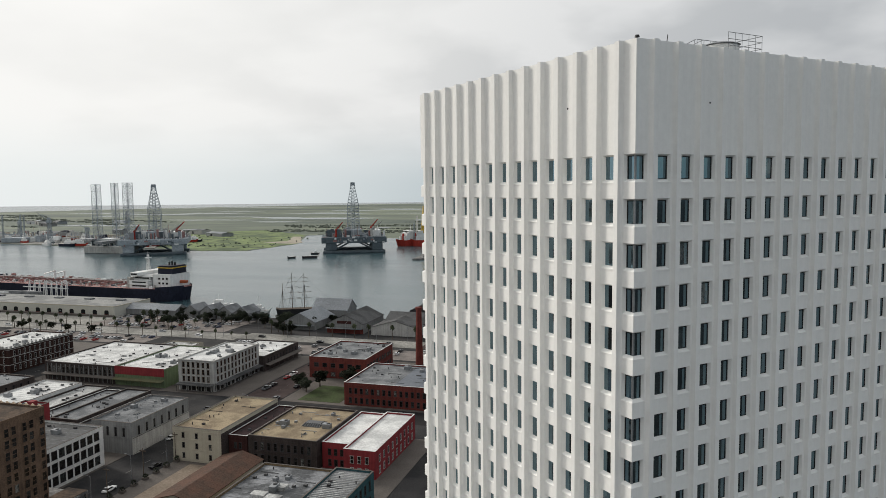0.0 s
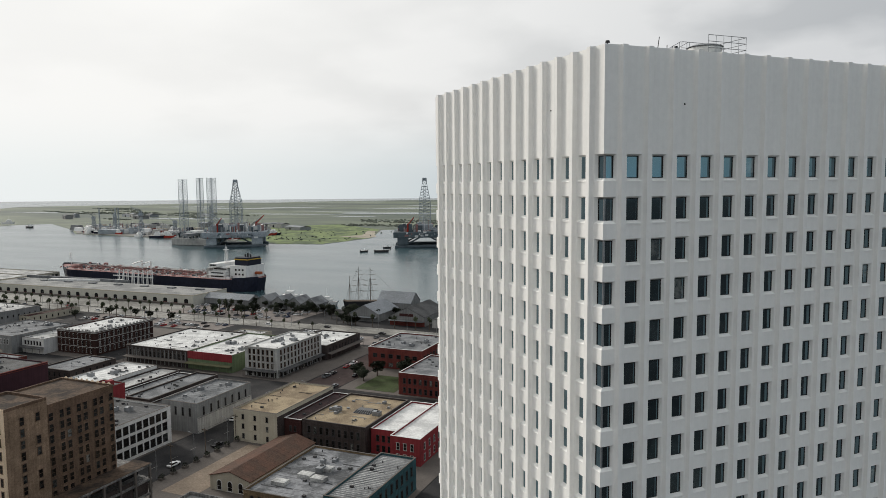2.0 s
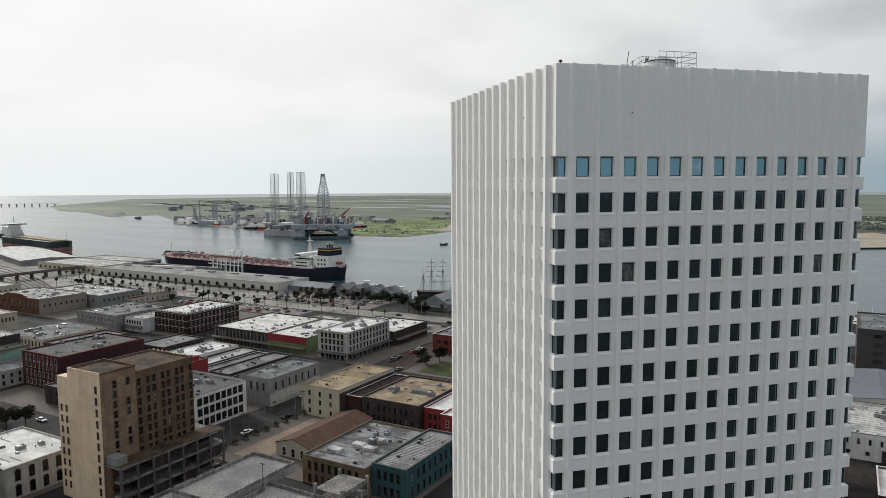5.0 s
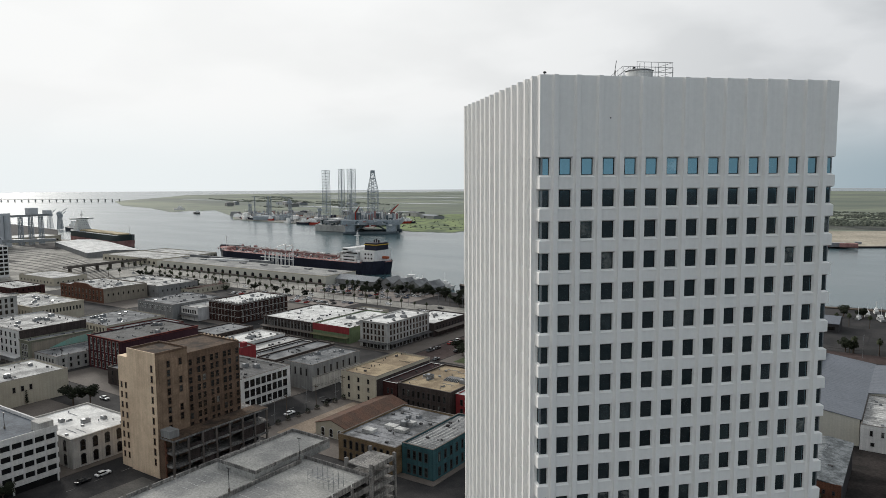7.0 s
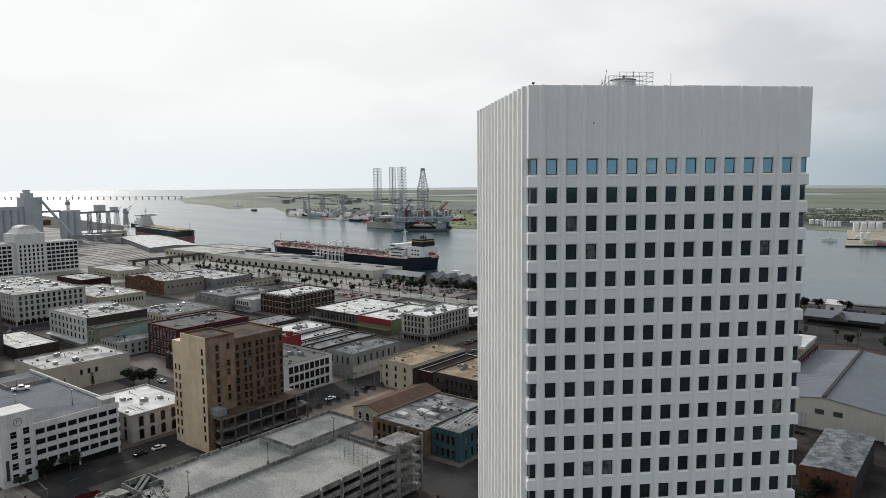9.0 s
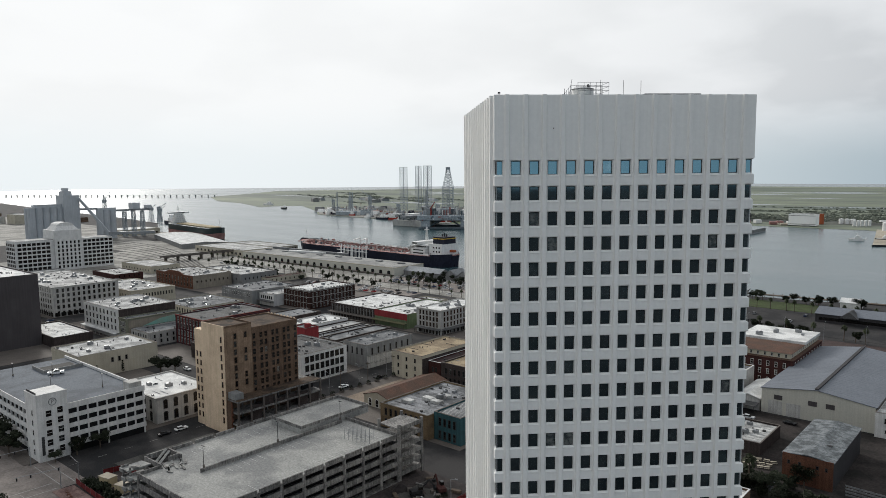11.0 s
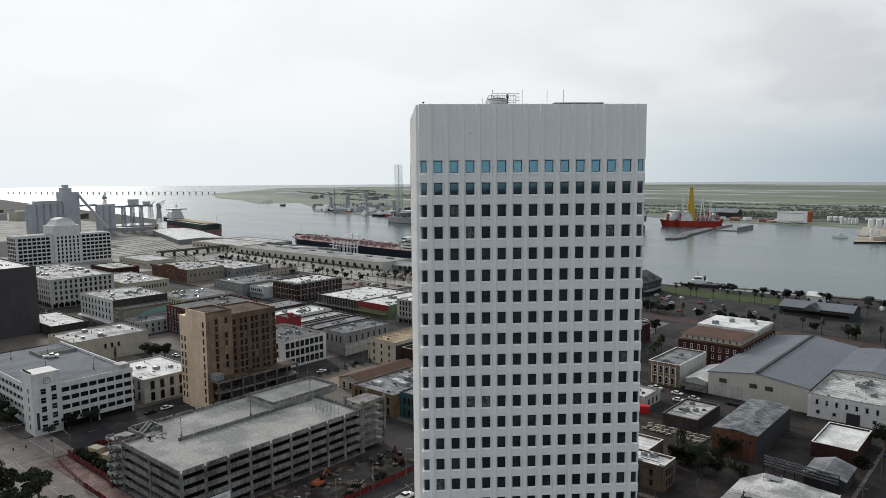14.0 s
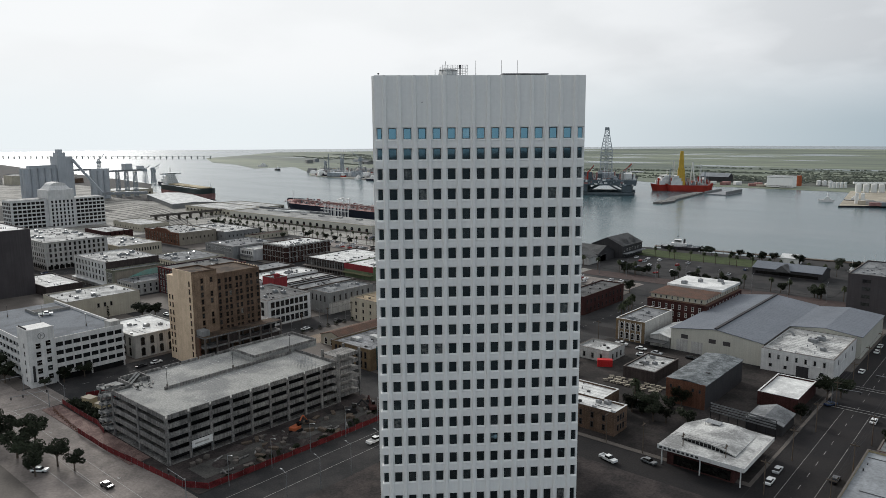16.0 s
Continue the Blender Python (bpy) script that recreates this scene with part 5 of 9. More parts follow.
# ---- tan and brown high-rise with an open concrete podium ----
def tan_highrise():
    b = thing("old_highrise", "old vacant high-rise with tan end wall and brown brick side", "high-rise", (-150.5, 110.5, 0))
    W, D1, D2, H1, H2 = 20.5, 11.5, 32.5, 39.7, 37.4
    part("stair_block", Mesh().box(-W + 6, 0, 0, 0, D1, H1 - 0.8), M["brown_shaft"], b)
    for a in ((-W + 6, 0, -W + 6.4, D1), (-0.4, 0, 0, D1), (-W + 6.4, D1 - 0.4, -0.4, D1), (-W + 6.4, 0.004, -0.4, 0.4)):
        part("parapet", Mesh().box(a[0], a[1], H1 - 0.8, a[2], a[3], H1), M["brown"], b)
    part("end_wall", Mesh().box(-W + 6, -0.25, 0, 0.02, -0.004, H1), M["tan"], b, "tan stucco end wall")
    part("low_wing", Mesh().box(-W, 0.5, 0, -W + 5.99, D1, 36.4), M["tan"], b)
    part("low_end", Mesh().box(-W, 0.25, 0, -W + 5.99, 0.5, 36.4), M["tan"], b)
    part("slab", Mesh().box(-W, D1, 0, -0.35, D2, H2 - 0.6), M["brown"], b)
    for a in ((-W, D2 - 0.4, -0.35, D2), (-0.75, D1, -0.35, D2 - 0.4), (-W, D1, -W + 0.4, D2 - 0.4)):
        part("parapet", Mesh().box(a[0], a[1], H2 - 0.6, a[2], a[3], H2), M["brown"], b)
    part("roof", Mesh().box(-W + 0.4, D1, H2 - 0.596, -0.75, D2 - 0.4, H2 - 0.45), M["roof_bare"], b, "mossy brown roof")
    part("roof", Mesh().box(-W + 6.4, 0.4, H1 - 0.796, -0.4, D1 - 0.4, H1 - 0.6), M["roof_bare"], b, "mossy brown roof")
    # finials along the rear coping
    for i in range(9):
        x = -W + 2 + i * 2.1
        part("finial", Mesh().prism([(x - 0.5, D2 - 0.45), (x + 0.5, D2 - 0.45), (x + 0.5, D2 + 0.05), (x - 0.5, D2 + 0.05)], H2, H2 + 0.5, [(x - 0.1, D2 - 0.3), (x + 0.1, D2 - 0.3), (x + 0.1, D2 - 0.1), (x - 0.1, D2 - 0.1)]), M["tan"], b)
    for k in range(10):
        z = 5.0 + k * 3.3
        add_window(b, pose(-1.6, -0.25, z), 1.0, 1.9, trim="brown")
        if k < 8:
            for x in (-W + 1.6, -W + 4.0):
                add_window(b, pose(x, 0.25, z - 1), 0.9, 1.7, trim="brown")
    for k in range(8):
        z = 14.8 + k * 2.95
        add_window(b, pose(0, 4.5, z, 0, 0, 90), 1.3, 2.0, trim="brown")
        if k % 3:
            add_window(b, pose(0, 8.8, z, 0, 0, 90), 1.3, 2.0, trim="brown")
        for i in range(8):
            y = D1 + 1.3 + i * 2.6 + (0.45 if i % 2 else -0.1)
            add_window(b, pose(-0.35, y, z - 1.4, 0, 0, 90), 1.45, 2.0, trim="brown")
    # podium: open frame of columns and slabs, three levels
    for k, z in enumerate((0.0, 4.2, 8.4, 12.6)):
        part("podium_slab", Mesh().box(0.04, 0.5, z, 6.5, 38.5, z + 0.55), M["garage"], b)
    for i in range(8):
        y = 0.8 + i * 5.3
        part("podium_column", Mesh().box(6.0, y - 0.3, 0.55, 6.55, y + 0.3, 12.6), M["concrete"], b)
        part("podium_column", Mesh().box(0.4, y - 0.3, 0.55, 0.9, y + 0.3, 12.6), M["garage"], b)
    # shade of the open bays, painted as one near-black block
    part("podium_back", Mesh().box(0.0, D2 + 0.1, 0.55, 1.2, 38.4, 12.6), M["dark"], b, "near-black block for shade in the open podium")
    part("podium_roof", Mesh().box(0.04, 0.6, 13.154, 6.4, 38.4, 13.3), M["roof_bare"], b)
    part("podium_end", Mesh().box(0.06, 0.1, 0, 2.6, 0.45, 12.6), M["brown"], b, "ragged brick end wall")
    rr = random.Random(3)
    for k in range(16):
        part("loose_brickwork", Mesh().box(2.6, 0.12, k * 0.78, 2.9 + rr.random() * 0.9, 0.43, k * 0.78 + 0.72), M["orangebrick"], b)
    for k in range(3):
        for i in range(7):
            if rr.random() < 0.55:
                part("infill", Mesh().box(5.6, 1.3 + i * 5.3, 0.56 + k * 4.2, 5.8, 5.6 + i * 5.3, 0.56 + k * 4.2 + (1.1 if rr.random() < 0.7 else 3.4)), M["darkbrick"], b, "dark brick infill")
        part("guard_rail", Mesh().bar((6.5, 0.8, 1.6 + k * 4.2), (6.5, 38, 1.6 + k * 4.2), 0.05), M["blacksteel"], b)
    part("podium_rear", Mesh().box(-W, D2 + 0.02, 0, -0.5, 38.5, 12.5), M["garage"], b)
    part("hut", bevelled(Mesh().box(-0.1 + 0.15, 0.7, 13.3, 4.6, 4.2, 15.6), 0.08, M["greystone"], "hut"), None, b, "small grey roof hut")


tan_highrise()


# ---- metal warehouse with gabled roof ----
def gable(name, label, category, box, eave, ridge, wall, roof, axis="y", over=0.4, group=""):
    """A house with a ridge along the axis."""
    x0, y0, x1, y1 = box
    b = thing(name, label, category, (x1, y0, 0), group=group)
    w, d = x1 - x0, y1 - y0
    m = Mesh()
    if axis == "y":
        m.quad((-w, 0, 0), (0, 0, 0), (0, 0, eave), (-w / 2, 0, ridge), (-w, 0, eave)).quad((0, d, 0), (-w, d, 0), (-w, d, eave), (-w / 2, d, ridge), (0, d, eave))
        m.quad((0, 0, 0), (0, d, 0), (0, d, eave), (0, 0, eave)).quad((-w, d, 0), (-w, 0, 0), (-w, 0, eave), (-w, d, eave))
        sides = [((over, -over), (over, d + over), (-w / 2, d + over), (-w / 2, -over), eave, ridge), ((-w - over, -over), (-w - over, d + over), (-w / 2, d + over), (-w / 2, -over), eave, ridge)]
    else:
        m.quad((0, 0, 0), (0, d, 0), (0, d, eave), (0, d / 2, ridge), (0, 0, eave)).quad((-w, d, 0), (-w, 0, 0), (-w, 0, eave), (-w, d / 2, ridge), (-w, d, eave))
        m.quad((-w, 0, 0), (0, 0, 0), (0, 0, eave), (-w, 0, eave)).quad((0, d, 0), (-w, d, 0), (-w, d, eave), (0, d, eave))
        sides = [((over, -over), (-w - over, -over), (-w - over, d / 2), (over, d / 2), eave, ridge), ((over, d + over), (-w - over, d + over), (-w - over, d / 2), (over, d / 2), eave, ridge)]
    part("wall", m, M[wall], b)
    seams = Mesh()
    for a, c, e, f, ze, zr in sides:
        s = Mesh()
        low = [(*a, ze), (*c, ze), (*e, zr), (*f, zr)]
        hi = [(x, y, z + 0.22) for x, y, z in low]
        s.quad(*low).quad(*hi)
        for i in range(4):
            s.quad(low[i], low[(i + 1) % 4], hi[(i + 1) % 4], hi[i])
        # standing seams
        la, lc = Vector(hi[0]), Vector(hi[1])
        ua, uc = Vector(hi[3]), Vector(hi[2])
        n = max(3, int((lc - la).length / 2.4))
        for i in range(n + 1):
            p, q = la.lerp(lc, i / n), ua.lerp(uc, i / n)
            seams.bar(p, q, 0.03)
        part("roof", s, M[roof], b)
    tagged(part("roof_seam", seams, M[roof], b), kind="stuff")
    return b


wh = gable("warehouse", "large pale metal warehouse with blue-grey seamed roof", "warehouse", (-11, 258, 27.6, 342), 9.4, 12.0, "metalcream", "blue_roof")
wh2 = gable("warehouse", "large pale metal warehouse with blue-grey roof", "warehouse", (27.9, 293.4, 56, 340), 9.4, 11.0, "metalcream", "blue_roof")
for x in (-36, -29.5):
    part("shutter", Mesh().box(x, -0.08, 0.1, x + 5, -0.004, 5.2), M["offwhite"], wh, "roller shutter door")
for x in (-34, -22, -16):
    part("vent", Mesh().box(x, -0.1, 5.8, x + 3.0, -0.004, 7.6), M["slabgrey"], wh, "wall vent panel")
part("gutter", Mesh().box(0.42, -0.4, 9.35, 0.62, 84.4, 9.6), M["blacksteel"], wh)
part("ridge_vent", Mesh().box(-19.9, 0, 12.2, -18.7, 84, 12.7), M["darkgrey"], wh)

bw = gable("brick_workshop", "orange brick workshop with a weathered metal roof", "workshop", (13.6, 197, 27.4, 234.2), 8.6, 9.4, "darkgrey", "weathered", "y", 0.25)
part("front_wall", Mesh().box(-13.82, -0.3, 0, 0.02, -0.004, 9.0), M["orangebrick"], bw, "orange brick front wall")
for x in (-12.0, -9.0, -4.2, -1.8):
    add_window(bw, pose(x, -0.3, 6.4), 0.7, 0.8, trim="darkgrey")
part("roof_hatch", Mesh().box(-4.6, 12, 9.0, -3.2, 13.2, 9.4), M["darkgrey"], bw)
part("roof_pipe", Mesh().bar((-9, 4, 9.35), (-6, 30, 9.6), 0.07), M["steel"], bw)
lt = gable("lean_store", "low store with bright white pitched roof beside the warehouse", "store", (-20.6, 258, -11.6, 284), 4.6, 6.0, "offwhite", "roof_white", "y", 0.3)
part("carport", Mesh().box(-9, -6, 3.0, 0, -0.31, 3.25), M["roof_dark"], lt, "dark flat carport roof")
for x in (-8.7, -0.4):
    part("carport_post", Mesh().box(x, -5.9, 0, x + 0.15, -5.75, 3.0), M["blacksteel"], lt)
bs = gable("brown_shed", "low cream building with a rusty brown gabled roof and arched doors", "building", (-137, 165, -122, 200), 4.4, 6.6, "cream", "roof_brown", "y", 0.3)
for x in (-11.5, -7.5, -3.5):
    add_window(bs, pose(x, 0, 1.6), 1.8, 2.2, True, "white")

# ---- service station with a wide white roof ----
st = thing("station_canopy", "low building with wide white roof and curved clerestory", "canopy", (56, 149, 0))
part("roof", Mesh().prism([(-24, 0), (0, 0), (0, 26), (-20, 28), (-24, 20)], 5.2, 6.0), M["roof_dirty"], st)
part("fascia", Mesh().box(-24.1, -0.16, 4.9, 0.1, -0.004, 6.15).box(0.004, 0, 4.9, 0.16, 26, 6.15), M["white"], st)
up = Mesh()
n = 8
arc = [(-20 + 16 * i / n, 6.02 + 1.5 * math.sin(math.pi * (0.12 + 0.8 * i / n))) for i in range(n + 1)]
for (xa, za), (xb, zb) in zip(arc, arc[1:]):
    ya, yb = 7.5 - 2.2 * (xa + 20) / 16, 7.5 - 2.2 * (xb + 20) / 16
    up.quad((xa, ya, za), (xb, yb, zb), (xb, 25.5, zb - 0.5), (xa, 25.5, za - 0.5)).quad((xa, ya, za - 0.3), (xb, yb, zb - 0.3), (xb, yb, zb), (xa, ya, za))
    up.quad((xa, 25.5, 6.0), (xb, 25.5, 6.0), (xb, 25.5, zb - 0.5), (xa, 25.5, za - 0.5))
up.quad((-20, 7.5, 6.0), (-20, 25.5, 6.0), (-20, 25.5, arc[0][1] - 0.5), (-20, 7.5, arc[0][1])).quad((-4, 5.3, 6.0), (-4, 25.5, 6.0), (-4, 25.5, arc[-1][1] - 0.5), (-4, 5.3, arc[-1][1]))
part("upper_roof", up, M["roof_dirty"], st, "raised curved roof part")
cl = Mesh()
for (xa, za), (xb, zb) in zip(arc, arc[1:]):
    ya, yb = 7.7 - 2.2 * (xa + 20) / 16, 7.7 - 2.2 * (xb + 20) / 16
    cl.quad((xa, ya, 6.004), (xb, yb, 6.004), (xb, yb, zb - 0.3), (xa, ya, za - 0.3))
clr = part("clerestory", cl, M["win"], st, "dark clerestory windows under the curved roof")
for i in range(13):
    x = -19.4 + i * 1.2
    part("mullion", Mesh().box(x, 7.5 - 2.2 * (x + 20) / 16, 6.004, x + 0.1, 7.62 - 2.2 * (x + 20) / 16, 6.1 + 1.1 * math.sin(math.pi * (0.12 + 0.8 * (x + 20) / 16))), M["offwhite"], clr)
rk = part("roof_rack", Mesh().box(-18.5, 21, 7.4, -14, 24, 7.5), M["steel"], st, "steel frame with roof units")
for x in (-18.3, -16.4, -14.4):
    for y in (21.2, 23.8):
        part("rack_post", Mesh().bar((x, y, 6.0), (x, y, 8.2), 0.06), M["steel"], rk)
for i in range(9):
    part("sign_letter_bar", Mesh().box(-23.4 + i * 1.3, -0.2, 5.2, -22.6 + i * 1.3, -0.162, 5.8), M["darkgrey"], st)
part("wall", Mesh().box(-22, 2.2, 0, -3, 26, 5.2), M["maroon"], st)
part("shop_window", Mesh().box(-20, 2.1, 0.5, -4, 2.196, 3.2), M["win"], st)
for x in (-23, -12, -1):
    part("post", Mesh().box(x - 0.15, 0.8, 0, x + 0.15, 1.1, 5.2), M["white"], st)
bill = thing("billboard_frame", "long dark steel sign frame seen from behind", "sign frame", (32, 190, 0), -5)
for i in range(8):
    part("post", Mesh().box(i * 3 - 0.1, -0.1, 0, i * 3 + 0.1, 0.1, 6), M["blacksteel"], bill)
for z in (3.2, 4.1, 5.0, 5.8):
    part("rail", Mesh().box(0, -0.16, z, 21, -0.1, z + 0.5), M["steel"], bill)
gable("shed", "grey gabled tin shed", "shed", (43, 191, 54, 204), 3.4, 5.2, "darkgrey", "roof_grey", "y")

# ---- further town buildings ----
B("row_building", "five-storey pale row with many windows", (-520, 156, -429, 200), 20, "offwhite", "roof_dirty", (1.4, 5.4, 9.2, 13, 16.4), 12, 22, (1.5, 2.4), cornice="offwhite", shop=True)
B("pale_block", "pale two-storey block with arched upper windows", (-492, 208, -428, 242), 11, "cream", "roof_dirty", (5.6,), 14, 14, (1.0, 2.6), True, cornice="cream")
B("grey_hall", "grey hall with flat white roof", (-522, 276, -462, 312), 11, "dusttan", "roof_dirty", (5,), 8, 3, (1.0, 1.8))
B("dark_hall", "dark brick hall with pale roof", (-520, 314, -450, 350), 9, "greystone", "roof_dirty", (4,), 8, 6, (1.0, 1.8))
B("wide_store", "wide pale store with stained white roof and arched windows", (-384, 207, -342, 245), 9, "cream", "roof_grey", (1.0, 4.8), 0, 12, (1.1, 2.2), True)
B("side_store", "plain store with grey roof", (-341.5, 207, -321, 243), 8, "redbrick", "roof_grey", (4.6,), 6, 4, (1.0, 1.8))
B("arcade_building", "grey building with a row of arched windows", (-403, 266, -364, 306), 10, "greystone", "roof_grey", (5.4,), 0, 13, (1.1, 2.4), True, trim="white")
B("small_white_store", "small white store with dark canopy", (-363.5, 272, -346, 300), 8.5, "white", "roof_dirty", (4.8,), 0, 6, (1.3, 2.0), awning=("roof_dark", ("side",)))
B("pink_house", "small pink stucco house", (-472, 336, -452, 346), 6, "cream", "roof_white", (1.4,), 2, 4, (1.2, 2.4), True)
B("red_tile_building", "low building with long red roof", (-450, 334, -440, 375), 4.6, "cream", "maroon", (1.2,), 8, 2)
B("long_store", "long store with grey felt roof", (-294, 229, -274, 255.5), 8, "darkbrick", "roof_grey", (1.4, 4.8), 6, 5, (1.1, 1.8))
B("white_roof_store", "store with bright white roof", (-258, 202, -238, 246), 10, "white", "roof_white", (), 0, 0)
B("grey_roof_store", "narrow store with pale grey roof", (-237.6, 204, -225.5, 248), 8.6, "darkbrick", "roof_dirty")
B("grey_roof_store", "narrow store with grey roof and skylights", (-225, 206, -213, 246), 8.0, "darkbrick", "roof_grey", cap="white")
B("grey_roof_store", "narrow dark store with grey roof", (-212.5, 204, -200.5, 244), 9.8, "darkbrick", "roof_grey", (1.2, 4.8), 0, 5, (1.1, 2.2), True)
B("grey_roof_store", "narrow store with dark roof", (-200, 203, -192.4, 242), 8.6, "darkbrick", "roof_dark", cap="offwhite")
B("red_tower_house", "narrow red painted block behind the three-storey building", (-221, 193, -210, 201.5), 16.5, "redpaint", "roof_grey")
B("backyard_store", "low store with dark roof", (-262, 160, -232, 198), 8, "darkbrick", "roof_grey", (1.2, 4.6), 6, 6)
B("low_beige_store", "low beige store behind the market", (-272, 337, -250, 350), 5, "cream", "roof_dirty")
B("rear_store", "low white-roofed store beside the mural building", (-321.5, 157, -301, 186), 7.5, "offwhite", "roof_grey", (1.4, 4.4), 7, 6, (1.0, 1.5))
B("maroon_warehouse", "dark maroon brick warehouse", (-84, 285, -70, 330), 10, "maroon", "roof_dark", (1.4, 5.6), 10, 3)
B("low_white_building", "low brick building with bright white roof and stepped parapet", (-14, 157.6, 13.9, 166.2), 8, "brown", "roof_white", (1.5, 4.6), 3, 6, (1.0, 1.6), cap="roof_white")
B("low_rear_building", "low brick building with stained white roof", (-14, 166.4, 4.2, 179.6), 7.2, "brown", "roof_white", (1.5,), 3, 0, (1.0, 1.6), cap="roof_white")
B("low_workshop", "low workshop with stained white roof", (-10, 211, 3, 233), 4.5, "darkbrick", "roof_dirty")
B("yard_store", "small store with stained roof", (-37, 222, -22, 236), 5, "offwhite", "roof_dirty", (1.2,), 3, 3)
B("concrete_block", "grey concrete multi-storey block with dark bands", (34, 372, 120, 420), 22, "slabgrey", "roof_grey", (2, 6, 10, 14, 18), 6, 6, (4.0, 1.6))
B("roadside_building", "tan building with white metal roof", (78, 150, 110, 186), 5, "yellowstone", "metal_roof", (1.2,), 4, 4)
B("roadside_store", "low store with pale roof", (80, 188, 108, 215), 4.5, "redbrick", "roof_dirty")
B("railside_depot", "pale depot with flat roof", (-640, 300, -580, 330), 7, "cream", "roof_dirty", (2,), 6, 10, (1.4, 1.8))
B("brick_depot", "red brick depot by the rail yard", (-590, 250, -545, 275), 8, "maroon", "roof_dirty", (1.4, 4.8), 5, 9)
B("low_depot", "low grey depot by the rail yard", (-640, 200, -560, 240), 7, "greystone", "roof_dirty", (2,), 6, 12)
B("flat_store", "grey store with a flat roof", (-525, 205, -500, 243), 7.5, "greystone", "roof_grey", (1.4, 4.4), 6, 4)
B("brick_store", "brick store with white roof", (-530, 100, -430, 145), 8, "brown", "roof_dirty", (1.4, 4.6), 8, 16)
br = bpy.data.objects["brick_hotel"]
part("top_storey", Mesh().box(-28.5, 1.0, 12.004, -1.2, 47.5, 14.8), M["cream"], br, "cream wooden top storey")
part("top_roof", Mesh().prism([(-29.4, 0.2), (-0.5, 0.2), (-0.5, 22), (-29.4, 22)], 14.804, 15.1, [(-28.0, 9), (-2, 9), (-2, 21), (-28, 21)]), M["roof_brown"], br, "brown sloping front roof")
part("rear_roof", Mesh().box(-29.4, 22.004, 14.804, -0.6, 48.2, 16.0), M["roof_white"], br, "white rear roof")
part("lower_roof", Mesh().prism([(-30.2, -0.4), (0.3, -0.4), (0.3, 49.4), (-30.2, 49.4)], 12.104, 12.5, [(-28.6, 0.9), (-1.1, 0.9), (-1.1, 47.6), (-28.6, 47.6)]), M["roof_brown"], br)
part("chimney_stack", Mesh().box(-3.2, 2, 15.9, -1.0, 4.4, 18.4), M["redpaint"], bpy.data.objects["red_tower_house"])
cs = bpy.data.objects["corner_shop"]
part("red_fascia", Mesh().box(-27.9, -0.22, 5.4, 0, -0.004, 9.3), M["redpaint"], cs, "red painted fascia")
mb = bpy.data.objects["mural_building"]
part("mural_wall", Mesh().box(0.004, 1.0, 1.5, 0.1, 32, 11.9), M["dusttan"], mb, "bare rendered side wall")
part("mural", Mesh().quad((0.13, 2, 5.0), (0.13, 31.6, 4.0), (0.13, 31.6, 11.7), (0.13, 20, 10.6), (0.13, 10, 7.8)).quad((0.104, 2, 5.0), (0.104, 10, 7.8), (0.104, 20, 10.6), (0.104, 31.6, 11.7), (0.104, 31.6, 4.0)), M["aqua"], mb, "faded aqua painted mural")
wc = bpy.data.objects["white_corner_building"]
part("party_wall", Mesh().box(0.004, 0.3, 11, 0.3, 34.8, 17.1), M["darkbrick"], wc, "dark bare party wall above the lower roof")


gh = bpy.data.objects["grey_hall"]
part("brick_front", Mesh().box(-60, -0.35, 0, 0.02, -0.004, 11.2).prism([(-45, -0.35), (-15, -0.35), (-15, 0.4), (-45, 0.4)], 11.204, 13.4, [(-38, -0.35), (-22, -0.35), (-22, 0.4), (-38, 0.4)]), M["orangebrick"], gh, "ornate red-brown brick front")
for z in (2.4, 6.6):
    for i in range(12):
        add_window(gh, pose(-3 - i * 4.9, -0.35, z + 0.8), 1.5, 2.2, True, "dusttan")
lw = bpy.data.objects["low_white_building"]
for i in range(5):
    part("parapet_step", Mesh().box(-27.6 + i * 6.6, -0.08, 8.1, -26.2 + i * 6.6, 0.42, 8.7), M["roof_white"], lw)
bb = bpy.data.objects["brick_block"]
for i in range(16):
    part("crenel", Mesh().box(0.0, 0.6 + i * 2.6, 13.3, 0.4, 1.9 + i * 2.6, 14.1), M["offwhite"], bb)
for i in range(11):
    part("crenel", Mesh().box(-27.6 + i * 2.6, -0.4, 13.3, -26.4 + i * 2.6, 0.0, 14.1), M["offwhite"], bb)
for i in range(13):
    part("pilaster", Mesh().box(0.004, 1.2 + i * 3.24, 0, 0.3, 1.7 + i * 3.24, 12.2), M["rustbrick"], bb)
for i in range(9):
    part("pilaster", Mesh().box(-28.4 + i * 3.22, -0.3, 0, -27.9 + i * 3.22, -0.004, 12.2), M["rustbrick"], bb)
for z in (4.3, 8.4):
    part("string_course", Mesh().box(-29.2, -0.34, z, 0.34, -0.304, z + 0.3).box(0.304, -0.3, z, 0.34, 42, z + 0.3), M["offwhite"], bb, "pale stone band")
for name, w0 in (("brick_hotel", 27.0),):
    ob = bpy.data.objects[name]
    for i in range(9):
        add_window(ob, pose(-3.0 - i * 2.9, 1.0, 13.6), 0.9, 1.3)
    for i in range(13):
        add_window(ob, pose(-1.2, 4 + i * 3.4, 13.6, 0, 0, 90), 0.9, 1.3)


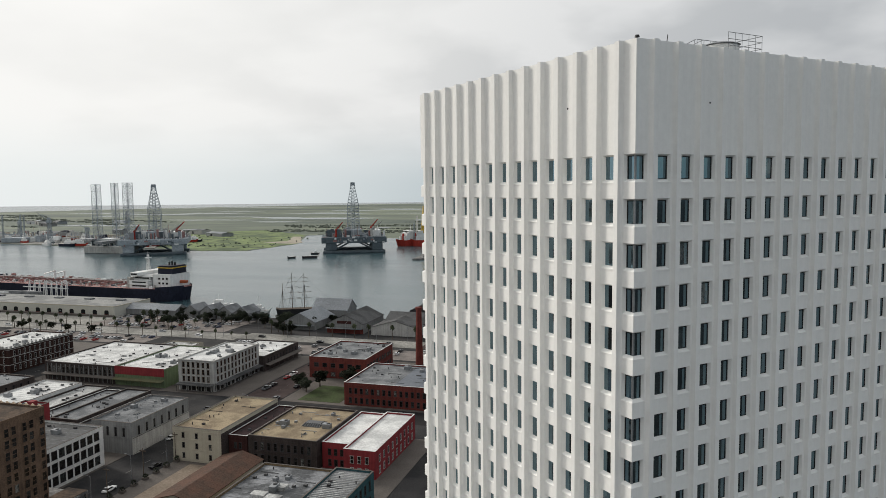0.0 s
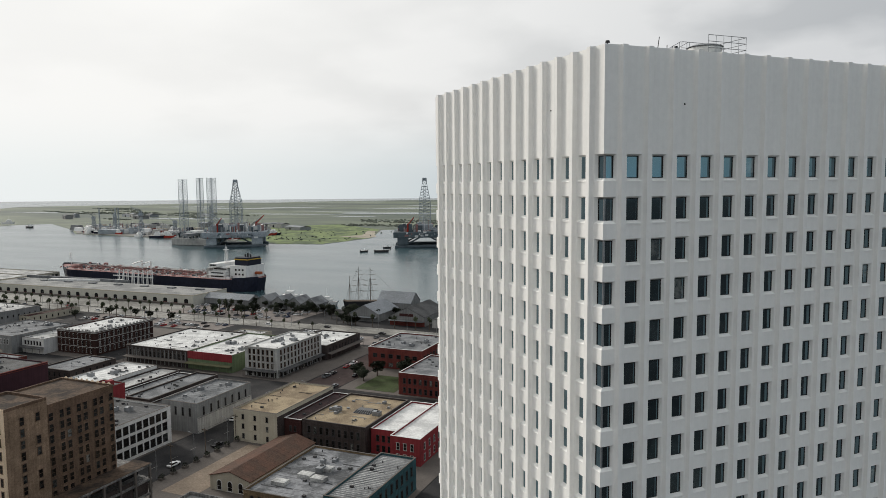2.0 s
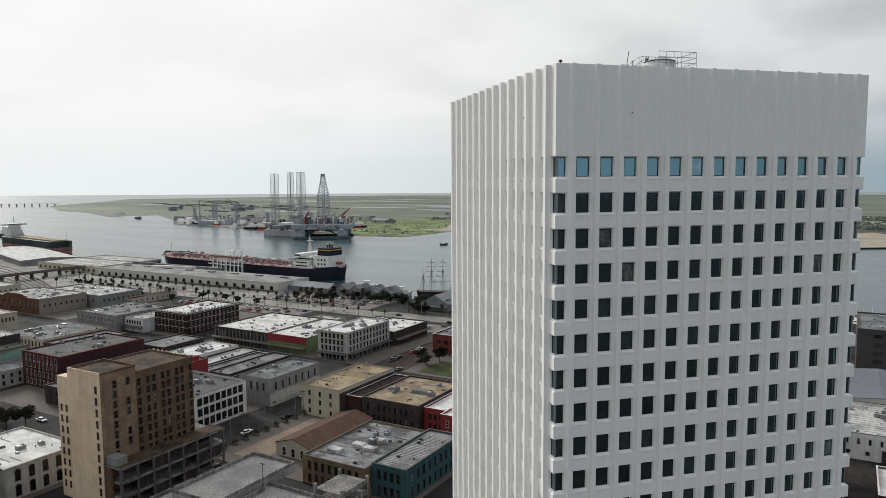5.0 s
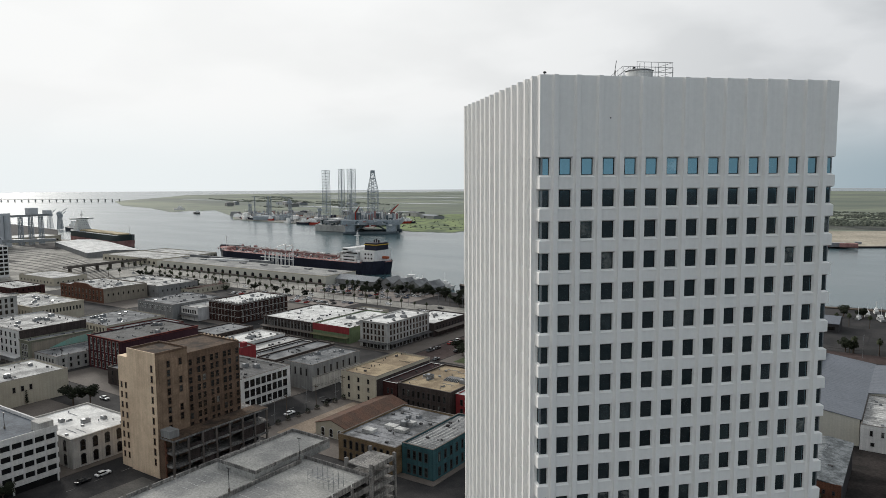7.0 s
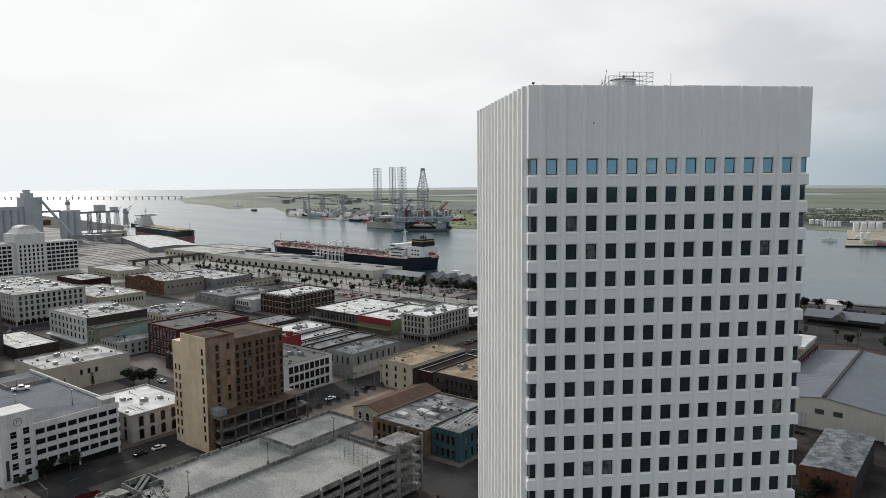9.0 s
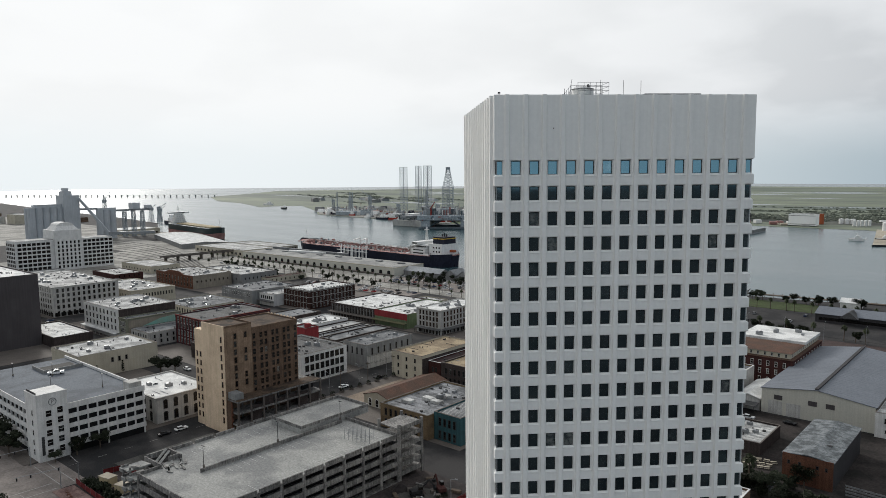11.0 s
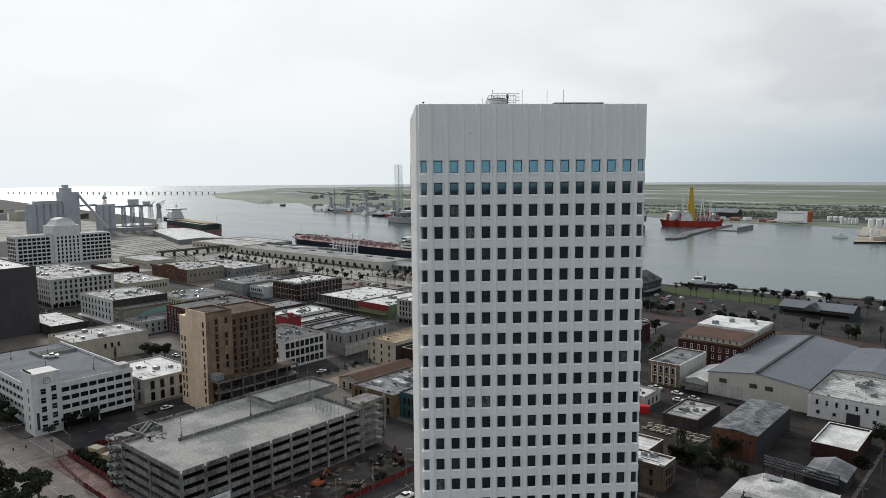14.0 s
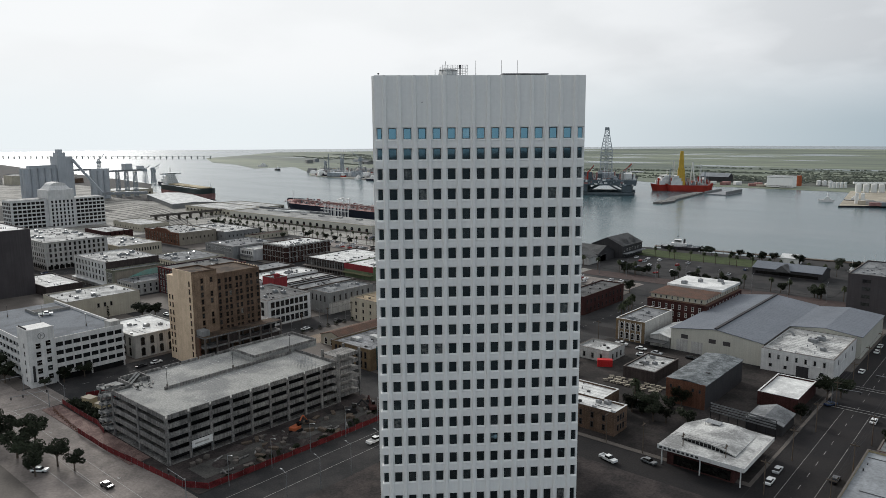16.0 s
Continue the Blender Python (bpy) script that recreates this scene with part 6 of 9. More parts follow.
# ---- rooftop units and skylights ----
def roof_unit(x, y, z, s=1.0, turn=0.0):
    u = thing("rooftop_unit", "pale grey rooftop air unit with fan grille", "air unit", (x, y, z), turn, group="rooftop units")
    part("casing", bevelled(Mesh().box(-1.2 * s, -0.8 * s, 0.0, 1.2 * s, 0.8 * s, 1.3 * s), 0.06, M["steel"], "casing", 1), None, u)
    part("fan", Mesh().cyl(0.5 * s, 0, 1.3 * s, 1.42 * s, 0.5 * s, 0.5 * s, 12), M["blacksteel"], u)
    return u


def skylight(x, y, z, s=1.0, turn=0.0):
    u = thing("skylight", "small flat roof skylight", "skylight", (x, y, z), turn, group="skylights")
    part("kerb", Mesh().box(-1.0 * s, -0.7 * s, 0, 1.0 * s, 0.7 * s, 0.3), M["steel"], u)
    part("glazing", Mesh().prism([(-0.9 * s, -0.6 * s), (0.9 * s, -0.6 * s), (0.9 * s, 0.6 * s), (-0.9 * s, 0.6 * s)], 0.304, 0.55, [(-0.9 * s, -0.05), (0.9 * s, -0.05), (0.9 * s, 0.05), (-0.9 * s, 0.05)]), M["win"], u)
    return u


rnd = random.Random(11)
for name, n, k, z in (("service_building", 3, 0, 8.42), ("hotel", 8, 1, 13.92), ("tan_roof_building", 5, 2, 9.42), ("market_building", 0, 7, 8.42), ("brick_hall", 5, 1, 9.92),
                      ("red_brick_mill", 2, 3, 9.42), ("brick_block", 3, 3, 12.42), ("ornate_building", 3, 2, 15.42), ("white_corner_building", 8, 0, 16.42), ("beige_building", 4, 1, 10.92),
                      ("arched_building", 3, 1, 9.42), ("three_storey_building", 4, 0, 13.02), ("white_annex", 6, 0, 8.42), ("row_building", 14, 4, 19.42), ("pale_block", 8, 4, 10.42),
                      ("grey_hall", 6, 3, 10.42), ("wide_store", 7, 3, 8.42), ("arcade_building", 7, 2, 9.42), ("warehouse_building", 2, 2, 10.92), ("low_store", 2, 2, 7.42),
                      ("low_white_building", 4, 0, 7.42), ("dark_hall", 4, 3, 8.42), ("stone_bank", 2, 1, 9.42), ("low_workshop", 3, 0, 3.92),
                      ("white_roof_store", 3, 3, 9.42), ("corner_shop", 3, 3, 8.42), ("brick_hotel", 4, 0, 16.0)):
    ob = bpy.data.objects[name]
    wall = [c for c in ob.children if c.name.startswith("wall")][0]
    xs = [v.co.x for v in wall.data.vertices]
    ys = [v.co.y for v in wall.data.vertices]
    for i in range(n + k):
        x = ob.location.x + min(xs) * (0.12 + 0.76 * rnd.random())
        y = ob.location.y + max(ys) * (0.12 + 0.76 * rnd.random())
        (roof_unit if i < n else skylight)(x, y, z, 0.7 + 0.6 * rnd.random(), rnd.choice((0, 90)))

# ---- harbour sheds and pavilions ----
def transit_shed():
    s = thing("transit_shed", "long pale concrete harbour shed with dark loading doors", "shed", (-384, 431.5, 0), 180.6)
    L, D, H = 238, 40, 7.0
    part("wall", Mesh().box(0, -D, 0, L, 0, H), M["metalcream"], s)
    part("roof", Mesh().box(0.6, -D + 0.6, H + 0.004, L - 0.6, -0.6, H + 0.3), M["deck"], s)
    part("parapet", Mesh().box(-0.1, -0.5, H + 0.004, L, 0.1, H + 0.7).box(-0.1, -D, H + 0.004, 0.5, -0.504, H + 0.7), M["cream"], s)
    door = Mesh().box(-1.9, 0.004, 1.4, 1.9, 0.12, 3.7).prism([(-1.9, 0.004), (1.9, 0.004), (1.9, 0.12), (-1.9, 0.12)], 3.7, 4.5, [(-1.1, 0.004), (1.1, 0.004), (1.1, 0.12), (-1.1, 0.12)]).data("loading_door", M["dark"])
    sill = Mesh().box(-1.9, 0.12, 1.15, 1.9, 0.2, 1.4).data("door_sill", M["redbrick"])
    for i in range(22):
        ld = part("loading_door", door, None, s, at=pose(7 + i * 10.6, 0, 0))
        part("door_sill", sill, None, ld)
    part("platform", Mesh().box(0, 0.13, 0, L, 3.2, 1.1), M["concrete"], s)
    for i in range(8):
        x = 14 + i * 30
        part("roof_monitor", bevelled(Mesh().box(x, -30, H + 0.3, x + 7, -26, H + 1.3), 0.1, M["roof_grey"], "roof_monitor", 1), None, s)
    part("conveyor_gallery", Mesh().box(110, -D - 4, 0, L, -D - 1, 9.5), M["roof_grey"], s, "grey conveyor gallery")
    return s


transit_shed()
for box, h, turn, lab in (((-735, 436, -632, 484), 7, 0, "flat port shed with pale roof"), ((-740, 482, -640, 520), 6, 0, "low port shed with grey roof"),
                          ((-1090, 478, -1030, 544), 9, 0, "port shed with white roof"),):
    w = B("port_shed", lab, box, h, "cream", "roof_white" if "white" in lab else "roof_dirty", (1.5,), 8, 12, (3.0, 2.6))
wps = gable("white_port_shed", "wide open-sided shed with white gabled roof", "shed", (-960, 440, -768, 498), 6, 7.6, "greystone", "roof_white", "x")
wps.matrix_basis = pose(-768, 436, 0, 0, 0, -17.5)
ov = thing("elevated_road", "elevated concrete road on piers", "elevated road", (-655, 350, 0), 90)
part("deck", Mesh().box(0, -4, 5, 95, 4, 5.8), M["concrete"], ov)
part("barrier", Mesh().box(0, -4.2, 5.8, 95, -4, 6.7).box(0, 4, 5.8, 95, 4.2, 6.7), M["concrete"], ov)
for i in range(7):
    part("pier", Mesh().box(4 + i * 14, -2, 0, 5.5 + i * 14, 2, 5), M["concrete"], ov)
# festival pavilions by the water
pv = gable("pavilion", "grey gabled waterfront restaurant with brick base", "pavilion", (-203, 416, -178, 452), 6, 12, "greystone", "roof_dark")
part("brick_base", Mesh().box(-25.1, -0.25, 0, 0.1, -0.004, 3.2), M["redbrick"], pv)
part("sign_board", Mesh().box(-18, -0.3, 6.2, -8, -0.1, 8.0), M["maroon"], pv, "dark red sign board")
part("porch_roof", Mesh().box(-25, -3.5, 3.3, 0, -0.3, 3.6), M["roof_grey"], pv)
g1 = gable("gabled_hall", "grey gabled waterfront hall", "hall", (-236, 420, -214, 450), 5, 11, "greystone", "metal_roof")
part("porch_roof", Mesh().box(-21, -3, 3.0, -1, -0.2, 3.3), M["metal_roof"], g1)
gable("gabled_hall", "grey gabled hall near the pier", "hall", (-232, 452, -205, 468), 8, 15, "greystone", "metal_roof", "x")
gable("gabled_hall", "low gabled hall beside the brick chimney", "hall", (-172, 415, -140, 440), 5, 9.5, "offwhite", "roof_dark")
for i in range(4):
    gable("boathouse", "grey boathouse with steep roof", "boathouse", (-330 + i * 14, 440, -318 + i * 14, 456), 5, 9.5, "greystone", "roof_grey", group="boathouses")
gable("long_pavilion", "long low pavilion with metal roof", "pavilion", (-385, 444, -340, 458), 4, 7.5, "greystone", "metal_roof", "x")
ch = thing("chimney", "tall round red brick chimney", "chimney", (-118, 350, 0))
part("shaft", Mesh().cyl(0, 0, 0, 30, 2.0, 1.4, 18), M["redbrick"], ch)
part("rim", Mesh().cyl(0, 0, 29.4, 30.6, 1.75, 1.8, 18), M["redbrick"], ch)
gable("pier_hotel", "dark grey pier building with gables and many windows", "pier building", (-160, 455, -134, 488), 9, 15, "darkgrey", "roof_dark")
ph = bpy.data.objects["pier_hotel"]
for z in (1.5, 5.0):
    for i in range(7):
        add_window(ph, pose(0, 3 + i * 4.5, z + 1, 0, 0, 90), 1.3, 1.7)
for i in range(2):
    part("dormer", Mesh().prism([(-6, 8 + i * 12), (-1, 8 + i * 12), (-1, 13 + i * 12), (-6, 13 + i * 12)], 9.5, 13.5, [(-6, 10.4 + i * 12), (-2, 10.4 + i * 12), (-2, 10.6 + i * 12), (-6, 10.6 + i * 12)]), M["roof_dark"], ph)
part("veranda", Mesh().box(0.1, 0, 3.4, 4.0, 33, 3.8), M["roof_grey"], ph)
gable("pier_hall", "dark gabled hall on the pier", "pier building", (-168, 428, -140, 453), 6, 11, "darkgrey", "roof_dark", "x")
rs = gable("fish_restaurant", "long dark restaurant with blue-grey seamed roof", "restaurant", (-38, 452, 4, 474), 5, 8, "darkgrey", "blue_roof", "x")
part("gable_porch", Mesh().prism([(-28, -4), (-18, -4), (-18, 3), (-28, 3)], 4.5, 8.4, [(-23.4, -4), (-22.6, -4), (-22.6, 8), (-23.4, 8)]), M["roof_dark"], rs)
part("window_band", Mesh().box(-40, -0.1, 1.4, -2, -0.004, 3.2), M["win"], rs)
gable("quay_kiosk", "small white kiosk on the quay", "kiosk", (-36, 508, -24, 518), 4, 6.5, "white", "roof_white", "x")
pr = thing("pier", "long timber pier on piles beside the quay", "pier", (-140, 524, 0), 5)
part("deck", Mesh().box(0, 0, 0.2, 190, 4, 0.7), M["bark"], pr)
for i in range(32):
    part("pile", Mesh().cyl(i * 6 + 1, 3.6, -3, 1.8, 0.2, 0.2, 6), M["bark"], pr)
dk = thing("dock", "concrete quay apron on dark piles", "dock", (-392, 486, 0), 177)
part("deck", Mesh().box(0, -6, 0.04, 250, 6, 0.5), M["concrete"], dk)
for i in range(50):
    part("pile", Mesh().cyl(i * 5 + 1, -5.6, -3, 0.3, 0.35, 0.35, 6), M["bark"], dk)


# ---- ships ----
def lattice(m, x, y, z0, z1, w0, w1, n, r):
    """A four-legged lattice tower."""
    for i in range(n):
        a, b = i / n, (i + 1) / n
        za, zb = z0 + (z1 - z0) * a, z0 + (z1 - z0) * b
        wa, wb = w0 + (w1 - w0) * a, w0 + (w1 - w0) * b
        ca = [(x + sx * wa / 2, y + sy * wa / 2, za) for sx, sy in ((-1, -1), (1, -1), (1, 1), (-1, 1))]
        cb = [(x + sx * wb / 2, y + sy * wb / 2, zb) for sx, sy in ((-1, -1), (1, -1), (1, 1), (-1, 1))]
        for k in range(4):
            m.bar(ca[k], cb[k], r * 1.5, 4)
            m.bar(cb[k], cb[(k + 1) % 4], r, 3)
            m.bar(ca[k], cb[(k + 1) % 4], r * 0.8, 3)
            m.bar(ca[(k + 1) % 4], cb[k], r * 0.8, 3)
    return m


def hull(L, Bm, H, bow=0.16, stern=0.05, z0=-1.7, round_stern=False):
    """Stern at x 0, bow at x L, from y 0 to -Bm."""
    m = Mesh()
    st = []
    n = 28
    for i in range(n + 1):
        t = i / n
        x = t * L
        if t > 1 - bow:
            s = (t - (1 - bow)) / bow
            hw = max(0.0, 1 - s ** 2.3)
        elif t < stern:
            hw = 0.25 + 0.75 * math.sqrt(t / stern) if round_stern else 0.72 + 0.28 * (t / stern)
        else:
            hw = 1.0
        rise = 2.2 * max(0, (t - 0.9) / 0.1) + 0.8 * max(0, (0.06 - t) / 0.06)
        lx = x - (4 * max(0, (t - 0.85) / 0.15) if t > 0.85 else 0) + (2.5 * (1 - t / 0.03) if t < 0.03 else 0)
        st.append([(lx, -Bm / 2 - hw * Bm / 2 * 0.95, z0), (x, -Bm / 2 - hw * Bm / 2, H + rise), (x, -Bm / 2 + hw * Bm / 2, H + rise), (lx, -Bm / 2 + hw * Bm / 2 * 0.95, z0)])
    for a, b in zip(st, st[1:]):
        for k in range(3):
            m.quad(a[k], b[k], b[k + 1], a[k + 1]) if k != 1 else None
    m.quad(*st[0])
    return m, st


def clutter(parent, box, z, n, tall, seed, mats, side=0.0):
    """Fittings past counting on a deck, one joined part for each paint; side: how far down the deck's edge they hang."""
    rnd = random.Random(seed)
    x0, y0, x1, y1 = box
    for mat in mats:
        m = Mesh()
        for i in range(n):
            x, y = x0 + (x1 - x0) * rnd.random(), y0 + (y1 - y0) * rnd.random()
            w, d, h = 0.5 + rnd.random() ** 2 * 3.5, 0.5 + rnd.random() ** 2 * 3.5, 0.8 + rnd.random() ** 3 * tall
            q = rnd.random()
            if side and q < 0.4:
                a = rnd.random()
                zz = z - side * rnd.random()
                if a < 0.5:
                    m.box(x, y0 - 1.2 if a < 0.25 else y1, zz - 1.5, x + w * 1.5, y0 if a < 0.25 else y1 + 1.2, zz + 1.0)
                else:
                    m.box(x0 - 1.2 if a < 0.75 else x1, y, zz - 1.5, x0 if a < 0.75 else x1 + 1.2, y + d * 1.5, zz + 1.0)
            elif q < 0.75:
                m.box(x - w / 2, y - d / 2, z, x + w / 2, y + d / 2, z + h)
            elif q < 0.9:
                m.bar((x, y, z), (x, y, z + h * 1.8), 0.18)
            else:
                m.bar((x, y, z + h * 0.5), (x + rnd.uniform(-9, 9), y + rnd.uniform(-3, 3), z + h * 0.6), 0.25)
        tagged(part("deck_fitting", m, M[mat], parent, "small deck fittings, pipes and stores"), kind="stuff")


def tanker():
    s = thing("tanker", "moored oil tanker with navy hull and red oxide deck", "ship", (-388.0, 502.2, 0), 176.7)
    h, st = hull(269, 42, 9.6, 0.16, 0.1, round_stern=True)
    part("hull", h, M["hull_navy"], s)
    d = Mesh()
    for a, b in zip(st, st[1:]):
        d.quad(a[1], a[2], b[2], b[1])
    part("deck", d, M["deck_red"], s, "red oxide deck")
    for y in (-40.5, -1.5):
        part("rail", Mesh().box(30, y - 0.05, 10.6, 262, y + 0.05, 10.8), M["ship_white"], s)
    for i in range(11):
        y = -14 - (i % 6) * 2.6
        part("deck_pipe", Mesh().bar((60, y, 11.0 + (i % 3) * 0.3), (250, y, 11.0 + (i % 3) * 0.3), 0.35, 6), M["deck_red" if i % 3 else "offwhite"], s)
    for i in range(16):
        x = 62 + i * 12
        part("pipe_support", Mesh().box(x, -32, 9.6, x + 0.8, -10, 12.0), M["deck_red"], s)
    for i in range(80):
        x, y = 62 + (i * 37) % 190 + (i * 7) % 5, -4 - (i * 23) % 34
        part("hatch", Mesh().cyl(x, y, 9.6, 10.8 + i % 4 * 0.5, 0.9, 0.9, 8), M["offwhite" if i % 2 == 0 else "deck_red"], s)
    part("catwalk", Mesh().box(58, -22, 12.6, 255, -20.4, 12.9), M["offwhite"], s)
    # midship manifold and cranes
    for x in (140, 152):
        cr = part("deck_crane", Mesh().cyl(x, -21, 9.6, 20, 0.9, 0.7, 10), M["ship_white"], s, "white deck crane")
        part("jib", Mesh().bar((x, -21, 19.5), (x + 14, -21, 16), 0.5), M["ship_white"], cr)
    # deckhouse
    dh = part("deckhouse", Mesh().box(28, -38, 9.6, 48, -4, 16).box(29, -34, 16.004, 46, -8, 20.4), M["ship_white"], s, "white deckhouse in tiers")
    for k in range(3):
        part("window_band", Mesh().box(48.0 if k < 2 else 46.0, -35, 11 + k * 3.2, (48.1 if k < 2 else 46.1), -7, 12.1 + k * 3.2), M["win"], dh)
        part("window_band", Mesh().box(30, -3.98 if k < 2 else -7.98, 11 + k * 3.2, 45, -3.9 if k < 2 else -7.9, 12.1 + k * 3.2), M["win"], dh)
        part("deck_edge", Mesh().box(27, -39, 12.8 + k * 3.2, 49 if k < 1 else 47.5, -3 if k < 1 else -5, 13.0 + k * 3.2), M["ship_white"], dh)
    part("bridge", Mesh().box(36, -40, 20.4, 45, -2, 23.2), M["ship_white"], s)
    part("bridge_window", Mesh().box(45, -39, 21.2, 45.1, -3, 22.5).box(37, -2, 21.2, 44, -1.9, 22.5), M["win"], s)
    mast = Mesh()
    lattice(mast, 42, -21, 23.2, 37, 2.4, 1.0, 6, 0.18)
    mast.box(41, -24, 34, 43, -18, 34.6).bar((42, -21, 37), (42, -21, 40), 0.2)
    part("radar_mast", mast, M["ship_white"], s)
    f = part("funnel_casing", Mesh().box(8, -33, 9.6, 27, -9, 21.5), M["ship_white"], s)
    part("funnel", Mesh().prism([(8.5, -30), (24, -30), (24, -12), (8.5, -12)], 21.504, 28.6, [(9, -29.5), (23.5, -29.5), (23.5, -12.5), (9, -12.5)]), M["hull_navy"], s, "dark funnel")
    part("funnel_band", Mesh().box(8.3, -30.2, 26.4, 24.2, -11.8, 27.2), M["yellow"], f)
    for x in (13, 16, 19):
        part("exhaust", Mesh().cyl(x, -21, 28.6, 32.2 - (x % 2), 0.8, 0.8, 10), M["blacksteel"], s)
    for z in (13, 17):
        for x in (11, 15, 19):
            part("porthole", Mesh().box(x, -8.99, z, x + 2, -8.9, z + 1.6), M["win"], f)
    part("lifeboat", bevelled(Mesh().box(2, -24, 13, 10, -20, 15.4), 0.7, M["orange"], "lifeboat"), None, s, "orange lifeboat")
    clutter(s, (55, -39, 250, -3), 9.6, 90, 2.6, 8, ("deck_red", "offwhite", "ship_white", "rig_dark"))
    clutter(s, (24, -38, 52, -4), 9.6, 40, 9.0, 9, ("ship_white", "offwhite"))
    for fore in (True, False):
        for q in (1, 2):
            rim = Mesh()
            for a, b in zip(st, st[1:]):
                if a[1][0] > 269 * 0.86 if fore else b[1][0] < 269 * 0.1:
                    rim.quad(a[q], b[q], (b[q][0], b[q][1], b[q][2] + 1.5), (a[q][0], a[q][1], a[q][2] + 1.5))
            part("bulwark", rim, M["hull_navy"], s)
    part("rudder", Mesh().box(1.5, -21.4, -1.7, 6, -20.6, 3.5), M["hull_navy"], s)
    part("foremast", Mesh().bar((258, -21, 10.5), (258, -21, 24), 0.35, 6).bar((258, -23, 20), (258, -19, 20), 0.2), M["ship_white"], s)
    # loading arms on the quay belong to the berth
    la = thing("loading_arms", "white loading arms and gantry on the quay", "loading arms", (-488, 494, 0.5), 176)
    for i in range(9):
        x = i * 6 - (14 if i > 4 else 0) + (10 if i > 4 else 0)
        part("post", Mesh().box(x - 0.35, -0.35, 0, x + 0.35, 0.35, 15), M["ship_white"], la)
        part("arm", Mesh().bar((x, 0, 14.5), (x + 1, -7, 11), 0.3), M["ship_white"], la)
        part("riser", Mesh().bar((x + 1.4, 0.4, 0), (x + 1.4, 0.4, 11.5), 0.3), M["ship_white"], la)
    part("beam", Mesh().box(-1, -0.5, 8.4, 52, 0.5, 9.1), M["ship_white"], la)
    gw = thing("gangway_bridge", "white sloping gangway bridge", "gangway", (-578, 458, 0), 0)
    part("span", Mesh().prism([(0, 0), (70, 18), (70, 22), (0, 4)], 7.5, 9.0), M["ship_white"], gw)
    for q in ((6, 3), (34, 10.5), (64, 18.5)):
        part("pier", Mesh().box(q[0], q[1], 0, q[0] + 1.5, q[1] + 1.5, 7.6), M["concrete"], gw)


tanker()


def cargo_ship():
    s = thing("cargo_ship", "bulk cargo ship with dark hull and red lower band", "ship", (-1034, 589, 0), -8.8)
    h, st = hull(190, 30, 15.0, 0.2)
    part("hull", h, M["hull_green"], s)
    h2, _ = hull(189.6, 30.8, 7.0, 0.2)
    part("boot_top", h2, M["deck_red"], s, "dull red lower hull", pose(0.1, 0.4, 0))
    d = Mesh()
    for a, b in zip(st, st[1:]):
        d.quad(a[1], a[2], b[2], b[1])
    part("deck", d, M["rig_dark"], s)
    for k in range(5):
        part("deckhouse_tier", Mesh().box(9 + k * 0.5, -25 + k, 15.0 + k * 3.2, 24 - k * 0.7, -5 - k, 18.19 + k * 3.2), M["ship_white"], s)
        part("tier_deck", Mesh().box(8.4 + k * 0.5, -26 + k, 17.9 + k * 3.2, 25 - k * 0.7, -4 - k, 18.1 + k * 3.2), M["offwhite"], s)
        for q in range(5):
            part("porthole", Mesh().box(24.004 - k * 0.7, -22 + k + q * 2.9, 16.2 + k * 3.2, 24.1 - k * 0.7, -21.1 + k + q * 2.9, 17.0 + k * 3.2), M["win"], s)
    part("bridge", Mesh().box(12, -31, 31.004, 20, 1, 33.6), M["ship_white"], s, "white bridge with open wings")
    part("window_band", Mesh().box(20.004, -24, 32.0, 20.1, -6, 33.0), M["win"], s)
    part("funnel", Mesh().box(3, -19, 15.0, 8.5, -11, 27), M["ship_white"], s)
    part("mast", Mesh().bar((16, -15, 33.6), (16, -15, 44), 0.6).box(15, -17, 38, 17, -13, 39).bar((16, -18, 37), (16, -12, 37), 0.3), M["ship_white"], s)
    for i in range(6):
        part("hatch_cover", bevelled(Mesh().box(32 + i * 23, -24, 15.0, 50 + i * 23, -6, 16.8), 0.3, M["yellowstone"], "hatch_cover", 1), None, s)
    part("foremast", Mesh().bar((182, -15, 16), (182, -15, 28), 0.35), M["ship_white"], s)


cargo_ship()


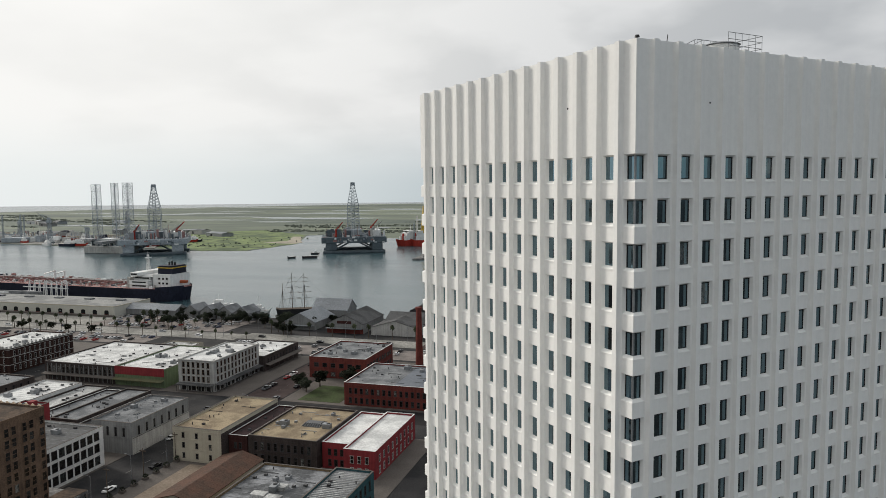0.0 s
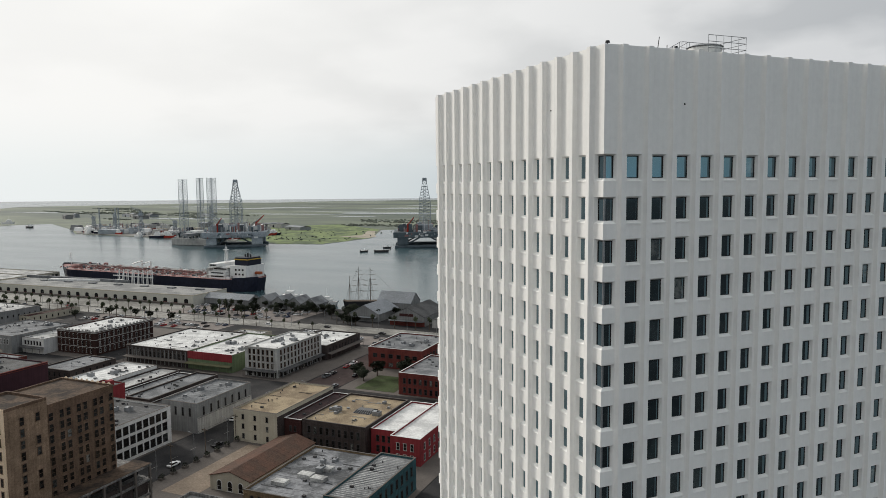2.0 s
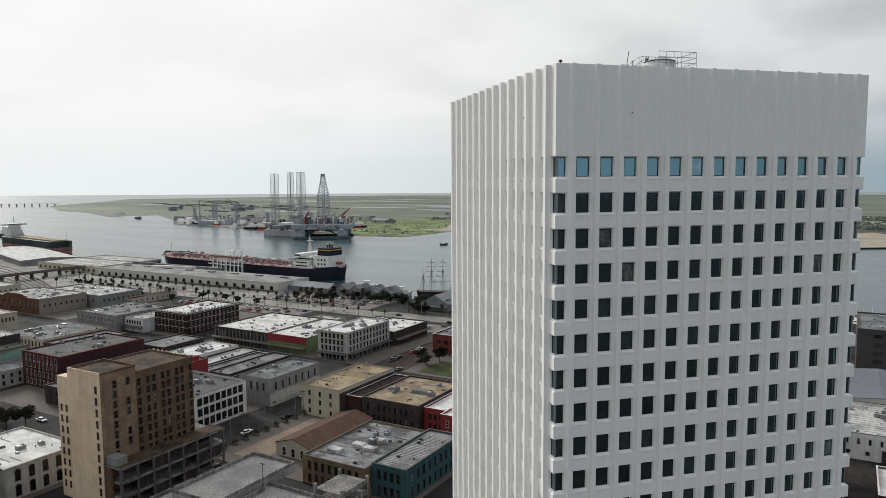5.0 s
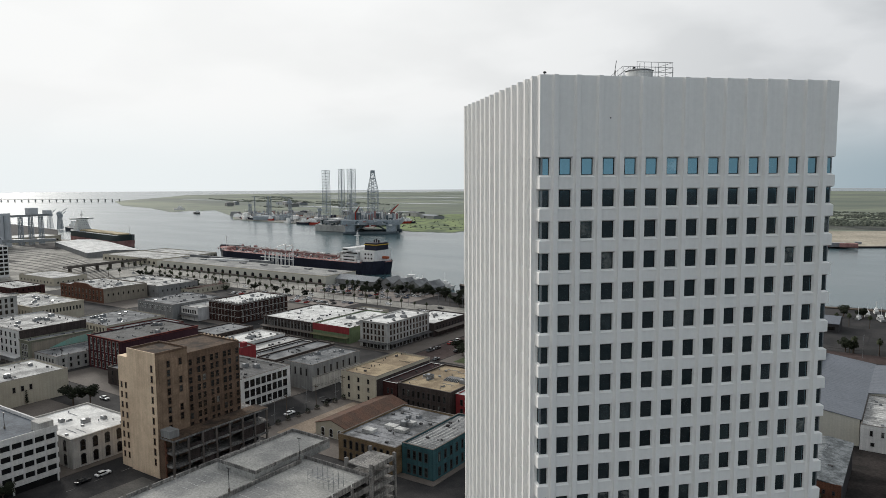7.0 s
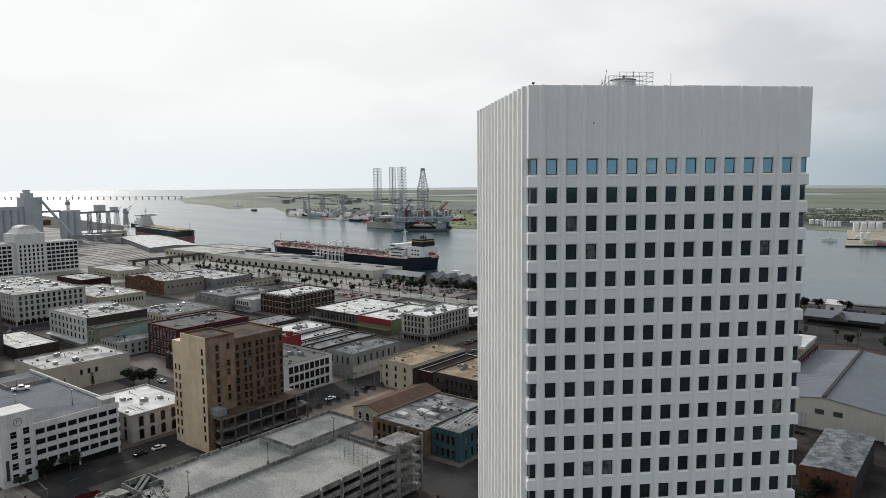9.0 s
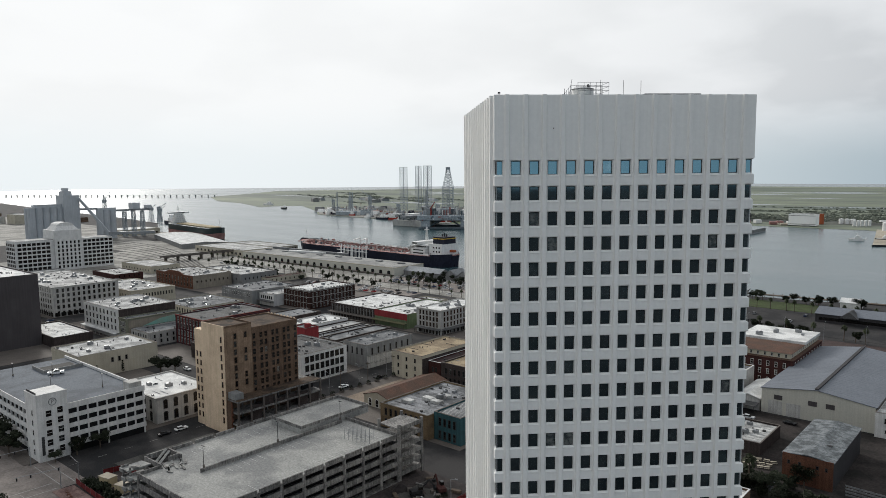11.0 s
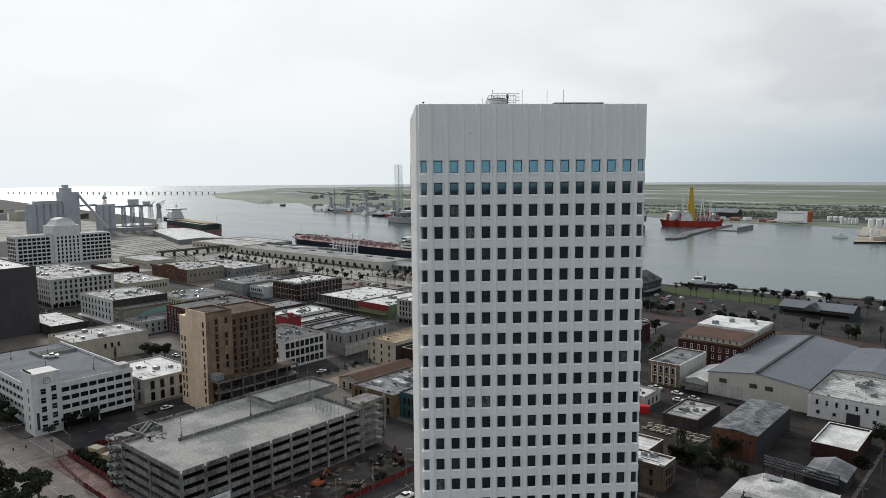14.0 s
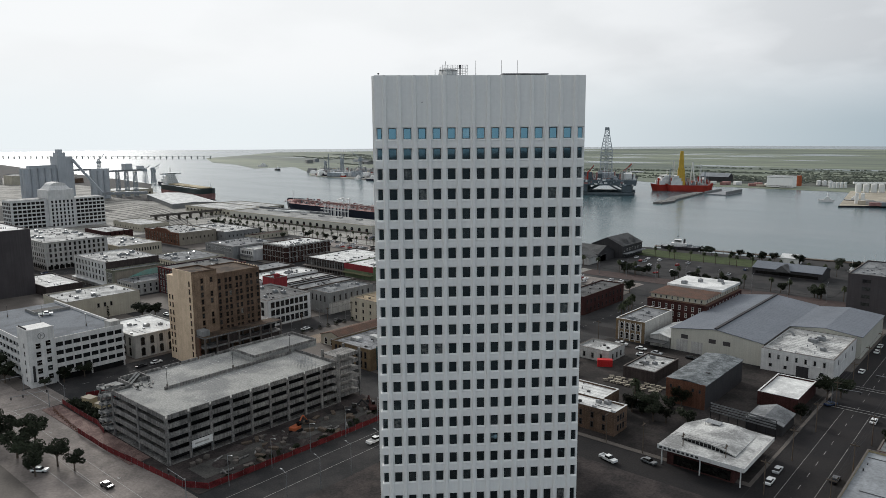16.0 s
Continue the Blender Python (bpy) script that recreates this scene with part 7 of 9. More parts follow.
def semi_rig(at, turn, label, dark):
    s = thing("drilling_rig", label, "drilling rig", at, turn)
    L, W = 92, 76
    for y in (-W / 2 + 8, W / 2 - 8):
        part("pontoon", bevelled(Mesh().box(-L / 2, y - 8, -1.7, L / 2, y + 8, 2.2), 1.5, M["rig_dark"], "pontoon"), None, s)
        for x in (-L / 2 + 12, L / 2 - 12):
            part("column", bevelled(Mesh().box(x - 8, y - 8, 2.2, x + 8, y + 8, 15), 1.5, M["rig_dark" if dark else "rig_grey"], "column"), None, s)
        for x in (-14, 14):
            part("brace", Mesh().bar((x * 2, y, 3), (x * 0.4, y, 15), 1.2, 8), M["rig_dark"], s)
    for x in (-L / 2 + 12, L / 2 - 12):
        part("brace", Mesh().bar((x, -W / 2 + 16, 4), (x, W / 2 - 16, 4), 1.1, 8), M["rig_dark"], s)
    part("main_deck", bevelled(Mesh().box(-L / 2 - 2, -W / 2 - 1, 13.5, L / 2 + 2, W / 2 + 1, 22), 0.6, M["rig_dark" if dark else "rig_grey"], "main_deck", 1), None, s)
    rnd = random.Random(int(abs(at[0])))
    cols = ["rig_grey", "ship_white", "steel", "deck_red", "rig_dark", "offwhite", "rig_grey", "rig_dark"]
    for i in range(62):
        x, y = -L / 2 + 6 + rnd.random() * (L - 16), -W / 2 + 4 + rnd.random() * (W - 10)
        w, d, h = 2 + rnd.random() * 7, 2 + rnd.random() * 5, 1.5 + rnd.random() ** 2 * 12
        part("deck_module", Mesh().box(x - w / 2, y - d / 2, 22, x + w / 2, y + d / 2, 22 + h), M[rnd.choice(cols)], s)
    part("accommodation", Mesh().box(L / 2 - 20, -22, 22, L / 2 - 6, 22, 31), M["ship_white"], s, "white accommodation block")
    part("helideck", Mesh().cyl(L / 2 + 2, 24, 31.5, 32.3, 12, 12, 8), M["steel"], s, "octagonal helideck")
    part("helideck_strut", Mesh().bar((L / 2 - 8, 20, 22), (L / 2 + 2, 24, 31.5), 0.6), M["steel"], s)
    part("drill_floor", bevelled(Mesh().box(-12, -12, 22, 12, 12, 32), 0.4, M["rig_grey"], "drill_floor", 1), None, s)
    d = Mesh()
    lattice(d, 0, 0, 30, 68, 18, 17, 8, 0.24)
    lattice(d, 0, 0, 68, 94, 17, 7, 6, 0.22)
    lattice(d, 0, 0, 32, 90, 4, 4, 14, 0.12)
    lattice(d, 0, 0, 94, 103, 7, 5.5, 2, 0.3)
    d.box(-4.5, -4.5, 90, 4.5, 4.5, 90.6).box(-2.6, -2.6, 99, 2.6, 2.6, 103).box(-7, -7, 60, 7, 7, 60.5)
    part("derrick", d, M["rig_grey"], s, "steel lattice derrick")
    for x, y, c, t in ((-26, -30, "hull_red", 0.6), (28, 28, "hull_red", 2.4), (26, -30, "offwhite", 1.2)):
        cr = part("deck_crane", Mesh().cyl(x, y, 22, 34, 1.8, 1.6, 10), M[c], s, "pedestal deck crane")
        j = Mesh()
        lattice(j, 0, 0, 0, 20, 1.6, 0.7, 5, 0.16)
        part("boom", j, M[c], cr, at=pose(x, y, 33, 55, 0, math.degrees(t)))
    clutter(s, (-46, -38, 46, 38), 22, 80, 11, int(abs(at[0])), ("rig_grey", "ship_white", "rig_dark", "deck_red", "steel"), 8.0)
    return s


semi_rig((-730, 914, 0), 32, "grey semi-submersible drilling rig with tall derrick", False)
semi_rig((-442, 1004, 0), 25, "dark semi-submersible drilling rig with tall derrick", True)


def jackup():
    s = thing("jackup_rig", "jack-up rig with three tall lattice legs", "drilling rig", (-805, 918, 0), 0)
    part("hull", bevelled(Mesh().prism([(-42, -24), (40, -24), (40, 10), (-10, 46), (-42, 46)], -1.7, 9.5), 0.8, M["offwhite"], "hull", 1), None, s)
    part("deck_house", Mesh().box(-26, -8, 9.5, -4, 14, 20).box(4, -6, 9.5, 20, 6, 16), M["ship_white"], s)
    part("helideck", Mesh().cyl(-34, -22, 20, 20.8, 11, 11, 8), M["steel"], s)
    part("cantilever", Mesh().box(-7, -40, 14, 7, 0, 18), M["steel"], s)
    for x, y, z, wl in ((-29, -7, 104, 9.6), (-30, 34, 106.5, 7.6), (29, -6, 106, 10.2)):
        leg = Mesh()
        lattice(leg, x, y, -1.5, z, wl, wl, 20, 0.3)
        part("leg", leg, M["rig_grey"], s, "square lattice leg")
        part("jack_house", Mesh().box(x - 7, y - 7, 9.5, x - 5.4, y + 7, 17).box(x + 5.4, y - 7, 9.5, x + 7, y + 7, 17), M["rig_dark"], s)
    d = Mesh()
    lattice(d, 10, 12, 9.5, 62, 4, 2.5, 8, 0.25)
    part("derrick", d, M["steel"], s)
    clutter(s, (-40, -22, 38, 9), 9.5, 60, 10, 3, ("rig_grey", "ship_white", "rig_dark"), 5.0)


jackup()


def supply_vessel(at, turn, L, label, hullmat="hull_red"):
    s = thing("supply_vessel", label, "ship", at, turn)
    h, st = hull(L, 20, 8.5)
    part("hull", h, M[hullmat], s)
    d = Mesh()
    for a, b in zip(st, st[1:]):
        d.quad(a[1], a[2], b[2], b[1])
    part("deck", d, M["deck_red"], s)
    part("deckhouse", Mesh().box(L * 0.62, -19, 8.5, L * 0.88, -1, 15).box(L * 0.65, -18, 15.004, L * 0.85, -2, 20).box(L * 0.7, -19, 20.004, L * 0.82, -1, 24), M["ship_white"], s)
    part("mast", Mesh().bar((L * 0.74, -10, 24), (L * 0.74, -10, 33), 0.4).bar((L * 0.74, -13, 29), (L * 0.74, -7, 29), 0.25), M["ship_white"], s)
    part("window_band", Mesh().box(L * 0.7 - 0.1, -18.5, 21.4, L * 0.7 - 0.004, -1.5, 23).box(L * 0.82 + 0.004, -18.5, 21.4, L * 0.82 + 0.1, -1.5, 23), M["win"], s)
    for i in range(8):
        x = L * 0.1 + i * L * 0.06
        part("deck_gear", Mesh().box(x, -16 + (i % 3) * 3, 8.5, x + L * 0.04, -8 + (i % 3) * 2, 10.5 + i % 4), M[("orange", "ship_white", "steel")[i % 3]], s)
    clutter(s, (4, -18, L * 0.9, -2), 8.5, 50, 12, int(L), ("ship_white", "steel", "hull_red"))
    return s


supply_vessel((-330, 1175, 0), 232, 112, "red supply vessel with white deckhouse")
ps = supply_vessel((-318, 1125, 0), 205, 70, "red pipe-laying vessel with yellow tower")
tw = Mesh()
tw.prism([(39, -16), (53, -16), (53, -2), (39, -2)], 8.5, 36, [(41, -13.5), (51, -13.5), (51, -4.5), (41, -4.5)])
tw.prism([(41.6, -13), (50.4, -13), (50.4, -5), (41.6, -5)], 36.004, 64, [(43.6, -11), (48.4, -11), (48.4, -7), (43.6, -7)])
tw.box(40.4, -14.2, 30, 51.6, -3.8, 31.2).box(42, -12.6, 48, 50, -5.4, 49)
part("lay_tower", tw, M["yellow"], ps, "tall yellow tower")
fr2 = Mesh()
for x in (24, 32):
    fr2.bar((x, -16, 8.5), (28, -12, 46), 0.7).bar((x, -6, 8.5), (28, -10, 46), 0.7)
for x, y, h in ((8, -12, 30), (16, -7, 42), (58, -11, 48), (63, -7, 36)):
    mast = Mesh()
    lattice(mast, x, y, 8.5, h, 2.6, 1.6, 6, 0.22)
    part("deck_mast", mast, M["ship_white" if h > 40 else "rig_grey"], ps, "lattice deck mast")
part("a_frame", fr2, M["ship_white"], ps, "white lattice frame")


def tall_ship():
    s = thing("tall_ship", "three-masted sailing ship with bare masts", "sailing ship", (-274, 476, 0), 24)
    h, st = hull(34, 8, 3.4, 0.3, 0.1)
    part("hull", h, M["blacksteel"], s)
    d = Mesh()
    for a, b in zip(st, st[1:]):
        d.quad(a[1], a[2], b[2], b[1])
    part("deck", d, M["bark"], s)
    for x, z in ((5, 23), (12, 30), (21, 30)):
        part("mast", Mesh().cyl(x, -4, 3, z, 0.3, 0.12, 8), M["bark"], s)
        for k, (zz, w) in enumerate(((11, 7), (15.5, 6), (19.5, 5), (23.5, 4), (26.5, 3))):
            if x > 8:
                part("yard", Mesh().bar((x - w * 0.85, -4 - w * 0.5, zz), (x + w * 0.85, -4 + w * 0.5, zz), 0.13, 5), M["bark"], s)
        r = Mesh()
        for y in (-7.8, -0.2):
            for dx in (-3, -1.5, 1.5, 3):
                r.bar((x + dx, y, 3.4), (x, -4, z * 0.75), 0.05, 3)
        part("rigging", r, M["blacksteel"], s)
    part("bowsprit", Mesh().bar((32, -4, 4), (42, -4, 7.5), 0.25), M["bark"], s)
    st2 = Mesh()
    st2.bar((42, -4, 7.5), (21, -4, 28), 0.07, 3).bar((21, -4, 29), (12, -4, 20), 0.07, 3).bar((12, -4, 29), (5, -4, 15), 0.07, 3)
    part("stay", st2, M["blacksteel"], s)


tall_ship()


def small_boat(x, y, L, turn, label, mat="ship_white", house=True, mast=6):
    s = thing("boat", label, "boat", (x, y, -0.9), turn, group="small boats")
    h, st = hull(L, L * 0.26, L * 0.08 + 0.6, 0.4, 0.1, -0.9)
    part("hull", h, M[mat], s)
    d = Mesh()
    for a, b in zip(st, st[1:]):
        d.quad(a[1], a[2], b[2], b[1])
    part("deck", d, M["offwhite"], s)
    z = L * 0.08 + 0.6
    if house:
        part("cabin", bevelled(Mesh().box(L * 0.35, -L * 0.22, z, L * 0.7, -L * 0.04, z + L * 0.1), 0.15, M["ship_white"], "cabin", 1), None, s)
        part("bridge", bevelled(Mesh().box(L * 0.42, -L * 0.2, z + L * 0.1, L * 0.6, -L * 0.06, z + L * 0.18), 0.1, M["ship_white"], "bridge", 1), None, s)
        part("window_band", Mesh().box(L * 0.36, -L * 0.04, z + L * 0.04, L * 0.68, -L * 0.04 + 0.05, z + L * 0.08), M["win"], s)
    part("mast", Mesh().bar((L * 0.5, -L * 0.13, z), (L * 0.5, -L * 0.13, z + mast + L * 0.18), 0.12), M["ship_white"], s)
    return s


small_boat(-340, 474, 34, 10, "white motor yacht with flybridge", mast=4)
small_boat(-322, 470, 26, 14, "white motor yacht at the quay", mast=3)
small_boat(-300, 476, 22, 8, "white sport fishing boat", mast=7)
tg = thing("tugboat", "white tugboat with black bow and tall mast", "boat", (-134, 527, -0.9), 12, group="small boats")
h, st = hull(33, 9, 3.2, 0.4, 0.1, -0.9)
part("hull", h, M["darkgrey"], tg)
d = Mesh()
for a, b in zip(st, st[1:]):
    d.quad(a[1], a[2], b[2], b[1])
part("deck", d, M["steel"], tg)
part("deckhouse", bevelled(Mesh().box(8, -7.6, 3.2, 20, -1.4, 5.9), 0.15, M["ship_white"], "deckhouse", 1), None, tg)
part("wheelhouse", bevelled(Mesh().box(10.5, -6.6, 5.9, 16, -2.4, 8.6), 0.12, M["ship_white"], "wheelhouse", 1), None, tg)
part("window_band", Mesh().box(10.4, -6.3, 7.1, 10.496, -2.7, 8.1).box(16.004, -6.3, 7.1, 16.1, -2.7, 8.1).box(10.8, -6.7, 7.1, 15.7, -6.604, 8.1), M["win"], tg)
part("mast", Mesh().bar((13, -4.5, 8.6), (13, -4.5, 15.5), 0.16).bar((13, -6.2, 12.5), (13, -2.8, 12.5), 0.1).box(12.4, -5.2, 10.6, 13.6, -3.8, 11.2), M["steel"], tg)
for y in (-6.2, -2.8):
    part("funnel", Mesh().cyl(18.2, y, 5.9, 9.2, 0.6, 0.5, 10), M["darkgrey"], tg)
for i in range(5):
    part("tyre_fender", Mesh().cyl(4 + i * 5.5, -8.9, 0.8, 2.4, 0.75, 0.75, 10), M["blacksteel"], tg)
clutter(tg, (20.5, -7, 29, -2), 3.2, 8, 1.2, 5, ("rig_grey", "steel"))
small_boat(-140, 1050, 22, 10, "white tug beside the tank dock", "ship_white", True, 6)
small_boat(-112, 1066, 26, 12, "dark barge beside the tank dock", "darkgrey", True, 2)
small_boat(-485, 874, 14, 60, "small dark barge on the water", "darkgrey", False, 1)
small_boat(-467, 882, 24, 35, "small dark work barge", "darkgrey", False, 1)
small_boat(-482, 940, 14, 20, "small dark work boat", "darkgrey", True, 2)
for i in range(9):
    small_boat(8 + i * 5, 500 + (i % 3) * 14, 11 + i % 4, 80 + i * 9, "white fishing boat in the marina", "ship_white", True, 5)
small_boat(-1800, 1290, 40, 12, "distant white work boat", "ship_white", True, 8)
small_boat(-1560, 1180, 30, -10, "distant dark work boat", "darkgrey", True, 8)
small_boat(-1262, 690, 66, -12, "distant dark freighter at the port quay", "hull_navy", True, 14)
bg = thing("barge_dock", "weathered concrete jetty reaching into the channel", "jetty", (-300, 885, -1.6), 95)
part("deck", Mesh().prism([(0, -6), (34, -12), (60, -6), (200, -4), (200, 8), (96, 14), (40, 4), (0, 6)], 0, 2.4), M["garage"], bg)
for i in range(9):
    part("bollard", Mesh().cyl(6 + i * 20, -3, 2.4, 3.6, 0.5, 0.4, 6), M["blacksteel"], bg)
bg2 = thing("floating_dock", "grey floating dock with side walls", "floating dock", (-305, 1066, -1.6), 0)
part("deck", Mesh().box(0, 0, 0, 34, 70, 1.6), M["steel"], bg2)
part("side_wall", Mesh().box(0, 0, 1.604, 1.5, 70, 5).box(32.5, 0, 1.604, 34, 70, 6), M["greystone"], bg2)

# ---- port and far shore ----
def grain_elevator():
    s = thing("grain_elevator", "huge grey grain elevator with rows of silos", "grain elevator", (-1000, 340, 0))
    for i in range(7):
        for j in range(2):
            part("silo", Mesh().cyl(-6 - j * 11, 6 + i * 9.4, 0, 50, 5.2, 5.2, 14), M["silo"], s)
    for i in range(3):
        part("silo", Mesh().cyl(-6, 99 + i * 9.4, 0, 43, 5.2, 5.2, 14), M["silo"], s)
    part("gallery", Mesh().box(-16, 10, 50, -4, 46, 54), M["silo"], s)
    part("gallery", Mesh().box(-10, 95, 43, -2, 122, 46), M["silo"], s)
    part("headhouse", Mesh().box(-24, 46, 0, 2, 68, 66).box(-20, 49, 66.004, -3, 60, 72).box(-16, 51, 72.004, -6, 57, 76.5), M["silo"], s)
    part("conveyor", Mesh().prism([(22, 98), (27, 96), (60, 150), (55, 152)], 8, 12), M["steel"], s)
    part("conveyor_leg", Mesh().bar((4, 66, 62), (24, 100, 8), 2.2, 4), M["silo"], s, "sloping conveyor gallery")
    part("belt_gallery", Mesh().box(-8, 68.004, 44, -4, 95, 47).box(-8, 122.004, 40, -4, 176, 43), M["steel"], s, "covered belt gallery")
    for y in (136, 150, 164):
        tower = Mesh()
        lattice(tower, -6, y, 0, 40, 5, 4, 6, 0.35)
        part("loading_tower", tower, M["rig_grey"], s, "steel lattice loading tower")
    part("loading_house", Mesh().box(-12, 146, 43.004, 0, 158, 52).box(-12, 170, 43.004, 0, 177, 48), M["silo"], s, "grey loading house")


grain_elevator()


def station_block():
    b = thing("station_building", "large white office block with stepped central tower", "office block", (-680, 212, 0))
    wins = Mesh()

    def pane_at(m, w, h):
        wins.quad(*[m @ Vector(p) for p in ((-w / 2, -0.06, -h / 2), (w / 2, -0.06, -h / 2), (w / 2, -0.06, h / 2), (-w / 2, -0.06, h / 2))])

    part("wing", Mesh().box(-24, 5, 0, 0, 40, 31), M["white"], b)
    part("wing", Mesh().box(-24, 66, 0, 0, 98, 30), M["white"], b)
    part("tower", Mesh().box(-26, 40, 0, 2, 66, 40), M["white"], b)
    part("tower_top", Mesh().prism([(-24, 42), (0, 42), (0, 64), (-24, 64)], 40, 44, [(-21, 45), (-3, 45), (-3, 61), (-21, 61)]), M["white"], b)
    cap = Mesh()
    n = 8
    for i in range(n):
        a, c = math.pi * i / n, math.pi * (i + 1) / n
        cap.quad((-21, 53 - 8 * math.cos(a), 44 + 3.6 * math.sin(a)), (-3, 53 - 8 * math.cos(a), 44 + 3.6 * math.sin(a)), (-3, 53 - 8 * math.cos(c), 44 + 3.6 * math.sin(c)), (-21, 53 - 8 * math.cos(c), 44 + 3.6 * math.sin(c)))
    cap.quad(*[(-3, 53 - 8 * math.cos(math.pi * i / n), 44 + 3.6 * math.sin(math.pi * i / n)) for i in range(n + 1)])
    part("tower_cap", cap, M["white"], b, "rounded cap")
    for k in range(7):
        z = 2.5 + k * 4
        for y0, n in ((7, 7), (68, 7)):
            for i in range(n):
                pane_at(pose(0, y0 + 1.8 + i * 4.3, z + 1.2, 0, 0, 90), 3.4, 2.6)
        for i in range(5):
            pane_at(pose(-3 - i * 4.6, 5, z + 1.2), 3.4, 2.6)
        for i in range(6):
            pane_at(pose(2, 43.5 + i * 3.9, z + 1.2, 0, 0, 90), 1.7, 2.7)
    tagged(part("pane", wins, M["win"], b), kind="stuff")
    part("roof", Mesh().box(-23.5, 5.5, 31.004, -0.5, 39.5, 31.4), M["roof_dirty"], b)
    part("roof", Mesh().box(-23.5, 66.5, 30.004, -0.5, 97.5, 30.4), M["roof_dirty"], b)


station_block()


def portal_crane(x, y, h, turn, mat="steel"):
    s = thing("harbour_crane", "grey lattice harbour crane", "crane", (x, y, -0.5), turn, group="harbour cranes")
    m = Mesh()
    lattice(m, 0, 0, 0, h, 8, 3.5, 8, 0.32)
    part("tower", m, M[mat], s)
    part("house", Mesh().box(-4, -3, h * 0.8, 4, 3, h * 0.8 + 5), M[mat], s)
    part("boom", Mesh().bar((0, 0, h * 0.9), (h * 0.45, 0, h * 1.2), 0.5).bar((0, 0, h), (h * 0.45, 0, h * 1.2), 0.2), M[mat], s)
    return s


for i, (x, y, h) in enumerate(((-1318, 676, 30), (-1300, 684, 32), (-1282, 676, 28), (-1400, 620, 50), (-1215, 1120, 38), (-1050, 1030, 48), (-985, 1050, 30), (-900, 1080, 30), (-1300, 1140, 30))):
    portal_crane(x, y, h, 20 + i * 35, "rig_grey")
# laid-up rigs with bare legs in the yard
for x, y, h in ((-1160, 1062, 52),):
    s = thing("laid_up_rig", "laid-up jack-up rig with bare legs in the yard", "drilling rig", (x, y, -0.5), 20, group="laid-up rigs")
    part("hull", bevelled(Mesh().box(-22, -16, 0, 22, 16, 9), 0.8, M["rig_grey"], "hull", 1), None, s)
    for dx, dy in ((-20, -10), (19, -10), (2, 11)):
        m = Mesh()
        lattice(m, dx, dy, 0, h, 1.9, 1.9, 18, 0.14)
        part("leg", m, M["rig_grey"], s)
rnd = random.Random(21)
cols = ["ship_white", "rig_grey", "offwhite", "greystone", "steel", "sand", "hull_navy", "redbrick"]
for i in range(130):
    x = -1350 + rnd.random() * 540
    y = 1022 + max(0, -x - 900) * 0.22 + rnd.random() ** 2 * 170
    w, d, h = 7 + rnd.random() * 20, 6 + rnd.random() * 14, 3 + rnd.random() * 10
    if i % 5:
        solo("yard_shed", bevelled(Mesh().prism([(-w / 2, -d / 2), (w / 2, -d / 2), (w / 2, d / 2), (-w / 2, d / 2)], 0, h, [(-w / 2, -d / 4), (w / 2, -d / 4), (w / 2, d / 4), (-w / 2, d / 4)]), 0.2, M[cols[i % 8]], "yard_shed", 1), None,
             "distant shipyard shed with pitched roof", "shed", at=(x, y, -0.6), turn=rnd.random() * 40 - 20, group="shipyard sheds")
    else:
        small_boat(x, y - 34, 22 + rnd.random() * 25, rnd.random() * 60 - 30, "work boat laid up at the shipyard", ("hull_navy", "ship_white", "hull_red")[i % 3], True, 10)
yd = thing("shipyard_store", "scattered stores, masts and plant of the shipyard", "yard store", (-1080, 1090, -0.5), -12, kind="stuff")
clutter(yd, (-260, -20, 240, 70), 0.0, 130, 14, 77, ("rig_grey", "ship_white", "offwhite", "steel", "deck_red"))
# tank farm, block and terminal on the far right
for i, (x, y, r, h) in enumerate([(-184 + k * 5, 1313 + k * 3.6, 2.4, 9.5) for k in range(5)] + [(-124 + k * 9.4, 1219 + k * 6.5, 4.2, 14) for k in range(4)] + [(-88 + k * 7, 1022, 2.2, 15) for k in range(2)] + [(-215 + k * 9, 1370, 4, 8) for k in range(3)]):
    t = thing("storage_tank", "white cylindrical storage tank", "tank", (x, y, -0.9), 0, group="storage tanks")
    part("shell", Mesh().cyl(0, 0, 0, h, r, r, 18), M["ship_white"], t)
    part("roof", Mesh().cyl(0, 0, h, h + r * 0.25, r * 1.02, 0.3, 18), M["ship_white"], t)
pier2 = thing("terminal_pier", "sandy terminal pier with dark edge", "pier", (-99, 979, -1.6), 31)
part("deck", Mesh().prism([(0, 0), (330, 0), (330, 240), (100, 243)], 0, 2.2), M["sand"], pier2)
part("edge", Mesh().box(-1, -1, 0, 330, -0.004, 2.0), M["blacksteel"], pier2)
part("pipe_bridge", Mesh().box(100, 232, 14.5, 150, 236, 17), M["ship_white"], pier2)
for i in range(14):
    x, y = -88 + rnd.random() * 60, 1000 + rnd.random() * 60
    solo("terminal_box", bevelled(Mesh().box(-4 - i % 3 * 3, -3, 0, 4 + i % 3 * 3, 3, 3 + i % 3), 0.15, M[("cream", "deck_red", "offwhite", "steel")[i % 4]], "terminal_box", 1), None, "stacked equipment on the terminal pier", "container", at=(x, y, 0.6), turn=rnd.random() * 30, group="terminal equipment")
wb = B("white_block", "long white windowless block on the far shore", (-275, 1272, -233, 1296), 19, "tower", "roof_dirty", (), 0, 0)
part("rib", Mesh().box(-43, -0.3, 2, 0, -0.004, 3).box(-43, -0.3, 16, 0, -0.004, 17), M["offwhite"], wb)
ot = thing("orange_silo", "orange rusty silo building", "silo", (-239, 1333, -0.9))
part("shell", Mesh().cyl(0, 0, 0, 18, 5, 4.8, 14), M["orange"], ot)
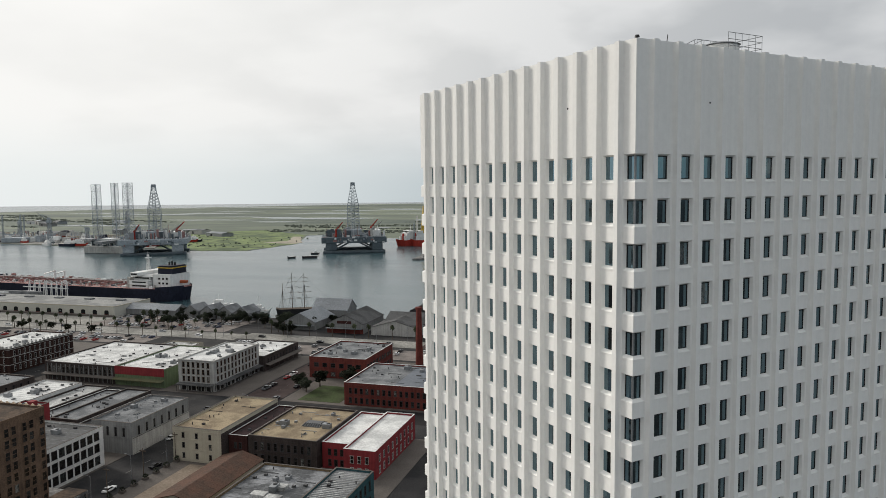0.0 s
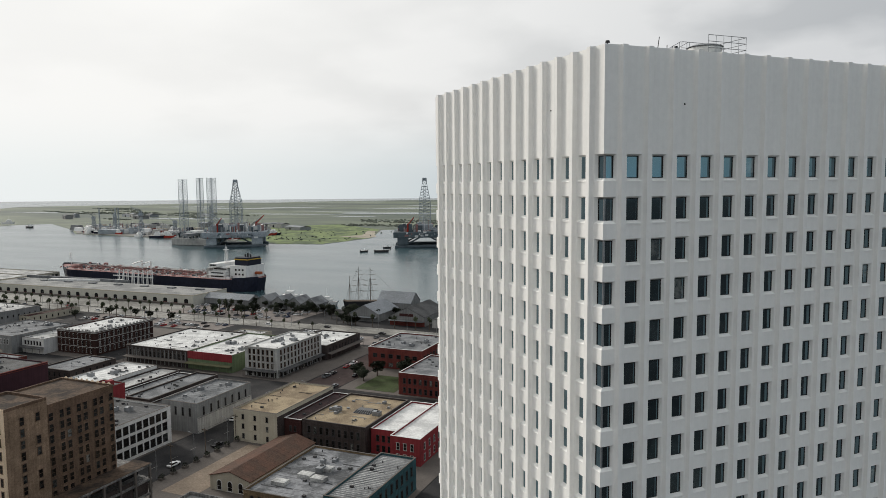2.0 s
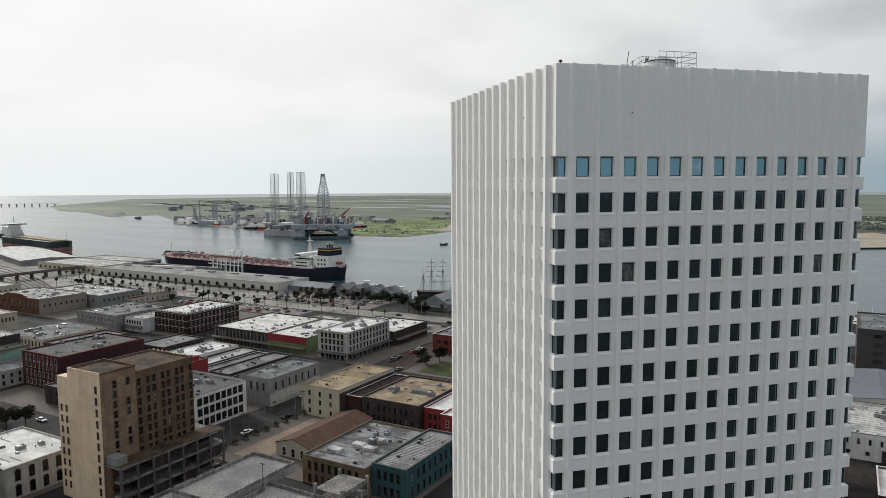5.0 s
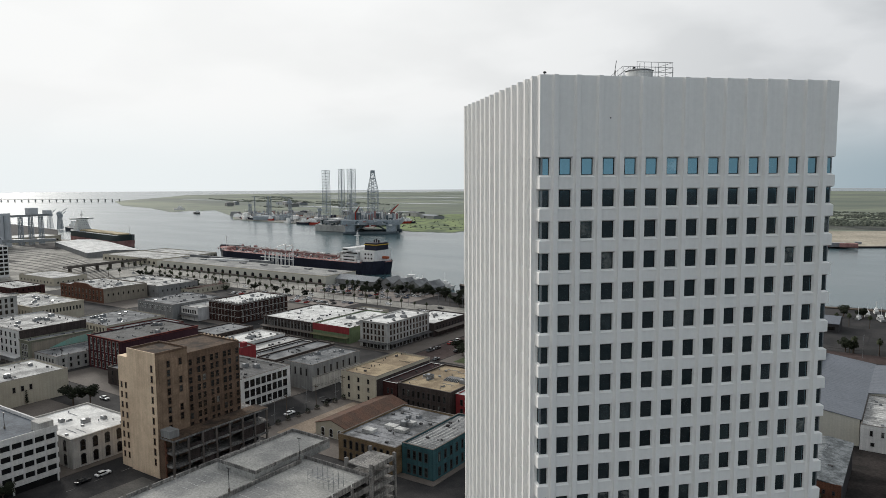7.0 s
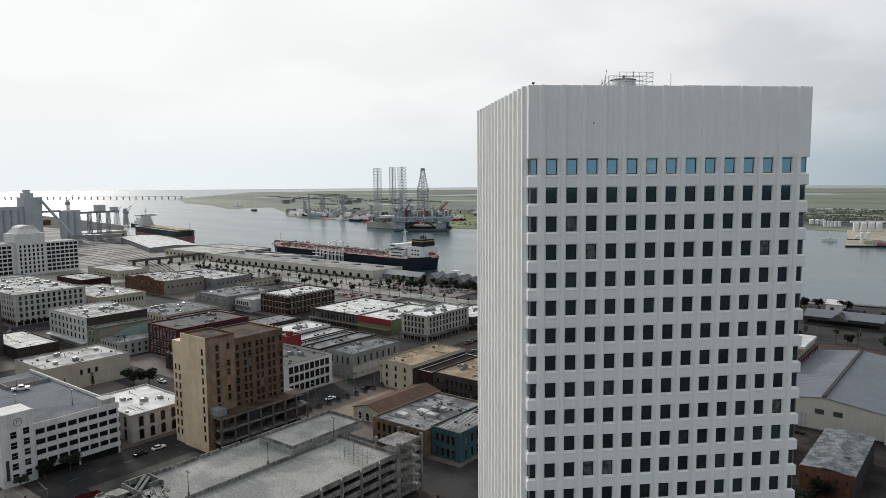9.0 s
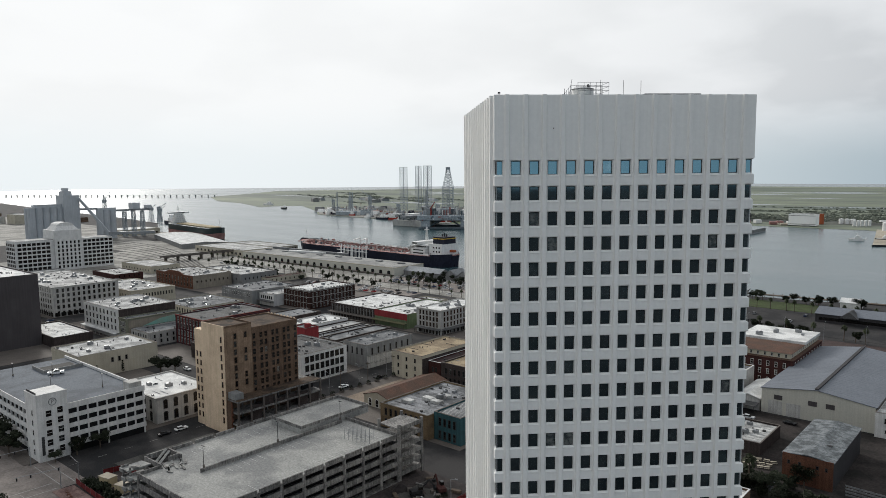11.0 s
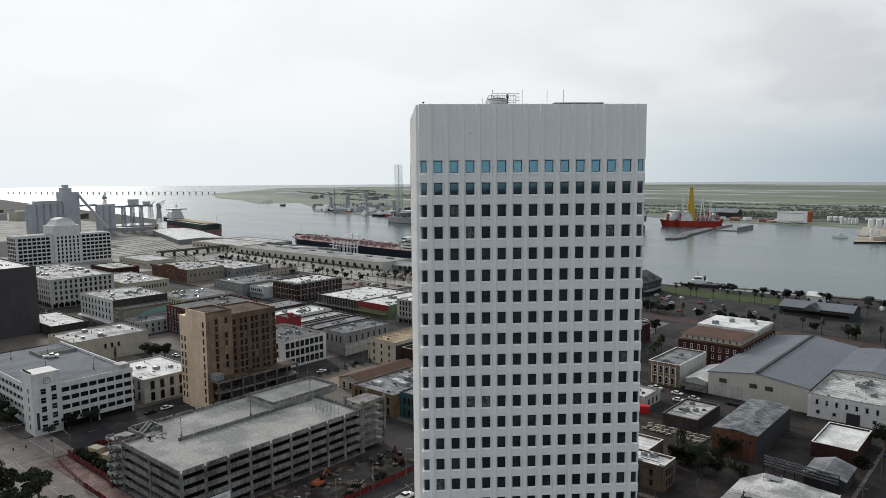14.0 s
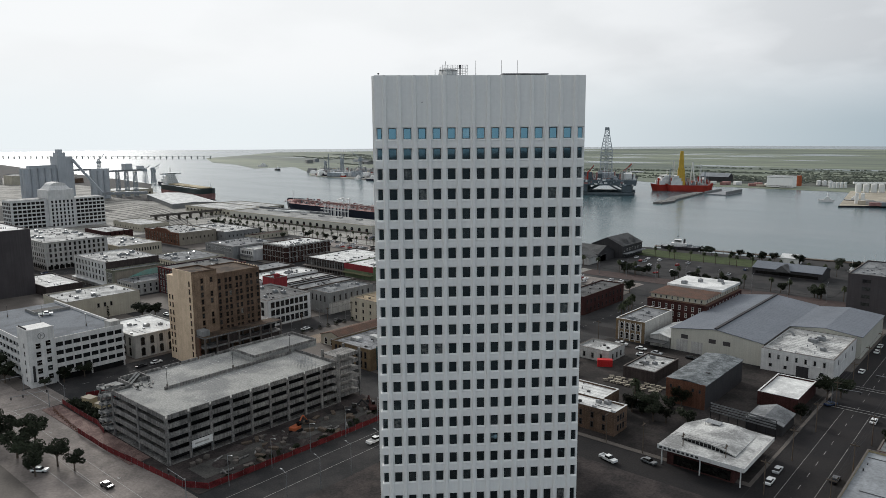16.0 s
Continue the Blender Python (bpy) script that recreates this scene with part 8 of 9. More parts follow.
gable("arched_hangar", "wide grey hangar on the far shore", "hangar", (-432, 1372, -376, 1400), 8, 15, "darkgrey", "metal_roof", "x")
for i in range(24):
    x, y = -420 + rnd.random() * 180, 1262 + rnd.random() * 50
    solo("far_store", bevelled(Mesh().box(-5, -4, 0, 5 + i % 5, 4, 3 + i % 4), 0.2, M[("sand", "offwhite", "deck_red", "ship_white")[i % 4]], "far_store", 1), None, "distant low store on the far shore", "store", at=(x, y, -0.9), turn=rnd.random() * 60, group="far stores")
br3 = thing("causeway", "long low concrete causeway bridge far off", "bridge", (-2640, 1640, 0), 208.5)
part("deck", Mesh().box(0, -5, 8.6, 1100, 5, 9.7), M["offwhite"], br3)
for i in range(36):
    part("pier", Mesh().box(12 + i * 30, -3, -2, 13.6 + i * 30, 3, 8.6), M["offwhite"], br3)
# far land on the left of the channel, beyond the port
for i in range(36):
    x, y = -1300 - rnd.random() * 1500, 60 + rnd.random() * 520
    w, d, h = 20 + rnd.random() * 60, 15 + rnd.random() * 40, 5 + rnd.random() * 14
    # mostly pale, greyed walls picked to imitate distance haze
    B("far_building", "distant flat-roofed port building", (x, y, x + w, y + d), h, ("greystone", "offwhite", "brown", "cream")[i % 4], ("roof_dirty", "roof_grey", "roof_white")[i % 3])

# ---- trees ----
def leaf_cloud(blobs, n, size, rnd):
    """Many small leaf cards scattered through uneven clumps."""
    m = Mesh()
    for cx, cy, cz, r in blobs:
        for i in range(n):
            d = Vector((rnd.gauss(0, 1), rnd.gauss(0, 1), rnd.gauss(0, 1))).normalized() * r * (0.55 + 0.5 * rnd.random())
            p = Vector((cx, cy, cz)) + Vector((d.x, d.y, d.z * 0.75))
            a = Vector((rnd.gauss(0, 1), rnd.gauss(0, 1), rnd.gauss(0, 0.6))).normalized()
            b = a.orthogonal().normalized()
            s = size * (0.6 + 0.8 * rnd.random())
            m.quad(p - a * s - b * s * 0.6, p + a * s - b * s * 0.5, p + a * s * 0.8 + b * s * 0.6, p - a * s * 0.9 + b * s * 0.5)
    return m


def make_tree(seed, h):
    rnd = random.Random(seed)
    t = thing("tree", "dense dark green street tree", "tree", (0, 0, -50), group="street trees")
    m = Mesh().cyl(0, 0, 0, h * 0.4, 0.3, 0.2, 8)
    blobs = []
    for i in range(11):
        a, r = rnd.random() * 6.28, h * (0.12 + 0.26 * rnd.random())
        z = h * (0.42 + 0.42 * rnd.random())
        blobs.append((r * math.cos(a), r * math.sin(a), z, h * (0.13 + 0.1 * rnd.random())))
        m.bar((0, 0, h * 0.33), (r * math.cos(a) * 0.8, r * math.sin(a) * 0.8, z), 0.1, 5)
    part("trunk", m, M["bark"], t)
    part("crown", leaf_cloud(blobs, 190, h * 0.027, rnd), M["leaf"], t)
    return t


def make_palm(seed, h):
    rnd = random.Random(seed)
    t = thing("palm", "tall fan palm with a round crown", "palm tree", (0, 0, -50), group="palms")
    m = Mesh()
    for i in range(6):
        m.cyl(0.05 * math.sin(i), 0.05 * math.cos(i), h * 0.86 * i / 6, h * 0.86 * (i + 1) / 6, 0.26 - i * 0.015, 0.25 - i * 0.015, 7)
    part("trunk", m, M["bark"], t)
    f = Mesh()
    for i in range(46):
        a, up = rnd.random() * 6.28, rnd.random() * 2.2 - 0.9
        L = 1.5 + 0.6 * rnd.random()
        d = Vector((math.cos(a) * math.cos(up), math.sin(a) * math.cos(up), math.sin(up)))
        s = Vector((-math.sin(a), math.cos(a), 0)) * 0.42
        o = Vector((0, 0, h * 0.88))
        tip = o + d * L + Vector((0, 0, -0.5 - 0.2 * L))
        mid = o + d * L * 0.6
        f.quad(o - s * 0.15, mid - s, mid + s, o + s * 0.15).quad(mid - s, tip - s * 0.5, tip + s * 0.5, mid + s)
    part("crown", f, M["palmleaf"], t)
    return t


trees = [make_tree(i + 1, 8.0) for i in range(4)]
palms = [make_palm(i + 9, 9.0) for i in range(3)]
rnd = random.Random(31)


def plant(kind, x, y, z=0.0, s=1.0):
    ob = copy_thing(rnd.choice(kind), pose(x, y, z, 0, 0, rnd.random() * 360) @ Matrix.Scale(s, 4))
    ob.scale = (s, s, s)
    return ob


for x, y, s in ((-118.4, 37.5, 1.35), (-99.6, 36.6, 1.05), (-92.7, 38.5, 0.8), (-129.6, 33.3, 1.2), (-114.5, 31, 1.2), (-143, 33, 1.1), (-106.5, 31.5, 1.1), (-98, 30, 0.9), (-133, 26.5, 1.0),
                (-190, 52, 1.1), (-199, 51, 1.35), (-208, 51, 1.35), (-218, 52, 1.2), (-229, 51, 1.2), (-172.4, 60, 0.55), (-173.4, 67.3, 0.85), (-173.8, 75.2, 0.8), (-244, 134, 1.25), (-240, 139, 1.1),
                (20.5, 194, 1.0), (13, 183, 1.05), (9, 180, 0.9), (18, 177, 0.9), (57, 234, 1.2), (60, 240, 1.0), (55, 208, 0.8), (22, 178, .8),
                (-136, 302, 1.2), (-150, 298, 1.1), (-157, 292, 1.0), (-152, 288, 0.9), (-70, 268, .9), (-40, 350, 1.0), (-28, 352, 1.1), (-76, 350, 1.0), (84, 226, 1.0), (80, 262, 1.0), (82, 200, .9)):
    plant(trees, x, y, 0.0, s)
for i in range(46):
    plant(trees, -352 + rnd.random() * 150, 402 + rnd.random() * 34 if i % 2 else 428 + rnd.random() * 14, 0.0, 0.6 + 0.5 * rnd.random())
for i in range(44):
    plant(trees, -130 + rnd.random() * 150, 402 + rnd.random() * 8 if i % 2 else 506 + rnd.random() * 6, 0.0, 0.6 + 0.4 * rnd.random())
for i in range(26):
    plant(trees, -580 + i * 9 + rnd.random() * 4, 352 + rnd.random() * 26, 0.0, 0.6 + 0.4 * rnd.random()) if i % 2 else plant(palms, -600 + i * 9, 360 + rnd.random() * 20)
for i in range(34):
    plant(palms, -640 + i * 10.5 + rnd.random() * 3, 399 + rnd.random() * 2, 0.0, 0.7 + 0.25 * rnd.random())
for i in range(30):
    plant(palms, -560 + i * 11 + rnd.random() * 4, 379 + rnd.random() * 2, 0.0, 0.6 + 0.3 * rnd.random())
for i in range(20):
    plant(palms, -240 + i * 14 + rnd.random() * 5, 403 + rnd.random() * 3)
for i in range(16):
    plant(palms, -120 + i * 9 + rnd.random() * 5, 474 + rnd.random() * 3, 0.0, 0.9)
for x, y in ((-48, 288), (-50, 296), (-52, 304), (-46, 280), (-336, 412), (-332, 414), (-340, 410), (8, 184)):
    plant(palms, x, y, 0.0, 1.2)
# planters along the street
for i in range(11):
    s = thing("planter", "street planter with a clipped shrub", "planter", (-156.0, 154 + i * 5.2, 0.14), 0, group="street planters")
    part("box", Mesh().box(-0.8, -0.8, 0, 0.8, 0.8, 0.7), M["concrete"], s)
    part("shrub", leaf_cloud([(0, 0, 1.2, 1.0)], 60, 0.2, rnd), M["leaf"], s)
for ob in trees + palms:
    for c in list(ob.children):
        bpy.data.objects.remove(c)
    bpy.data.objects.remove(ob)
# low sheds strung along the far shore
for i in range(3, 16):
    x = -2150 + i * 62 + rnd.uniform(-20, 20)
    y = 1560 + i * 9 + rnd.uniform(-90, 160)
    if i > 9:
        x, y = -1330 + (i - 10) * 85, 1270 + rnd.uniform(-20, 90)
    w, d, hh = 24 + rnd.random() * 60, 14 + rnd.random() * 16, 5 + rnd.random() * 7
    f = thing("far_shed", "low grey industrial shed on the far shore", "shed", (x, y, -1.3), -24 + rnd.uniform(-8, 8), group="far sheds")
    part("wall", Mesh().box(0, 0, 0, w, d, hh), M[("greystone", "silo", "offwhite", "steel")[i % 4]], f)
    roof = Mesh()
    roof.quad((-0.5, -0.5, hh), (w + 0.5, -0.5, hh), (w + 0.5, d / 2, hh + 2.4), (-0.5, d / 2, hh + 2.4))
    roof.quad((-0.5, d / 2, hh + 2.4), (w + 0.5, d / 2, hh + 2.4), (w + 0.5, d + 0.5, hh), (-0.5, d + 0.5, hh))
    part("roof", roof, M["roof_grey" if i % 3 else "metal_roof"], f)
    part("door", Mesh().box(w * 0.3, -0.2, 0, w * 0.3 + 6, -0.004, hh * 0.7), M["dark"], f)
# scrub and tree belts on the far shore, past counting: long thin lines that follow the shore
m = Mesh()


def clump(x, y, r, h):
    turn = rnd.random() * 1.2
    m.prism([(x + r * math.cos(k * 1.257 + turn) * (0.7 + 0.6 * rnd.random()), y + r * math.sin(k * 1.257 + turn)) for k in range(5)], -1.4, h * 0.55, [(x + r * 0.8 * math.cos(k * 1.257 + turn), y + r * 0.8 * math.sin(k * 1.257 + turn)) for k in range(5)])
    m.prism([(x + r * 0.8 * math.cos(k * 1.257 + turn), y + r * 0.8 * math.sin(k * 1.257 + turn)) for k in range(5)], h * 0.55, h, [(x + r * 0.35 * math.cos(k * 1.257 + turn), y + r * 0.35 * math.sin(k * 1.257 + turn)) for k in range(5)])


for belt in range(30):
    x0, y0 = -1000 + rnd.random() * 1100, 1440 + (belt / 30) ** 1.4 * 520
    run, slope, wide = 150 + rnd.random() * 650, rnd.uniform(-0.05, 0.09), 2 + rnd.random() * 9
    for i in range(int(run / 4.6)):
        d = rnd.random() * run
        clump(x0 + d, y0 + slope * d + 14 * math.sin(d * 0.02) + rnd.gauss(0, wide), 2.0 + rnd.random() * 3.2, -0.3 + rnd.random() ** 2 * 2.6)
for belt in range(12):
    x0 = -2700 + rnd.random() * 1200
    y0 = 1330 + (-1500 - x0) * 0.5 + 120 + rnd.random() * 420
    run = 150 + rnd.random() * 400
    for i in range(int(run / 5)):
        d = rnd.random() * run
        clump(x0 + d, y0 - 0.42 * d + rnd.gauss(0, 9), 2.5 + rnd.random() * 4, -0.3 + rnd.random() ** 2 * 2.8)
for belt in range(7):
    x0, run = (-470, -420, -300, -120, 60, 200, -200)[belt], 260 + rnd.random() * 200
    for i in range(int(run / 2.6)):
        d = rnd.random() * run
        clump(x0 + d, 1420 + belt % 3 * 46 + 0.12 * (x0 + d + 470) + rnd.gauss(0, 12), 2.5 + rnd.random() * 4.0, 0.5 + rnd.random() ** 2 * 5.0)
for i in range(110):
    a, b = rnd.random(), rnd.random()
    clump(-930 + a * 310 + rnd.gauss(0, 6), 1020 + b * b * 260 + (1 - a) * 30, 0.8 + rnd.random() * 1.8, -0.4 + rnd.random() ** 2 * 2.2)
solo("far_scrub", m, M["scrub"], "dark thin belts of scrub on the far marsh", "scrub", "stuff")

# ---- vehicles ----
CAR_COLOURS = {"white": (0.75, 0.75, 0.74), "black": (0.012, 0.012, 0.014), "silver": (0.42, 0.43, 0.44), "grey": (0.13, 0.135, 0.14), "red": (0.30, 0.02, 0.02), "navy": (0.02, 0.035, 0.08), "tan": (0.36, 0.31, 0.23)}


def make_car(colour, kind="car", far=False):
    body_mat = material("car_paint_" + colour, CAR_COLOURS[colour], 0.25, 0.05, 1.0, 8.0, 0.0, spec=0.6)
    L, W = (4.7, 1.85) if kind == "car" else (5.7, 2.0)
    c = thing("car" if kind == "car" else "pickup", colour + (" parked saloon car with dark windows" if kind == "car" else " parked pickup truck with open bed"), "car" if kind == "car" else "truck", (0, 0, -60), group="parked vehicles")
    if kind == "car":
        m = Mesh().box(-L / 2, -W / 2, 0.32, L / 2, W / 2, 0.92)
        if far:
            m.box(-1.22, -0.69, 1.36, 0.46, 0.69, 1.44)
            m.box(-1.75, -0.84, 0.0, 1.75, 0.84, 0.318)
        part("body", bevelled(m, 0.05 if far else 0.14, body_mat, "body", 1 if far else 2), None, c)
        part("glasshouse", Mesh().prism([(-1.75, -0.82), (1.1, -0.82), (1.1, 0.82), (-1.75, 0.82)], 0.9, 1.38, [(-1.25, -0.68), (0.45, -0.68), (0.45, 0.68), (-1.25, 0.68)]), M["win"], c)
        if not far:
            part("roof", bevelled(Mesh().box(-1.22, -0.69, 1.36, 0.46, 0.69, 1.46), 0.04, body_mat, "roof", 1), None, c)
    else:
        m = Mesh().box(-L / 2, -W / 2, 0.45, L / 2, -W / 2 + 0.15, 1.15).box(-L / 2, W / 2 - 0.15, 0.45, L / 2, W / 2, 1.15).box(-L / 2, -W / 2 + 0.15, 0.45, L / 2, W / 2 - 0.15, 0.65)
        m.box(0.0, -W / 2 + 0.15, 0.65, L / 2, W / 2 - 0.15, 1.15).box(-L / 2, -W / 2 + 0.15, 0.65, -L / 2 + 0.12, W / 2 - 0.15, 1.15)
        part("body", m, body_mat, c)
        part("glasshouse", Mesh().prism([(-0.6, -0.9), (1.5, -0.9), (1.5, 0.9), (-0.6, 0.9)], 1.15, 1.75, [(-0.5, -0.78), (0.9, -0.78), (0.9, 0.78), (-0.5, 0.78)]), M["win"], c)
        part("roof", bevelled(Mesh().box(-0.5, -0.79, 1.73, 0.9, 0.79, 1.84), 0.04, body_mat, "roof", 1), None, c)
    for x in () if far else (-L * 0.31, L * 0.31):
        for y in (-W / 2 + 0.02, W / 2 - 0.02):
            w = Mesh().bar((x, y - 0.11, 0.33), (x, y + 0.11, 0.33), 0.33, 10)
            part("wheel", w, M["rubber"], c)
    return c


cars = [make_car(k) for k in ("white", "white", "black", "silver", "grey", "red", "navy", "tan", "silver")] + [make_car("white", "pickup"), make_car("grey", "pickup")]
far_cars = [make_car(k, "car", True) for k in ("white", "white", "black", "silver", "grey", "red", "navy", "silver")]
rnd = random.Random(41)


def park(x, y, turn, z=0.0, which=None):
    ob = copy_thing(cars[which] if which is not None else rnd.choice(far_cars if y > 340 or x < -290 else cars), pose(x, y, z, 0, 0, turn + rnd.random() * 4 - 2))
    return ob


for x, y, t, k in ((-76.2, 40.3, 5, 2), (-100, 31.9, 40, 0), (20.3, 137.9 + 4, -15, 9), (30, 148.0, -12, 4), (60.2, 157.8, 90, 0), (59.9, 166.1, 90, 3), (60, 275, 90, 0), (73.5, 170, 90, 2), (73.5, 222, 90, 0),
                   (59.5, 308, 90, 0), (59, 318, 90, 0), (59.1, 229.6, 60, 6), (-168, 95.5, 90, 2), (-168.1, 102.1, 90, 0), (-41, 107, 90, 9), (-173, 150, 90, 4), (-161, 175, 90, 0), (-160, 195, 90, 2),
                   (-20, 248, 0, 0), (-12, 246, 0, 3), (2, 249, 0, 2), (-30, 249, 0, 9), (-16, 240, 20, 0), (-34, 214, 90, 9), (-32, 206, 90, 2), (58, 60, 90, 0)):
    park(x, y, t, 0.0 if not (-42 < x < 57 and 153 < y < 257) else 0.18, k)
for x in (-172.5, -160):
    for i in range(14):
        if rnd.random() < 0.6:
            park(x, 275 + i * 6.5 - (120 if i > 9 else 0), 90)
for i in range(26):
    park(-166 + (10.5 if i % 2 else -5.5), 20 - i * 5.5, 90) if i % 3 else None
for x in (-313, -300, -419, -406):
    for i in range(24):
        if rnd.random() < 0.2:
            park(x, 150 + i * 8, 90)
for y in (262, 254):
    for i in range(34):
        if rnd.random() < 0.18:
            park(-410 + i * 10, y, 0)
for i in range(30):
    if rnd.random() < 0.25:
        park(-420 + i * 8.5, 146, 0)
# harbour car parks
for row, y in enumerate((359, 366, 374)):
    for i in range(38):
        if rnd.random() < 0.3:
            park(-416 + i * 3.0, y, 90, 0.08)
for row, y in enumerate((406, 414, 424, 434)):
    for i in range(34):
        if rnd.random() < 0.45:
            park(-376 + i * 3.0, y, 90, 0.08)
for y in (360, 368, 375):
    for i in range(44):
        if rnd.random() < 0.34:
            park(-242 + i * 3.6, y, 90, 0.08)
for y in (416, 428, 440, 452, 464):
    for i in range(30):
        if rnd.random() < 0.16:
            park(-130 + i * 3.1, y, 90, 0.08)
for i in range(12):
    park(-600 + i * 40 + rnd.random() * 9, 386 + 6 * (i % 2), 0, 0.06)
park(-222, 80, 62, 16.3, 9)
for ob in cars + far_cars:
    for c in list(ob.children):
        bpy.data.objects.remove(c)
    bpy.data.objects.remove(ob)


# ---- street furniture, fences, site clutter ----
def utility_pole(x, y, h=10.0, turn=0.0):
    p = thing("utility_pole", "wooden utility pole with crossarm", "utility pole", (x, y, 0), turn, group="utility poles")
    part("pole", Mesh().cyl(0, 0, 0, h, 0.17, 0.11, 7), M["bark"], p)
    part("crossarm", Mesh().box(-1.2, -0.07, h - 1.0, 1.2, 0.07, h - 0.68), M["bark"], p)


def street_lamp(x, y, h=9.0, turn=0.0):
    p = thing("street_lamp", "grey steel street lamp with curved arm", "street lamp", (x, y, 0), turn, group="street lamps")
    part("pole", Mesh().cyl(0, 0, 0, h, 0.11, 0.07, 7), M["steel"], p)
    part("arm", Mesh().bar((0, 0, h - 0.1), (1.8, 0, h + 0.4), 0.05), M["steel"], p)
    part("head", Mesh().box(1.6, -0.14, h + 0.34, 2.4, 0.14, h + 0.5), M["steel"], p)


def traffic_signal(x, y, turn, heads=(4.5, 8.5)):
    p = thing("traffic_signal", "traffic signal mast with hanging lights", "traffic light", (x, y, 0), turn, group="traffic signals")
    part("pole", Mesh().cyl(0, 0, 0, 6.6, 0.14, 0.1, 8), M["steel"], p)
    part("arm", Mesh().bar((0, 0, 6.2), (heads[-1] + 0.5, 0, 6.5), 0.08), M["steel"], p)
    for dx in heads:
        part("signal_head", bevelled(Mesh().box(dx - 0.18, -0.2, 5.5, dx + 0.18, 0.2, 6.4), 0.03, M["blacksteel"], "signal_head", 1), None, p)


traffic_signal(-150.6, 53.4, -97, (0.4, 7.8, 11.4))
traffic_signal(-150.4, 58.6, 176, (0.4, 6.5))
for x, y, t in ((-174.6, 53.4, -90), (-157, 27, 90), (-176, 28, 0), (-52, 50, 180), (-29, 52, -90), (59, 231, 0), (77, 254, 180)):
    traffic_signal(x, y, t)
for x in (61, 76.5):
    for i in range(9):
        utility_pole(x, 150 + i * 26, 10)
for i in range(6):
    utility_pole(-10 + i * 12, 152.5, 10, 90)
for i in range(7):
    street_lamp(-158.5, 148 + i * 17, 9, 180)
    street_lamp(-51, 62 + i * 14, 9, 0)
    street_lamp(-30.5, 66 + i * 11, 9, 180)
for i in range(14):
    street_lamp(-600 + i * 26, 388, 11, 90)
    street_lamp(-240 + i * 20, 394, 11, 90)


def fence(points, label):
    f = thing("site_fence", label, "fence", (points[0][0], points[0][1], 0.14))
    o = points[0]
    for a, b in zip(points, points[1:]):
        d = math.hypot(b[0] - a[0], b[1] - a[1])
        n = max(1, int(d / 3))
        for i in range(n):
            p = (a[0] + (b[0] - a[0]) * i / n - o[0], a[1] + (b[1] - a[1]) * i / n - o[1])
            q = (a[0] + (b[0] - a[0]) * (i + 1) / n - o[0], a[1] + (b[1] - a[1]) * (i + 1) / n - o[1])
            part("post", Mesh().bar((*p, 0), (*p, 2.0), 0.05), M["steel"], f)
            s = Vector((q[1] - p[1], p[0] - q[0])).normalized() * 0.03
            part("mesh_panel", Mesh().prism([(p[0] - s.x, p[1] - s.y), (q[0] - s.x, q[1] - s.y), (q[0] + s.x, q[1] + s.y), (p[0] + s.x, p[1] + s.y)], 0.08, 1.85 - 0.1 * (i % 3)), M["red_mesh"], f)


fence([(-119, 50.2), (-98, 50.2), (-85, 51.4), (-60, 53.4), (-53.5, 57.5), (-52.8, 75), (-52, 100), (-52, 133)], "red mesh fence round the building site")
fence([(-149.6, 57.4), (-135, 57.0), (-121, 57.2), (-112, 55.4)], "red mesh fence sagging before the shrubs")
fence([(-149.5, 65.5), (-148.7, 71.5), (-122, 73.5)], "red mesh fence beside the stair")
for i in range(13):
    cb = thing("crowd_barrier", "rusty steel crowd barrier along the kerb", "barrier", (-145.5 + i * 2.1, 52.6 - i * 0.19 + rnd.random() * 0.3, 0.16), -5 + rnd.random() * 12, group="crowd barriers")
    part("frame", Mesh().bar((0, 0, 0.15), (0, 0, 1.1), 0.04).bar((2, 0, 0.15), (2, 0, 1.1), 0.04).bar((0, 0, 1.1), (2, 0, 1.1), 0.04).bar((0, 0, 0.25), (2, 0, 0.25), 0.03), M["orangebrick"], cb)
    bars = Mesh()
    for k in range(9):
        bars.bar((0.2 + k * 0.2, 0, 0.25), (0.2 + k * 0.2, 0, 1.1), 0.015, 3)
    tagged(part("bar", bars, M["orangebrick"], cb), kind="stuff")
    part("foot", Mesh().box(0.1, -0.35, 0, 0.2, 0.35, 0.15).box(1.8, -0.35, 0, 1.9, 0.35, 0.15), M["orangebrick"], cb)
bn = thing("banner", "white banner hung on the parking structure", "banner", (-74.2, 64.6, 0))
for y in (0.1, 6.7):
    part("pole", Mesh().box(-0.1, y - 0.05, 0.0, 0.0, y + 0.05, 5.4), M["steel"], bn)
part("cloth", Mesh().box(0.004, 0, 3.2, 0.1, 6.8, 5.4), M["ship_white"], bn)
part("text_bar", Mesh().box(0.1, 1, 4.0, 0.12, 5.6, 4.5), M["offwhite"], bn)


